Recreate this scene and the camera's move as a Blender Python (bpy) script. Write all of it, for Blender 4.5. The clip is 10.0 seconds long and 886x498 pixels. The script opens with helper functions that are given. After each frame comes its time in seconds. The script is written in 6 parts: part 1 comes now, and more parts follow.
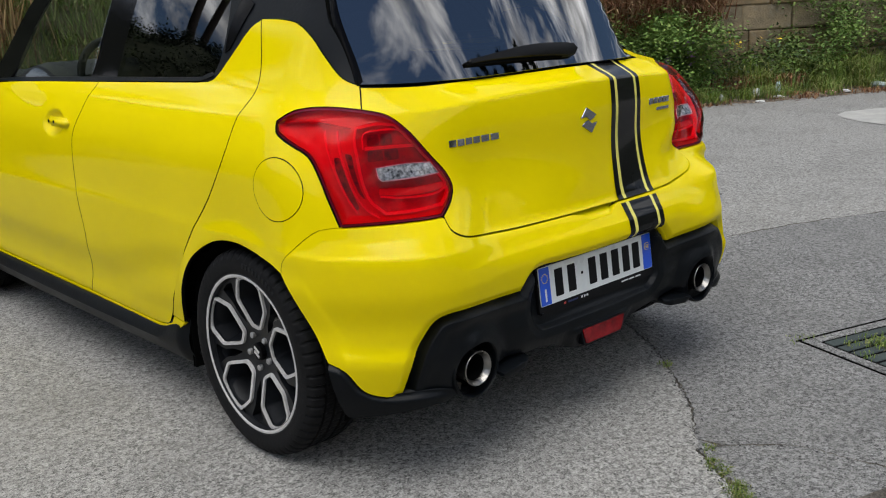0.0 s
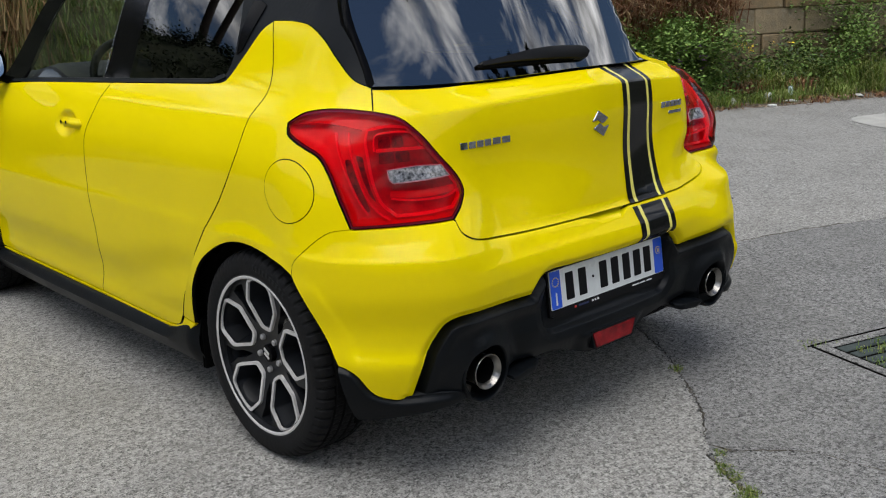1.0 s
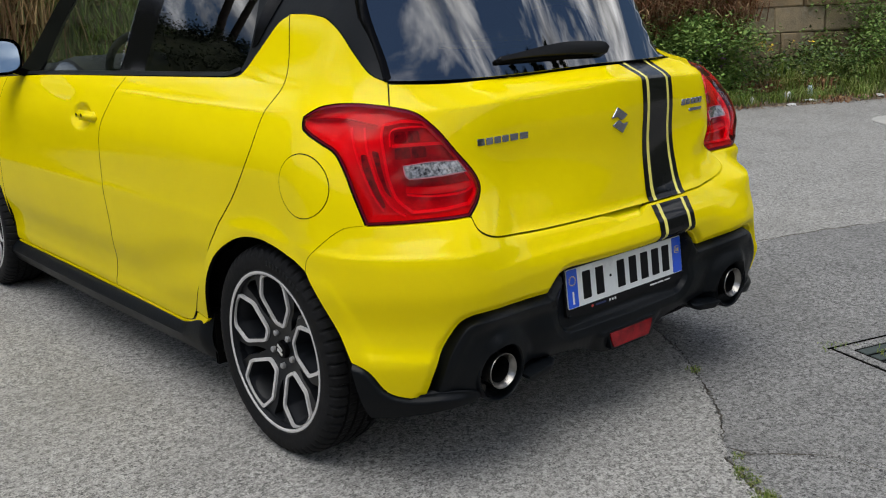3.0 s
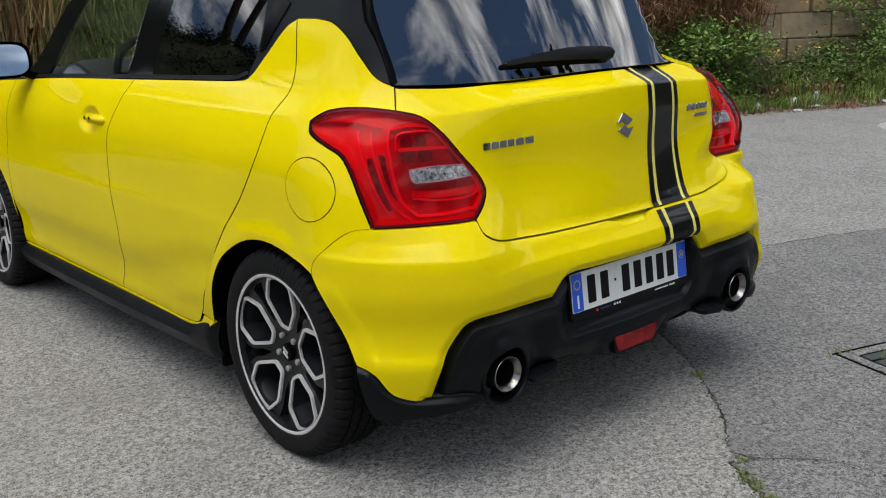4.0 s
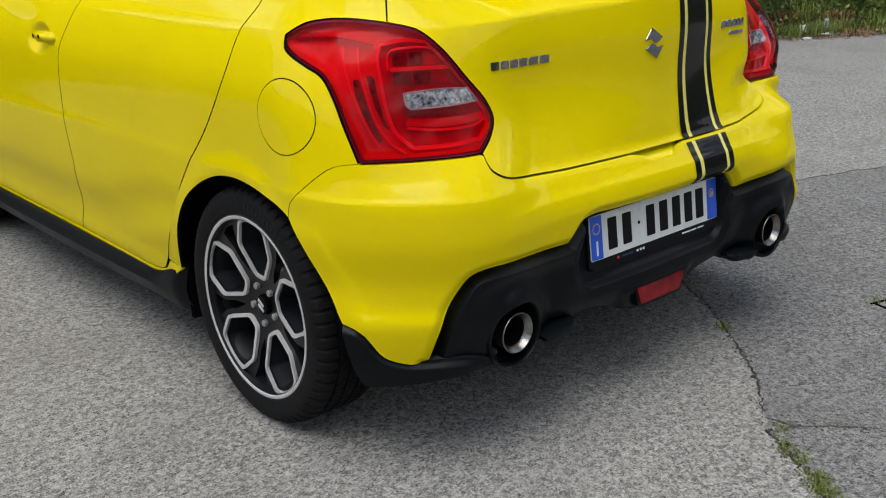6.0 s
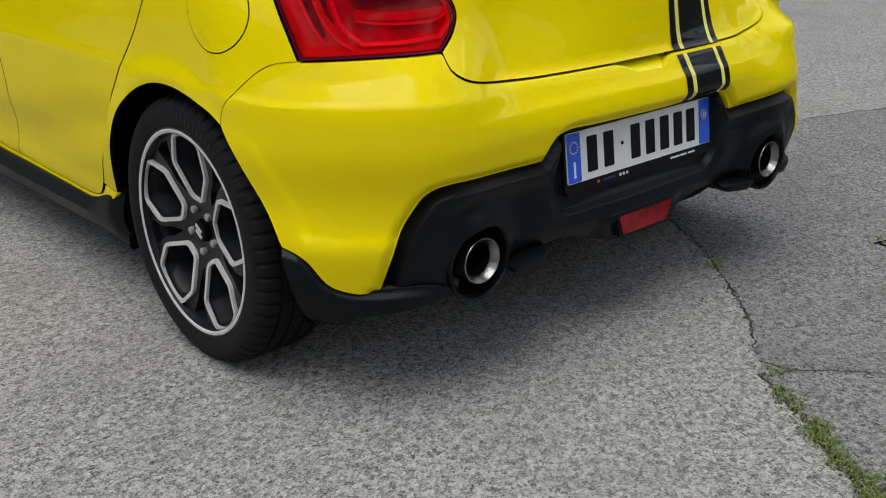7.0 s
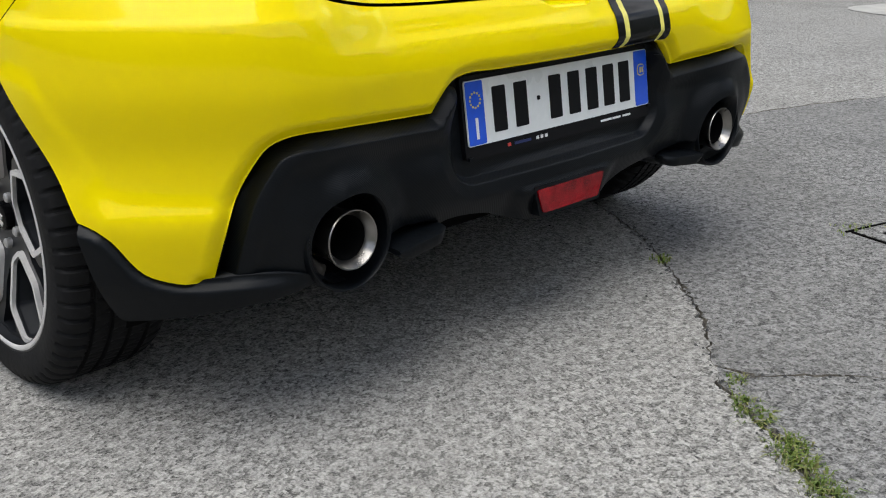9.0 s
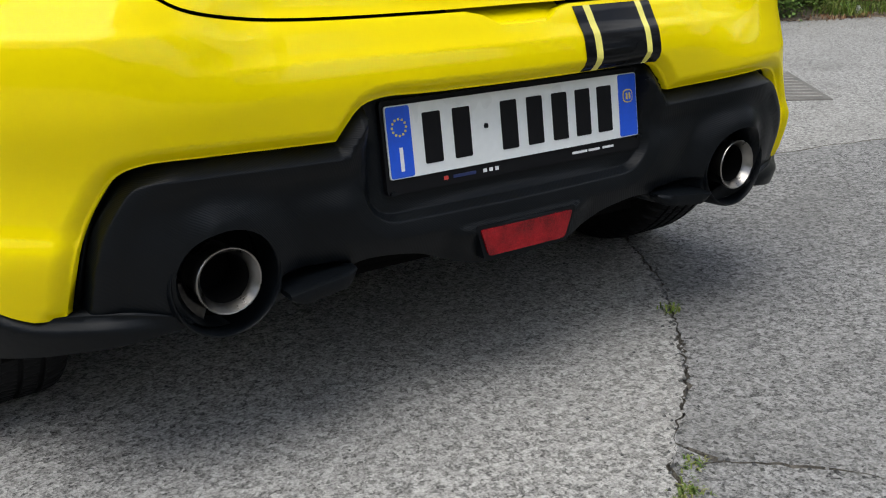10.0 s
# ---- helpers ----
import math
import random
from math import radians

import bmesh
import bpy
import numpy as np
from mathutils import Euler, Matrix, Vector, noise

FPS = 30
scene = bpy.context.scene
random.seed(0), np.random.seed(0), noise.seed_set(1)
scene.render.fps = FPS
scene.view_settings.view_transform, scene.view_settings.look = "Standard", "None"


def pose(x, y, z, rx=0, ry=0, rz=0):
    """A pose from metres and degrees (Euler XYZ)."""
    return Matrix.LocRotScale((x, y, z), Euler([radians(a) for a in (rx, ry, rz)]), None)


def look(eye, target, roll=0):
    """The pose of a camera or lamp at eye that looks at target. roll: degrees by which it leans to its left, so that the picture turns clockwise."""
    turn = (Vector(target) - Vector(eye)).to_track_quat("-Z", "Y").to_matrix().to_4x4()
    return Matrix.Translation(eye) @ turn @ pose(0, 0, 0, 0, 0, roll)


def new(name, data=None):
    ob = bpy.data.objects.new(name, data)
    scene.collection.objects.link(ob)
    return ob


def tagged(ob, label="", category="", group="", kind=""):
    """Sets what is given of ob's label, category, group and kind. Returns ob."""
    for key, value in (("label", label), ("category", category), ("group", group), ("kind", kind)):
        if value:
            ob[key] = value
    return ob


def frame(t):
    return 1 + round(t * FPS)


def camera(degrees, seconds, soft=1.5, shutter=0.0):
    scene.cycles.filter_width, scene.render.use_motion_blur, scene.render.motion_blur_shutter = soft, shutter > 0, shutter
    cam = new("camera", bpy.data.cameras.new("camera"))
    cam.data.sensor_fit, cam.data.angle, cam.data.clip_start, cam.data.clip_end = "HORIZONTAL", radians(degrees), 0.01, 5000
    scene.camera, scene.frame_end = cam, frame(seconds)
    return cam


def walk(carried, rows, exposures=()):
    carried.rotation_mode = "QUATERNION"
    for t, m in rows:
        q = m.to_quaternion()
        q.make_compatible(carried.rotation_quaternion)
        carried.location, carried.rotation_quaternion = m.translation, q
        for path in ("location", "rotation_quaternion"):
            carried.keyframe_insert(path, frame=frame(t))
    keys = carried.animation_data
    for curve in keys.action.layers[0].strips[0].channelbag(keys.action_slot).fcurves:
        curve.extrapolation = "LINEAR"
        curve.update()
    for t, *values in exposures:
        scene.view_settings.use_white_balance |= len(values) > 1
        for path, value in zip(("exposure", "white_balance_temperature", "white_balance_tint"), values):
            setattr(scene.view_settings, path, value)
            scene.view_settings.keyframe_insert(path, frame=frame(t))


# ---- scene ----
cam = camera(48.3, 10.0, soft=1.1)
METRES, EYE, TILT, LEAN, TURN = 8.0, 1.5, 0.0, 0.0, 0.0
PATH = [
    (0, (-2.201, -2.296, 1.279), (-0.896, -0.871, 0.762), -2.6),
    (0.5, (-2.2, -2.294, 1.28), (-0.902, -0.861, 0.767), -2.5),
    (1, (-2.199, -2.291, 1.278), (-0.908, -0.852, 0.767), -2.4),
    (1.5, (-2.196, -2.286, 1.276), (-0.912, -0.843, 0.757), -2.4),
    (2, (-2.184, -2.271, 1.266), (-0.907, -0.823, 0.745), -2.1),
    (2.5, (-2.178, -2.263, 1.268), (-0.907, -0.81, 0.748), -2.1),
    (4, (-2.189, -2.275, 1.27), (-0.927, -0.808, 0.764), -1.9),
    (4.5, (-2.182, -2.27, 1.266), (-0.925, -0.802, 0.751), -1.8),
    (4.8, (-2.166, -2.262, 1.258), (-0.920, -0.798, 0.708), -1.8),
    (5, (-2.143, -2.245, 1.246), (-0.907, -0.785, 0.663), -1.9),
    (5.2, (-2.109, -2.21, 1.229), (-0.879, -0.754, 0.625), -1.8),
    (6.3, (-1.929, -1.947, 1.167), (-0.67, -0.529, 0.529), -1.5),
    (6.5, (-1.9, -1.94, 1.139), (-0.636, -0.526, 0.502), -1.4),
    (6.8, (-1.834, -1.909, 1.071), (-0.587, -0.507, 0.378), -1.3),
    (7, (-1.779, -1.882, 1.026), (-0.54, -0.482, 0.315), -1.0),
    (7.2, (-1.713, -1.859, 0.975), (-0.480, -0.458, 0.259), -0.8),
    (7.5, (-1.646, -1.833, 0.915), (-0.418, -0.422, 0.207), -1.0),
    (7.8, (-1.588, -1.778, 0.855), (-0.362, -0.363, 0.153), -1.1),
    (8, (-1.559, -1.737, 0.829), (-0.329, -0.324, 0.127), -1.2),
    (8.2, (-1.540, -1.693, 0.807), (-0.290, -0.291, 0.122), -1.5),
    (8.5, (-1.517, -1.66, 0.792), (-0.193, -0.311, 0.137), -1.1),
    (8.8, (-1.467, -1.672, 0.783), (-0.136, -0.326, 0.135), -1.3),
    (9, (-1.407, -1.691, 0.773), (-0.093, -0.327, 0.131), -1.4),
    (9.2, (-1.330, -1.721, 0.769), (-0.071, -0.306, 0.127), -1.7),
    (9.5, (-1.215, -1.769, 0.763), (-0.05, -0.267, 0.141), -2.1),
    (9.8, (-1.086, -1.790, 0.758), (0.037, -0.252, 0.147), -1.6),
    (10, (-1.001, -1.779, 0.749), (0.083, -0.212, 0.142), -1.7),
]
walk(cam, [(t, look(eye, target, roll)) for t, eye, target, roll in PATH], [(0.0, 0.08), (5.0, 0.08), (7.0, 0.02), (8.5, 0.26), (10.0, 0.40)])

# ---- sky, sun and exposure ----
SUN_HEIGHT, SUN_TURN = math.atan2(1.0, math.hypot(0.30, 0.14)), math.atan2(-0.30, -0.14)


def build_sky():
    world = bpy.data.worlds.new("sky")
    scene.world = world
    world.use_nodes = True
    nt = world.node_tree
    nt.nodes.clear()
    out = nt.nodes.new("ShaderNodeOutputWorld")
    back = nt.nodes.new("ShaderNodeBackground")
    back.inputs["Strength"].default_value = 0.10
    sky = nt.nodes.new("ShaderNodeTexSky")
    sky.sky_type = "NISHITA"
    sky.sun_disc = False
    sky.ozone_density, sky.dust_density = 3.5, 0.1
    sky.sun_elevation, sky.sun_rotation = SUN_HEIGHT, SUN_TURN
    place = nt.nodes.new("ShaderNodeTexCoord")
    parts = nt.nodes.new("ShaderNodeSeparateXYZ")
    nt.links.new(place.outputs["Generated"], parts.inputs[0])
    # clouds lie on a flat layer: the direction divided by its height
    low = nt.nodes.new("ShaderNodeMath")
    low.operation = "MAXIMUM"
    low.inputs[1].default_value = 0.06
    nt.links.new(parts.outputs["Z"], low.inputs[0])
    flat = nt.nodes.new("ShaderNodeCombineXYZ")
    for axis in ("X", "Y"):
        div = nt.nodes.new("ShaderNodeMath")
        div.operation = "DIVIDE"
        nt.links.new(parts.outputs[axis], div.inputs[0])
        nt.links.new(low.outputs[0], div.inputs[1])
        nt.links.new(div.outputs[0], flat.inputs[axis])
    # the wind draws the clouds out along one way
    wind = nt.nodes.new("ShaderNodeMapping")
    wind.inputs["Rotation"].default_value = (0, 0, radians(44))
    nt.links.new(flat.outputs[0], wind.inputs[0])
    turn = nt.nodes.new("ShaderNodeMapping")
    turn.inputs["Scale"].default_value = (0.8, 1.7, 1)
    turn.inputs["Location"].default_value = (0.2, 0.86, 0)
    nt.links.new(wind.outputs[0], turn.inputs[0])
    cloud = nt.nodes.new("ShaderNodeTexNoise")
    cloud.inputs["Scale"].default_value = 1.25
    cloud.inputs["Detail"].default_value = 9
    cloud.inputs["Roughness"].default_value = 0.62
    cloud.inputs["Distortion"].default_value = 0.9
    nt.links.new(turn.outputs[0], cloud.inputs["Vector"])
    cover = nt.nodes.new("ShaderNodeMapRange")
    cover.inputs["From Min"].default_value, cover.inputs["From Max"].default_value = 0.455, 0.59
    nt.links.new(cloud.outputs["Fac"], cover.inputs["Value"])
    tone = nt.nodes.new("ShaderNodeTexNoise")
    tone.inputs["Scale"].default_value = 3.1
    tone.inputs["Detail"].default_value = 6
    nt.links.new(turn.outputs[0], tone.inputs["Vector"])
    shade = nt.nodes.new("ShaderNodeMapRange")
    shade.inputs["From Min"].default_value, shade.inputs["From Max"].default_value = 0.36, 0.64
    shade.inputs["To Min"].default_value, shade.inputs["To Max"].default_value = 4.5, 30.0
    nt.links.new(tone.outputs["Fac"], shade.inputs["Value"])
    white = nt.nodes.new("ShaderNodeCombineColor")
    for k, f in enumerate((1.0, 1.0, 1.01)):
        scaled = nt.nodes.new("ShaderNodeMath")
        scaled.operation = "MULTIPLY"
        scaled.inputs[1].default_value = f
        nt.links.new(shade.outputs[0], scaled.inputs[0])
        nt.links.new(scaled.outputs[0], white.inputs[k])
    mix = nt.nodes.new("ShaderNodeMix")
    mix.data_type = "RGBA"
    nt.links.new(cover.outputs[0], mix.inputs["Factor"])
    nt.links.new(sky.outputs[0], mix.inputs["A"])
    nt.links.new(white.outputs[0], mix.inputs["B"])
    nt.links.new(mix.outputs["Result"], back.inputs["Color"])
    nt.links.new(back.outputs[0], out.inputs[0])


build_sky()
sun = new("sun", bpy.data.lights.new("sun", "SUN"))
sun.data.energy, sun.data.angle, sun.data.color = 2.3, radians(50), (1.0, 0.975, 0.93)
# the sun stands high behind thin cloud, a little to the left of the car
SUN_WAY = Vector((-0.30, -0.14, 1.0))
sun.matrix_world = look(SUN_WAY * 30, (0, 0, 0))


# ---- materials ----
def shader(name):
    m = bpy.data.materials.new(name)
    m.use_nodes = True
    nt = m.node_tree
    return m, nt, nt.nodes["Principled BSDF"]


def noise_node(nt, scale, detail=4.0, rough=0.55, coords=None, stretch=None):
    tex = nt.nodes.new("ShaderNodeTexNoise")
    tex.inputs["Scale"].default_value = scale
    tex.inputs["Detail"].default_value = detail
    tex.inputs["Roughness"].default_value = rough
    where = coords or nt.nodes.new("ShaderNodeTexCoord").outputs["Object"]
    if stretch:
        mp = nt.nodes.new("ShaderNodeMapping")
        mp.inputs["Scale"].default_value = stretch
        nt.links.new(where, mp.inputs[0])
        where = mp.outputs[0]
    nt.links.new(where, tex.inputs["Vector"])
    return tex.outputs["Fac"]


def ranged(nt, value, a, b, lo, hi):
    mr = nt.nodes.new("ShaderNodeMapRange")
    for key, v in (("From Min", a), ("From Max", b), ("To Min", lo), ("To Max", hi)):
        mr.inputs[key].default_value = v
    nt.links.new(value, mr.inputs["Value"])
    return mr.outputs[0]


def blend(nt, fac, a, b, mode="MIX"):
    mx = nt.nodes.new("ShaderNodeMix")
    mx.data_type, mx.blend_type = "RGBA", mode
    for key, v in (("Factor", fac), ("A", a), ("B", b)):
        if isinstance(v, (tuple, list)):
            mx.inputs[key].default_value = (*v, 1)
        elif isinstance(v, (int, float)):
            mx.inputs[key].default_value = v
        else:
            nt.links.new(v, mx.inputs[key])
    return mx.outputs["Result"]


def bumped(nt, bsdf, height, strength, distance=0.002, base=None):
    bp = nt.nodes.new("ShaderNodeBump")
    bp.inputs["Strength"].default_value = strength
    bp.inputs["Distance"].default_value = distance
    nt.links.new(height, bp.inputs["Height"])
    if base:
        nt.links.new(base, bp.inputs["Normal"])
    nt.links.new(bp.outputs[0], bsdf.inputs["Normal"])
    return bp.outputs[0]


def plain(name, colour, rough=0.5, metal=0.0, coat=0.0, vary=0.15, big=4.0, fine=90.0, relief=0.0, spec=0.5):
    """A surface with wear at two scales: broad changes of tone and fine grain."""
    m, nt, b = shader(name)
    dark = tuple(c * (1 - vary) for c in colour)
    light = tuple(min(1, c * (1 + vary)) for c in colour)
    broad = ranged(nt, noise_node(nt, big), 0.35, 0.65, 0, 1)
    grain = ranged(nt, noise_node(nt, fine, 3), 0.35, 0.65, 0, 1)
    mixed = blend(nt, 0.35, broad, grain)
    nt.links.new(blend(nt, mixed, dark, light), b.inputs["Base Color"])
    nt.links.new(ranged(nt, broad, 0, 1, max(0.02, rough * 0.85), min(1, rough * 1.15)), b.inputs["Roughness"])
    b.inputs["Metallic"].default_value = metal
    b.inputs["Coat Weight"].default_value = coat
    b.inputs["Coat Roughness"].default_value = 0.03
    b.inputs["Specular IOR Level"].default_value = spec
    if relief:
        bumped(nt, b, grain, relief, 0.001)
    return m


def paint_yellow():
    m, nt, b = shader("yellow_paint")
    broad = ranged(nt, noise_node(nt, 2.5), 0.3, 0.7, 0, 1)
    nt.links.new(blend(nt, broad, (0.78, 0.622, 0.001), (0.82, 0.655, 0.001)), b.inputs["Base Color"])
    b.inputs["Roughness"].default_value = 0.4
    b.inputs["Specular IOR Level"].default_value = 0.0
    b.inputs["Coat Weight"].default_value = 0.45
    b.inputs["Coat Roughness"].default_value = 0.04
    b.inputs["Coat IOR"].default_value = 1.42
    # faint orange peel and road dust
    dust = noise_node(nt, 700, 2)
    bumped(nt, b, dust, 0.02, 0.0006)
    return m


def textured_black():
    """Dark plastic with a fine slanted weave."""
    m, nt, b = shader("textured_black_plastic")
    broad = ranged(nt, noise_node(nt, 5), 0.35, 0.65, 0, 1)
    # the blue in this base colour stands for the sky mirrored in the plastic
    nt.links.new(blend(nt, broad, (0.0017, 0.0027, 0.0039), (0.0030, 0.0043, 0.0058)), b.inputs["Base Color"])
    nt.links.new(ranged(nt, broad, 0, 1, 0.34, 0.44), b.inputs["Roughness"])
    b.inputs["Specular IOR Level"].default_value = 0.19
    wave = nt.nodes.new("ShaderNodeTexWave")
    wave.wave_type, wave.bands_direction = "BANDS", "DIAGONAL"
    wave.inputs["Scale"].default_value = 125
    nt.links.new(nt.nodes.new("ShaderNodeTexCoord").outputs["Object"], wave.inputs["Vector"])
    bumped(nt, b, wave.outputs["Fac"], 0.22, 0.0007)
    return m


def tinted_glass(name, tint, ior):
    m, nt, _ = shader(name)
    nt.nodes.remove(nt.nodes["Principled BSDF"])
    clear = nt.nodes.new("ShaderNodeBsdfTransparent")
    clear.inputs["Color"].default_value = (*tint, 1)
    gloss = nt.nodes.new("ShaderNodeBsdfGlossy")
    gloss.inputs["Roughness"].default_value = 0.01
    gloss.inputs["Color"].default_value = (1, 1, 1, 1)
    fres = nt.nodes.new("ShaderNodeFresnel")
    fres.inputs["IOR"].default_value = ior
    mx = nt.nodes.new("ShaderNodeMixShader")
    nt.links.new(fres.outputs[0], mx.inputs[0])
    nt.links.new(clear.outputs[0], mx.inputs[1])
    nt.links.new(gloss.outputs[0], mx.inputs[2])
    nt.links.new(mx.outputs[0], nt.nodes["Material Output"].inputs["Surface"])
    return m


def asphalt(name, lift, hue, bite):
    """Old grey asphalt: pale worn stones in dark binder, broad stains, dust."""
    m, nt, b = shader(name)

    def grey(v):
        return tuple(v * lift * h for h in hue)

    place = nt.nodes.new("ShaderNodeTexCoord").outputs["Object"]
    # worn stones of a centimetre or two, each with its own tone, in dark binder
    wob = nt.nodes.new("ShaderNodeTexNoise")
    wob.inputs["Scale"].default_value = 100
    nt.links.new(place, wob.inputs["Vector"])
    warp = nt.nodes.new("ShaderNodeVectorMath")
    warp.operation = "MULTIPLY_ADD"
    warp.inputs[1].default_value = (0.016, 0.016, 0.0)
    nt.links.new(wob.outputs["Color"], warp.inputs[0])
    nt.links.new(place, warp.inputs[2])
    stones = nt.nodes.new("ShaderNodeTexVoronoi")
    stones.inputs["Scale"].default_value = 128
    nt.links.new(warp.outputs[0], stones.inputs["Vector"])
    tint = nt.nodes.new("ShaderNodeSeparateColor")
    nt.links.new(stones.outputs["Color"], tint.inputs[0])
    stone = blend(nt, ranged(nt, tint.outputs[0], 0.1, 0.9, 0, 1), grey(0.055 / bite), grey(0.68 * bite))
    speck = ranged(nt, noise_node(nt, 185, 3, 0.65, place), 0.42, 0.58, 0, 1)
    worn = blend(nt, 0.50, stone, blend(nt, speck, grey(0.030 / bite), grey(0.56 * bite)))
    clumps = ranged(nt, noise_node(nt, 46, 3, 0.6, place), 0.40, 0.60, 0, 1)
    worn = blend(nt, 0.26, worn, blend(nt, clumps, grey(0.08 / bite), grey(0.46 * bite)))
    pits = ranged(nt, noise_node(nt, 95, 2, 0.5, place), 0.63, 0.69, 0, 0.6)
    worn = blend(nt, pits, worn, grey(0.04))
    stain = ranged(nt, noise_node(nt, 2.2, 5, 0.65, place), 0.48, 0.70, 0, 0.30)
    worn = blend(nt, stain, worn, grey(0.15))
    pale = ranged(nt, noise_node(nt, 0.6, 5, 0.6, place), 0.5, 0.72, 0, 0.22)
    worn = blend(nt, pale, worn, tuple(c * f for c, f in zip(grey(0.40), (1.01, 1.0, 0.97))))
    nt.links.new(worn, b.inputs["Base Color"])
    b.inputs["Roughness"].default_value = 0.92
    b.inputs["Specular IOR Level"].default_value = 0.2
    first = bumped(nt, b, stones.outputs["Distance"], 0.55, 0.004)
    bumped(nt, b, noise_node(nt, 200, 3, 0.6, place), 0.5, 0.003, first)
    return m


def foliage(name, tones, rough=0.6):
    """Leaves in several tones, one for each leaf."""
    m, nt, b = shader(name)
    pick = nt.nodes.new("ShaderNodeNewGeometry").outputs["Random Per Island"]
    ramp = nt.nodes.new("ShaderNodeValToRGB")
    el = ramp.color_ramp.elements
    while len(el) < len(tones):
        el.new(0.5)
    for k, t in enumerate(tones):
        el[k].position = k / (len(tones) - 1)
        el[k].color = (*t, 1)
    nt.links.new(pick, ramp.inputs[0])
    patch = ranged(nt, noise_node(nt, 1.3, 3), 0.35, 0.65, 0.55, 1.15)
    toned = nt.nodes.new("ShaderNodeMix")
    toned.data_type, toned.blend_type = "RGBA", "MULTIPLY"
    toned.inputs["Factor"].default_value = 1
    nt.links.new(ramp.outputs[0], toned.inputs["A"])
    nt.links.new(patch, toned.inputs["B"])
    nt.links.new(toned.outputs["Result"], b.inputs["Base Color"])
    b.inputs["Roughness"].default_value = rough
    return m


def earth(name, a, b_col, c, scale):
    m, nt, b = shader(name)
    one = ranged(nt, noise_node(nt, scale, 5, 0.65), 0.35, 0.65, 0, 1)
    two = ranged(nt, noise_node(nt, scale * 9, 4, 0.65), 0.4, 0.65, 0, 1)
    nt.links.new(blend(nt, two, blend(nt, one, a, b_col), c), b.inputs["Base Color"])
    b.inputs["Roughness"].default_value = 0.95
    bumped(nt, b, noise_node(nt, scale * 12, 5, 0.7), 0.8, 0.02)
    return m


def stone_blocks():
    """Tuff blocks, each with a tone of its own, stained and pitted."""
    m, nt, b = shader("tuff_stone")
    own = nt.nodes.new("ShaderNodeObjectInfo").outputs["Random"]
    base = blend(nt, own, (0.25, 0.165, 0.078), (0.33, 0.255, 0.155))
    stain = ranged(nt, noise_node(nt, 3.5, 5, 0.65), 0.4, 0.62, 0, 0.55)
    base = blend(nt, stain, base, (0.12, 0.100, 0.070))
    moss = ranged(nt, noise_node(nt, 9, 5, 0.65), 0.55, 0.68, 0, 0.6)
    base = blend(nt, moss, base, (0.30, 0.27, 0.20))
    nt.links.new(base, b.inputs["Base Color"])
    b.inputs["Roughness"].default_value = 0.92
    bumped(nt, b, noise_node(nt, 45, 5, 0.7), 0.7, 0.01)
    return m


YELLOW = paint_yellow()
WEAVE = textured_black()
# black plastic, with a bluish sky reflection put into its colour
BLACK_PLASTIC = plain("black_plastic", (0.0026, 0.0037, 0.0050), 0.40, relief=0.12, spec=0.17)
GLOSS_BLACK = plain("gloss_black", (0.003, 0.003, 0.0035), 0.12, coat=0.04, spec=0.05)
DEEP_BLACK = plain("liner_black", (0.003, 0.003, 0.003), 0.9, spec=0.05)
DECAL = plain("black_decal", (0.004, 0.004, 0.0045), 0.25, coat=0.26, spec=0.1)
DECAL_LINE = plain("pale_yellow_line", (0.80, 0.72, 0.16), 0.3, coat=0.3, spec=0.1)
RUBBER = plain("tyre_rubber", (0.0105, 0.0105, 0.011), 0.62, vary=0.3, big=9, relief=0.25, spec=0.10)
WHEEL_INNER = plain("slate_wheel_paint", (0.0075, 0.0088, 0.0115), 0.5, vary=0.3, spec=0.25)
WHEEL_DARK = plain("dark_wheel_paint", (0.0070, 0.0078, 0.0095), 0.36, metal=0.0, vary=0.25, spec=0.28)
WHEEL_CUT = plain("machined_aluminium", (0.60, 0.585, 0.57), 0.42, metal=0.25, vary=0.12, big=14)
STEEL = plain("brushed_steel", (0.29, 0.278, 0.26), 0.30, metal=1.0, vary=0.18, big=20)
IRON = plain("brake_iron", (0.20, 0.19, 0.185), 0.5, metal=0.8, vary=0.25)
BADGE = plain("badge_chrome", (0.30, 0.31, 0.33), 0.10, metal=1.0, vary=0.25, big=30, fine=140)
WIPER_BLACK = plain("wiper_black", (0.004, 0.004, 0.0045), 0.4, spec=0.2)
RED_GLASS = tinted_glass("red_lens_glass", (0.93, 0.016, 0.060), 1.22)
LAMP_SILVER = plain("lamp_reflector", (0.70, 0.24, 0.28), 0.5, vary=0.10, big=20)
LAMP_GREY = plain("lamp_inner_grey", (0.42, 0.13, 0.17), 0.4, vary=0.35, big=26)
LAMP_DARK = plain("lamp_dark_cell", (0.13, 0.05, 0.06), 0.3, vary=0.85, big=70, fine=190)
LAMP_GUIDE = plain("lamp_light_guide", (0.95, 0.80, 0.82), 0.3, vary=0.05)
LAMP_EDGE = plain("lamp_dark_edge", (0.13, 0.004, 0.020), 0.2, coat=0.1, spec=0.1)
CLEAR_LENS = plain("clear_lens", (0.20, 0.195, 0.195), 0.10, metal=0.4, coat=0.5, vary=0.97, big=75, fine=150)
PLATE_WHITE = plain("plate_white", (0.72, 0.74, 0.73), 0.3, coat=0.3, vary=0.05)
PLATE_BLUE = plain("plate_blue", (0.008, 0.085, 0.62), 0.3, coat=0.3, vary=0.1)
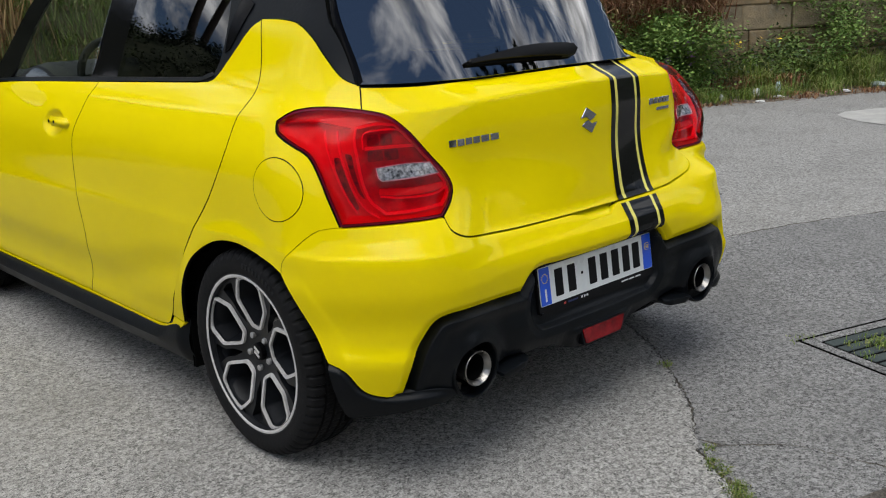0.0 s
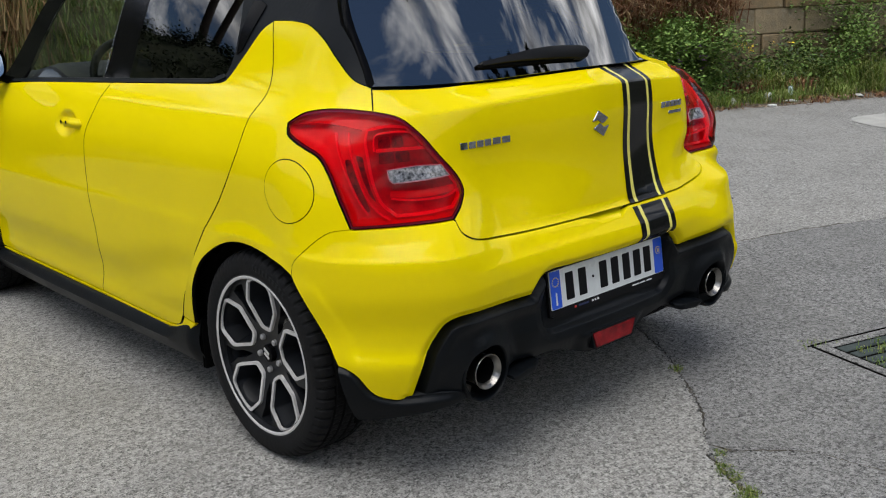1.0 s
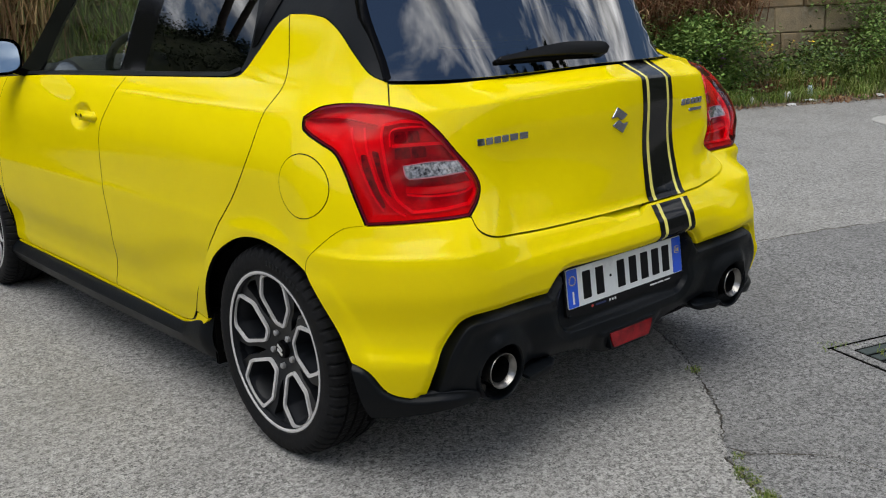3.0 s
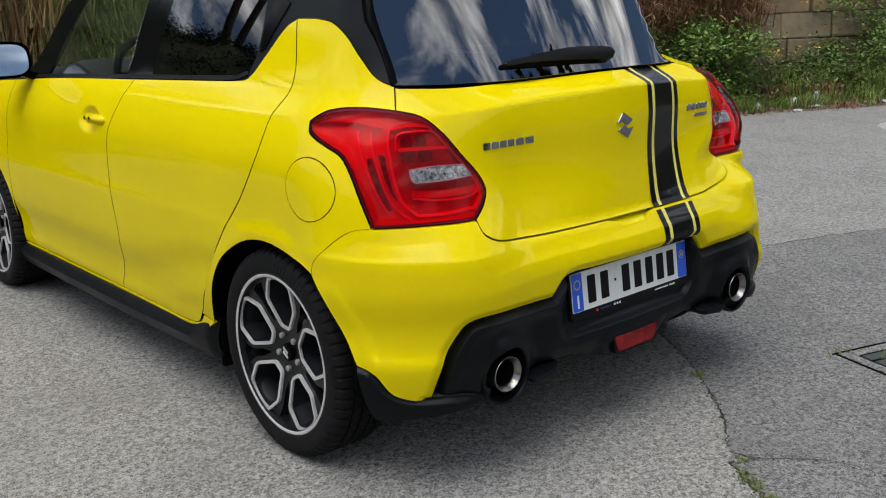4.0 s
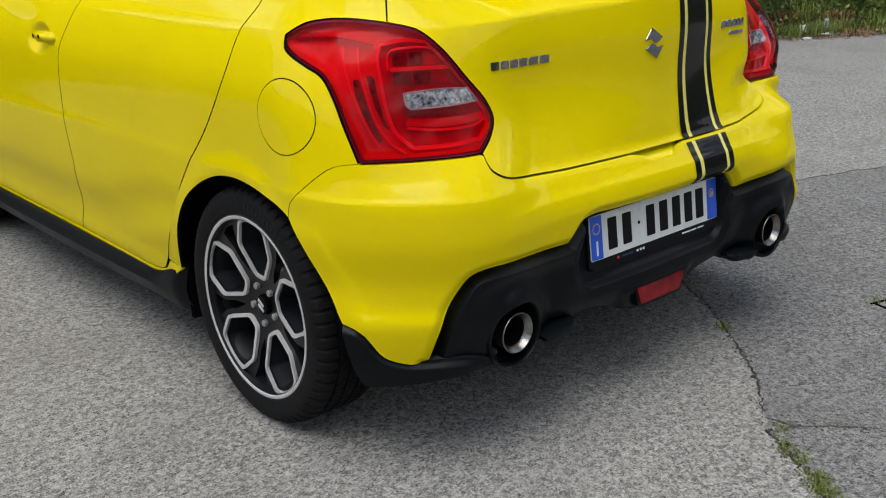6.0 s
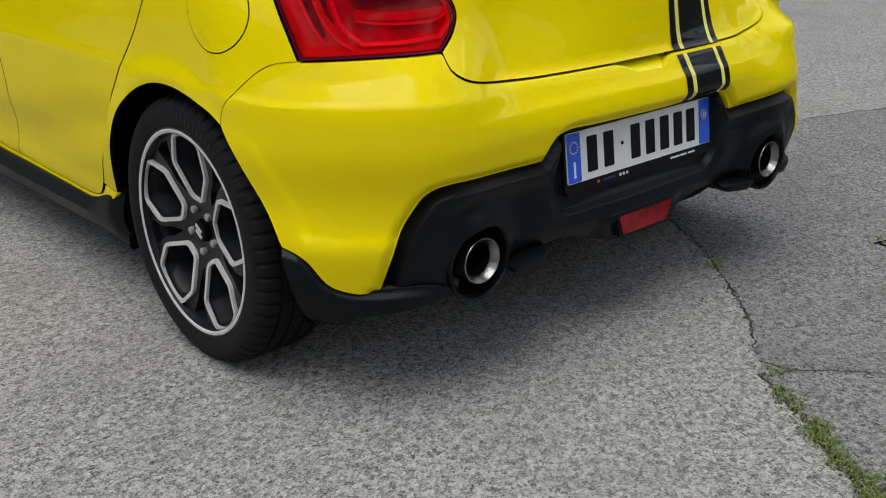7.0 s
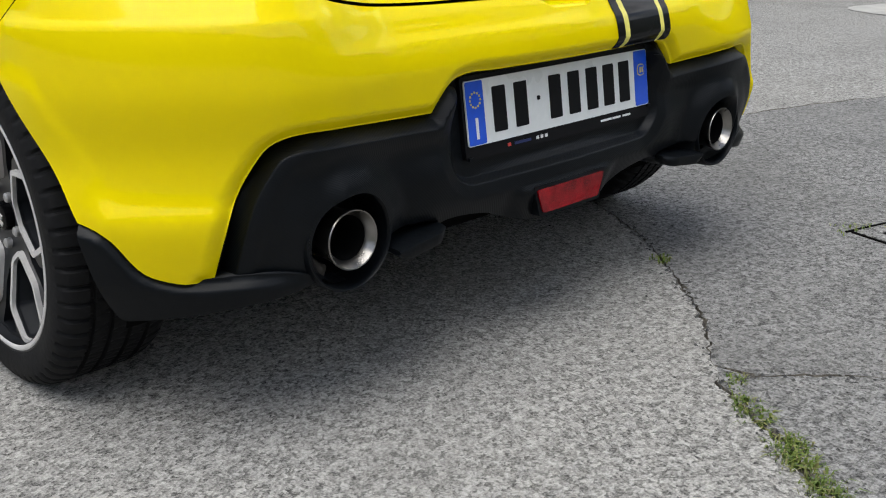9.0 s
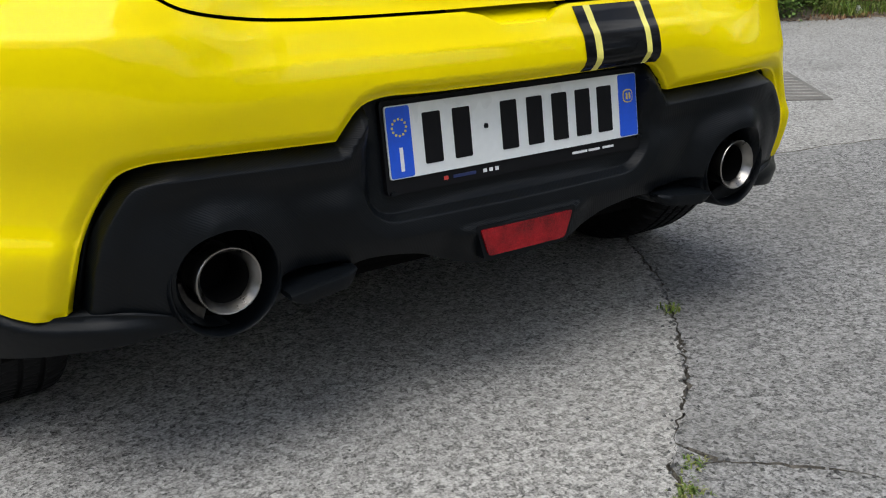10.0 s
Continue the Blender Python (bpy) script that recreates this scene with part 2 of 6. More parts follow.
PLATE_BLACK = plain("plate_black", (0.005, 0.005, 0.006), 0.4, spec=0.15)
MARK_GOLD = plain("mark_gold", (0.75, 0.55, 0.10), 0.4)
MARK_WHITE = plain("mark_white", (0.75, 0.75, 0.75), 0.4)
MARK_NAVY = plain("mark_navy", (0.012, 0.022, 0.09), 0.4)
MARK_RED = plain("mark_red", (0.55, 0.05, 0.04), 0.4)
TRIM_GREY = plain("interior_grey", (0.022, 0.023, 0.026), 0.75, relief=0.2)
CLOTH = plain("seat_cloth", (0.012, 0.012, 0.013), 0.9, relief=0.3)
REAR_GLASS = tinted_glass("privacy_glass", (0.045, 0.05, 0.055), 2.6)
DOOR_GLASS = tinted_glass("dark_door_glass", (0.045, 0.05, 0.055), 1.62)
SIDE_GLASS = tinted_glass("side_glass", (0.60, 0.65, 0.63), 1.9)
SCREEN_GLASS = tinted_glass("screen_glass", (0.80, 0.84, 0.82), 1.02)
ASPHALT = asphalt("worn_asphalt", 0.76, (1.0, 0.972, 0.905), 1.1)
ASPHALT_SLAB = asphalt("darker_asphalt", 0.435, (1.0, 0.985, 0.945), 1.4)
LEAF = foliage("green_leaves", ((0.085, 0.165, 0.028), (0.14, 0.25, 0.042), (0.20, 0.32, 0.058), (0.28, 0.37, 0.085)), 0.75)
LEAF_DARK = foliage("dark_leaves", ((0.016, 0.034, 0.012), (0.032, 0.060, 0.018), (0.055, 0.085, 0.026), (0.09, 0.10, 0.04)))
PINE = foliage("pine_needles", ((0.010, 0.020, 0.009), (0.018, 0.034, 0.013), (0.030, 0.048, 0.018)))
GRASS = foliage("grass_blades", ((0.075, 0.140, 0.015), (0.135, 0.210, 0.022), (0.205, 0.260, 0.040), (0.33, 0.31, 0.12)))
DRY = foliage("dry_stems", ((0.13, 0.050, 0.024), (0.26, 0.105, 0.045), (0.36, 0.19, 0.09), (0.42, 0.31, 0.16)), 0.8)
REED = foliage("straw_reeds", ((0.18, 0.085, 0.038), (0.32, 0.19, 0.08), (0.42, 0.29, 0.13), (0.20, 0.24, 0.07)), 0.8)
# dirt in the cracks, its dark tone also painting the shade down in them
CRACK_DIRT_SHADE = earth("crack_dirt_and_shade", (0.10, 0.088, 0.068), (0.19, 0.17, 0.14), (0.05, 0.044, 0.036), 14)
SOIL = earth("verge_soil", (0.14, 0.105, 0.070), (0.22, 0.18, 0.13), (0.07, 0.055, 0.040), 1.6)
BANK = earth("bank_scrub", (0.034, 0.050, 0.018), (0.062, 0.062, 0.028), (0.020, 0.030, 0.012), 0.35)
STONE = stone_blocks()
RED_REFLECTOR = plain("reflector_red", (0.205, 0.003, 0.006), 0.16, coat=0.4, vary=0.6, big=22, fine=420, spec=0.2)
BARK = plain("bark", (0.06, 0.045, 0.035), 0.9, vary=0.4, big=3, fine=30, relief=0.6)
PETAL = plain("yellow_petal", (0.75, 0.52, 0.02), 0.6)
PURPLE = plain("purple_petal", (0.35, 0.16, 0.42), 0.6)
LITTER = plain("pale_litter", (0.62, 0.62, 0.60), 0.5, vary=0.2, big=20)
LITTER_BLUE = plain("clear_bottle_plastic", (0.42, 0.50, 0.50), 0.25, vary=0.2, big=20)
LITTER_PINK = plain("faded_wrapper", (0.62, 0.34, 0.30), 0.5, vary=0.2, big=20)
BOLT = plain("bolt_zinc", (0.34, 0.335, 0.33), 0.35, metal=0.4, vary=0.1)
CALIPER = plain("cast_caliper", (0.42, 0.40, 0.385), 0.5, metal=0.3, vary=0.2)
# the mirror's blue-grey colour stands for the dark clouds it reflects
MIRROR = plain("cloud_toned_mirror", (0.34, 0.39, 0.44), 0.04, metal=1.0, vary=0.04)
SILENCER = plain("sooty_steel", (0.075, 0.068, 0.060), 0.55, metal=0.3, vary=0.5, big=25, spec=0.3)
COVER_IRON = plain("worn_cover_iron", (0.13, 0.122, 0.11), 0.75, vary=0.3, big=9, relief=0.4, spec=0.2)
COVER_RIB = plain("worn_cover_rib", (0.22, 0.21, 0.19), 0.7, vary=0.3, big=9, relief=0.3, spec=0.2)
CONCRETE = plain("pale_concrete", (0.37, 0.36, 0.33), 0.9, vary=0.2, big=6, relief=0.4)
CAST_IRON = plain("cast_iron", (0.040, 0.052, 0.048), 0.7, vary=0.35, big=12, relief=0.4, spec=0.3)


# ---- the car's skin: a radius around a bent spine, by height ----
FAN_X, FAN_Y = 0.40, -0.10
LEVELS = (0.22, 0.30, 0.38, 0.45, 0.56, 0.605, 0.64, 0.655, 0.82, 0.967, 0.983, 1.035, 1.20, 1.42)
CORNER = 0.75
MID = CORNER + FAN_X
SIDE = (.40, .42, .437, .447, .452, .452, .452, .450, .440, .388, .374, .335, .262, .16)
QUARTER = (.50, .525, .532, .525, .538, .537, .535, .528, .490, .416, .401, .358, .285, .17)
REAR_CORNER = (.50, .525, .540, .540, .556, .5545, .5495, .5395, .425, .384, .372, .325, .265, .15)
REAR_SIDE = (.442, .457, .467, .474, .484, .476, .443, .430, .391, .375, .357, .289, .202, .07)
REAR_MID = (.46, .470, .480, .487, .495, .487, .449, .4385, .434, .424, .408, .336, .240, .09)
STATIONS = (
    (-3.0, [v - .012 for v in SIDE]),
    (-1.3, [v for v in SIDE]),
    (-0.5, [v + .008 for v in SIDE]),
    (0.0, [v + .014 for v in SIDE]),
    (0.25, QUARTER), (0.50, REAR_CORNER), (0.75, REAR_SIDE), (1.15, REAR_MID), (1.55, REAR_SIDE))
def slopes(xs, ys):
    n = len(xs); h = [xs[i+1]-xs[i] for i in range(n-1)]; d = [(ys[i+1]-ys[i])/h[i] for i in range(n-1)]
    m = [d[0]] + [0.0]*(n-2) + [d[-1]]
    for i in range(1, n-1):
        if d[i-1]*d[i] > 0:
            a, b = 2*h[i]+h[i-1], h[i]+2*h[i-1]
            m[i] = (a+b)/(a/d[i-1]+b/d[i])
    return m
def pchip(xs, ys, ms, x):
    x = min(max(x, xs[0]), xs[-1]); i = 0
    while i < len(xs)-2 and x > xs[i+1]: i += 1
    h = xs[i+1]-xs[i]; t = (x-xs[i])/h; t2 = t*t; t3 = t2*t
    return (2*t3-3*t2+1)*ys[i]+(t3-2*t2+t)*h*ms[i]+(3*t2-2*t3)*ys[i+1]+(t3-t2)*h*ms[i+1]
PROF = [(u, v, slopes(LEVELS, v)) for u, v in STATIONS]
US = [p[0] for p in PROF]
def smooth(x):
    x = min(1, max(0, x))
    return x*x*(3-2*x)
def radius(u, z):
    # the crease under the rear window climbs towards the middle
    if u > 0.45 and 0.86 < z < 1.035:
        rise = 0.030 * clamp((u - 0.45) / 0.7)
        z = 0.86 + (z - 0.86) * 0.115 / (0.115 + rise) if z < 0.975 + rise else 0.975 + (z - 0.975 - rise) * 0.06 / (0.06 - rise)
    # the bumper's shoulder drops behind the corner
    if u > 0.45 and 0.52 < z < 0.64:
        z += 0.019 * smooth((u - 0.45) / 0.20) * smooth((z - 0.52) / 0.05) * smooth((0.64 - z) / 0.05)
    vals = [pchip(LEVELS, v, m, z) for _, v, m in PROF]
    return pchip(US, vals, slopes(US, vals), u)
def table(rows, z):
    xs, ys = [r[0] for r in rows], [r[1] for r in rows]
    return pchip(xs, ys, slopes(xs, ys), z)
INNER = ((.52, 0), (.60, .034), (.66, .050), (.72, .060), (.80, .056), (.88, .052), (.94, .060), (1.0, .085), (1.04, .165), (1.10, .235), (1.17, .27), (1.24, .31), (1.42, .35))
OUTER = ((.40, 0), (.46, .010), (.53, .026), (.59, .017), (.64, .006), (.68, .021), (.73, .038), (.80, .010), (.87, 0))
def draw_in(x, z):
    """How far the right rear corner is drawn in at that place."""
    s0 = .36 + .08*smooth((z-.72)/.1) - .12*smooth((z-1.0)/.06)
    c = .58 + .24*(1-smooth((z-.62)/.11)) + .10*smooth((z-.75)/.15) + .12*smooth((z-1.0)/.06)
    bump = smooth((x-s0)/.2)*(1-smooth((x-c)/.16))
    return table(INNER, z)*bump + table(OUTER, z)*smooth((x-.45)/.2)
def surf(u, z, off=0.0):
    flip = u > MID
    if flip: u = 2*MID-u
    r = radius(u, z)+off
    if u <= 0: p = (-FAN_X-r, FAN_Y-u)
    elif u < CORNER:
        a = math.pi/2*u/CORNER; p = (-FAN_X-r*math.cos(a), FAN_Y-r*math.sin(a))
    else: p = (-FAN_X+u-CORNER, FAN_Y-r)
    if flip:
        d = draw_in(-p[0], z)
        return (-p[0]-.4*d, p[1]+.84*d, z)
    return (p[0], p[1], z)
def inverse(x, y):
    'u and radius of a plan point'
    flip = x > 0
    x = -abs(x)
    if y >= FAN_Y: u, r = FAN_Y-y, -FAN_X-x
    elif x >= -FAN_X: u, r = CORNER+x+FAN_X, FAN_Y-y
    else:
        a = math.atan2(FAN_Y-y, -FAN_X-x); u, r = a/(math.pi/2)*CORNER, math.hypot(x+FAN_X, y-FAN_Y)
    return (2*MID-u if flip else u), r


MESHES = {}


def link_mesh(name, verts, faces, mat, normals=None, smooth=True):
    me = bpy.data.meshes.new(name)
    me.from_pydata(verts, [], faces)
    me.materials.append(mat)
    if smooth:
        me.shade_smooth()
    me.update()
    if normals:
        me.normals_split_custom_set_from_vertices(normals)
    return me


def child(name, me, parent, label=""):
    ob = new(name, me)
    ob.parent = parent
    if label:
        tagged(ob, label)
    return ob


def part(name, bm, mat, parent, label="", smooth=False):
    me = bpy.data.meshes.new(name)
    bm.normal_update()
    bm.to_mesh(me)
    bm.free()
    me.materials.append(mat)
    if smooth:
        me.shade_smooth()
    return child(name, me, parent, label)


def thing(name, label, category, at=(0, 0, 0), group="", kind=""):
    ob = new(name)
    ob.location = at
    return tagged(ob, label, category, group, kind)


def spline(pts, step=0.012):
    """Points along a smooth curve through pts."""
    if len(pts) == 2:
        pts = [pts[0], ((pts[0][0] + pts[1][0]) / 2, (pts[0][1] + pts[1][1]) / 2), pts[1]]
    ext = [(2 * pts[0][0] - pts[1][0], 2 * pts[0][1] - pts[1][1])] + list(pts) + [(2 * pts[-1][0] - pts[-2][0], 2 * pts[-1][1] - pts[-2][1])]
    out = []
    for i in range(1, len(ext) - 2):
        p0, p1, p2, p3 = ext[i - 1:i + 3]
        d = [max(1e-4, math.dist(a, b)) ** 0.5 for a, b in ((p0, p1), (p1, p2), (p2, p3))]
        n = max(1, round(math.dist(p1, p2) / step))
        for k in range(n):
            t = k / n
            q = []
            for c in (0, 1):
                m1 = (p1[c] - p0[c]) / d[0] - (p2[c] - p0[c]) / (d[0] + d[1]) + (p2[c] - p1[c]) / d[1]
                m2 = (p2[c] - p1[c]) / d[1] - (p3[c] - p1[c]) / (d[1] + d[2]) + (p3[c] - p2[c]) / d[2]
                m1, m2 = m1 * d[1], m2 * d[1]
                q.append((2 * t**3 - 3 * t**2 + 1) * p1[c] + (t**3 - 2 * t**2 + t) * m1 + (3 * t**2 - 2 * t**3) * p2[c] + (t**3 - t**2) * m2)
            out.append(tuple(q))
    return out + [tuple(pts[-1])]


def outline(*runs, step=0.012):
    """A closed outline from smooth runs that meet in corners."""
    out = []
    for run in runs:
        for p in spline(run, step):
            if not out or math.dist(out[-1], p) > 1e-4:
                out.append(p)
    while math.dist(out[0], out[-1]) < 1e-4:
        out.pop()
    return out


def inside(poly, x, y):
    hit = False
    for (x0, y0), (x1, y1) in zip(poly, poly[1:] + poly[:1]):
        if (y0 > y) != (y1 > y) and x < (x1 - x0) * (y - y0) / (y1 - y0) + x0:
            hit = not hit
    return hit


def gap_to(poly, x, y):
    best = 9.0
    for (x0, y0), (x1, y1) in zip(poly, poly[1:] + poly[:1]):
        dx, dy = x1 - x0, y1 - y0
        t = min(1, max(0, ((x - x0) * dx + (y - y0) * dy) / (dx * dx + dy * dy + 1e-12)))
        best = min(best, math.hypot(x - x0 - t * dx, y - y0 - t * dy))
    return best


def flipped(line):
    return [(2 * MID - u, z) for u, z in line]


def trimmed(loops, step, extra=()):
    """Triangles that fill the first loop around the others."""
    from mathutils.geometry import delaunay_2d_cdt
    pts, edges = [], []
    for loop in loops:
        n = len(pts)
        pts += loop
        edges += [(n + i, n + (i + 1) % len(loop)) for i in range(len(loop))]
    us, vs = [p[0] for p in loops[0]], [p[1] for p in loops[0]]
    own = [p for p in extra if inside(loops[0], *p) and gap_to(loops[0], *p) > 0.0015]
    cells = {(int(a / step), int(b / step)) for a, b in own}
    pts += own
    row = 0
    v = min(vs) + step / 2
    while v < max(vs):
        u = min(us) + step * (0.25 + 0.5 * (row % 2))
        while u < max(us):
            if (int(u / step), int(v / step)) not in cells and inside(loops[0], u, v) and not any(inside(h, u, v) for h in loops[1:]) and min(gap_to(l, u, v) for l in loops) > 0.45 * step:
                pts.append((u, v))
            u += step
        v += step * 0.87
        row += 1
    co, _, tris, *_ = delaunay_2d_cdt([Vector(p) for p in pts], edges, [], 0, 1e-6)
    keep = []
    for t in tris:
        cx, cy = sum(co[i][0] for i in t) / 3, sum(co[i][1] for i in t) / 3
        if inside(loops[0], cx, cy) and not any(inside(h, cx, cy) for h in loops[1:]):
            keep.append(list(t))
    return [tuple(c) for c in co], keep


def skin(loops, place, step=0.02, depth=0.012, extra=()):
    """A trimmed sheet of the surface place(u, z, extra), its edges turned inward. Returns verts, faces, normals."""
    flat, tris = trimmed(loops, step, extra)
    e = 0.0015
    verts, normals = [], []

    def normal(u, z):
        a = Vector(place(u + e, z, 0)) - Vector(place(u - e, z, 0))
        b = Vector(place(u, z + e, 0)) - Vector(place(u, z - e, 0))
        return a.cross(b).normalized()

    for u, z in flat:
        verts.append(place(u, z, 0))
        normals.append(normal(u, z))
    faces = []
    for t in tris:
        a, b, c = (Vector(verts[i]) for i in t)
        faces.append(t if (b - a).cross(c - a).dot(normals[t[0]]) > 0 else t[::-1])
    if depth:
        for loop in loops:
            n0, k = len(verts), len(loop)
            area = sum(p[0] * q[1] - q[0] * p[1] for p, q in zip(loop, loop[1:] + loop[:1]))
            for i, (u, z) in enumerate(loop):
                nm = normal(u, z)
                pu, pz = loop[i - 1]
                qu, qz = loop[(i + 1) % k]
                along = (Vector(place(qu, qz, 0)) - Vector(place(pu, pz, 0))).normalized()
                side = along.cross(nm) * (1 if area > 0 else -1)
                if loop is not loops[0]:
                    side = -side
                verts.append(place(u, z, 0))
                normals.append((nm + side).normalized())
                verts.append(place(u, z, -depth))
                normals.append(side)
            for i in range(k):
                a, b = n0 + 2 * i, n0 + 2 * ((i + 1) % k)
                q = [a, a + 1, b + 1, b]
                va, vb, vc = (Vector(verts[j]) for j in q[:3])
                if (vb - va).cross(vc - va).dot(normals[a + 1]) < 0:
                    q.reverse()
                faces.append(q)
    return verts, faces, normals


def panel(name, loops, mat, parent, off=None, step=0.02, depth=0.012, label="", mirror=False, edge_shade=None, extra=()):
    """A piece of the car's skin between the given outlines in (u, z)."""
    def place(u, z, extra):
        return surf(u, z, (off(2 * MID - u if mirror else u, z) if off else 0.0) + extra)
    use = [flipped(l) for l in loops] if mirror else loops
    verts, faces, normals = skin(use, place, step, depth, extra)
    me = link_mesh(name, verts, faces, mat, normals)
    # turned-in edges are coloured black for the shade inside the panel gaps
    if edge_shade:
        me.materials.append(edge_shade)
        me.polygons.foreach_set("material_index", [1 if len(q) == 4 else 0 for q in faces])
    return child(name, me, parent, label)


def clamp(x, lo=0.0, hi=1.0):
    return min(hi, max(lo, x))


def ease(x):
    x = clamp(x)
    return x * x * (3 - 2 * x)


# ---- outlines of the panels, as (way round the body, height) ----
DOOR_REAR = [(-0.168, 1.208), (-0.104, 1.067), (-0.098, 1.024), (-0.119, 0.967), (-0.140, 0.866), (-0.216, 0.749), (-0.338, 0.619), (-0.458, 0.476), (-0.578, 0.308)]
ARCH = [(-0.507, 0.298), (-0.475, 0.376), (-0.449, 0.423), (-0.410, 0.479), (-0.350, 0.539), (-0.250, 0.597), (-0.163, 0.624), (-0.073, 0.630), (0.046, 0.615), (0.100, 0.606), (0.143, 0.590)]
ARCH_REAR = [(0.143, 0.590), (0.176, 0.550), (0.206, 0.502), (0.246, 0.427), (0.266, 0.376)]
SEAM = [(0.143, 0.590), (0.149, 0.618), (0.200, 0.668), (0.258, 0.710), (0.309, 0.718)]
LAMP_LEFT = [(0.309, 0.719), (0.283, 0.780), (0.253, 0.845), (0.221, 0.885), (0.170, 0.906), (0.122, 0.922), (0.088, 0.938), (0.077, 0.962)]
LAMP_TOP = [(0.077, 0.962), (0.122, 0.984), (0.192, 0.995), (0.268, 0.996), (0.358, 0.988)]
LAMP_INNER = [(0.358, 0.988), (0.438, 0.970), (0.495, 0.931), (0.551, 0.873), (0.606, 0.815), (0.619, 0.782), (0.600, 0.752), (0.560, 0.722)]
LAMP_BOTTOM = [(0.560, 0.722), (0.465, 0.722), (0.387, 0.721), (0.309, 0.719)]
PILLAR_EDGE = [(0.348, 1.044), (0.287, 1.064), (0.212, 1.115), (0.142, 1.160), (0.060, 1.190), (-0.052, 1.208), (-0.164, 1.211)]
DOOR_RISE = [(-0.168, 1.208), (-0.209, 1.189), (-0.285, 1.105), (-0.337, 1.048), (-0.400, 1.038), (-0.464, 1.035)]
DOOR_FRONT = [(-1.205, 0.262), (-1.150, 0.380), (-1.118, 0.494), (-1.138, 0.620), (-1.150, 0.740), (-1.140, 0.840), (-1.100, 0.920), (-1.066, 1.014)]
BELT = [(-0.464, 1.035), (-1.066, 1.014), (-1.764, 0.990), (-2.170, 0.968)]
FRONT_EDGE = [(-2.170, 0.968), (-2.194, 0.850), (-2.225, 0.656), (-2.245, 0.404), (-2.245, 0.262)]
GATE_LOW = [(0.562, 0.719), (0.570, 0.693), (0.590, 0.677), (0.618, 0.665), (0.690, 0.651), (0.776, 0.644), (0.989, 0.640), (1.150, 0.640)]
GATE_TOP = [(1.150, 1.036), (1.006, 1.034), (0.815, 1.031), (0.554, 1.033), (0.350, 1.040)]
BUMPER_LOW = [(0.266, 0.376), (0.304, 0.359), (0.345, 0.301), (0.384, 0.285), (0.417, 0.281)]
BUMPER_CUT = [(0.430, 0.287), (0.450, 0.350), (0.468, 0.405), (0.488, 0.441), (0.514, 0.474), (0.544, 0.485), (0.617, 0.484), (0.720, 0.477), (0.812, 0.474)]
BUMPER_PLATE = [(0.812, 0.474), (0.832, 0.500), (0.852, 0.520), (0.885, 0.529), (0.960, 0.528), (1.150, 0.527)]
WINDOW_SIDE = [(0.349, 1.046), (0.324, 1.101), (0.278, 1.169), (0.211, 1.237), (0.130, 1.310), (0.080, 1.370)]


def shrunk(loop, by):
    """The outline moved inward by that much."""
    area = sum(p[0] * q[1] - q[0] * p[1] for p, q in zip(loop, loop[1:] + loop[:1]))
    s = 1 if area > 0 else -1
    out = []
    for i, (u, z) in enumerate(loop):
        (pu, pz), (qu, qz) = loop[i - 1], loop[(i + 1) % len(loop)]
        tu, tz = qu - pu, qz - pz
        n = math.hypot(tu, tz) or 1
        out.append((u - s * tz / n * by, z + s * tu / n * by))
    return out


def both(half):
    """A run from the side to the middle, carried on to the other side."""
    return half + [(2 * MID - u, z) for u, z in reversed(half[:-1])]


car = thing("car", "glossy yellow hatchback with black roof and stripe parked on asphalt", "car")
GAP = 0.0021

# doors and quarter panels, the same on both sides
quarter = outline(list(reversed(ARCH)), [ARCH[0], DOOR_REAR[-1]], list(reversed(DOOR_REAR)), list(reversed(PILLAR_EDGE)),
                  [PILLAR_EDGE[0], LAMP_TOP[-1]], list(reversed(LAMP_TOP)), list(reversed(LAMP_LEFT)), list(reversed(SEAM)))
rear_door_line = outline(list(reversed(DOOR_REAR)), DOOR_RISE, [DOOR_RISE[-1], BELT[1]], list(reversed(DOOR_FRONT)),
                         [DOOR_FRONT[0], (-0.856, 0.258), (-0.680, 0.260), (-0.610, 0.275), DOOR_REAR[-1]])
front_door_line = outline(DOOR_FRONT, BELT[1:], FRONT_EDGE, [FRONT_EDGE[-1], DOOR_FRONT[0]])
fender_line = outline(list(reversed(FRONT_EDGE)), [FRONT_EDGE[0], (-2.60, 0.940), (-3.20, 0.860)], [(-3.20, 0.860), (-3.20, 0.560), (-3.20, 0.300)],
                      [(-3.20, 0.300), (-2.920, 0.300), (-2.830, 0.500), (-2.680, 0.610), (-2.550, 0.637), (-2.420, 0.610), (-2.300, 0.520), (-2.262, 0.430), (-2.246, 0.300), FRONT_EDGE[-1]], step=0.03)


def arch_roll(u, z):
    """The wheel arch's lip turns outward a little."""
    d = abs(math.hypot(u + 0.10, (z - 0.30)) - 0.345)
    return 0.006 * ease(1 - d / 0.05)


def quarter_off(u, z):
    return arch_roll(u, z)


def door_off(u, z):
    """A soft hollow along the foot of the doors that rises to the rear, above a sill that stands out."""
    crest = 0.375 + 0.10 * ease((u + 1.0) / 0.5)
    cup = clamp(1 - math.hypot((u + 1.312) / 0.098, (z - 0.866) / 0.052))
    return -0.022 * ease(cup * 1.6) - 0.009 * ease(1 - abs(z - crest) / 0.10) + 0.006 * ease((0.33 - z) / 0.06)


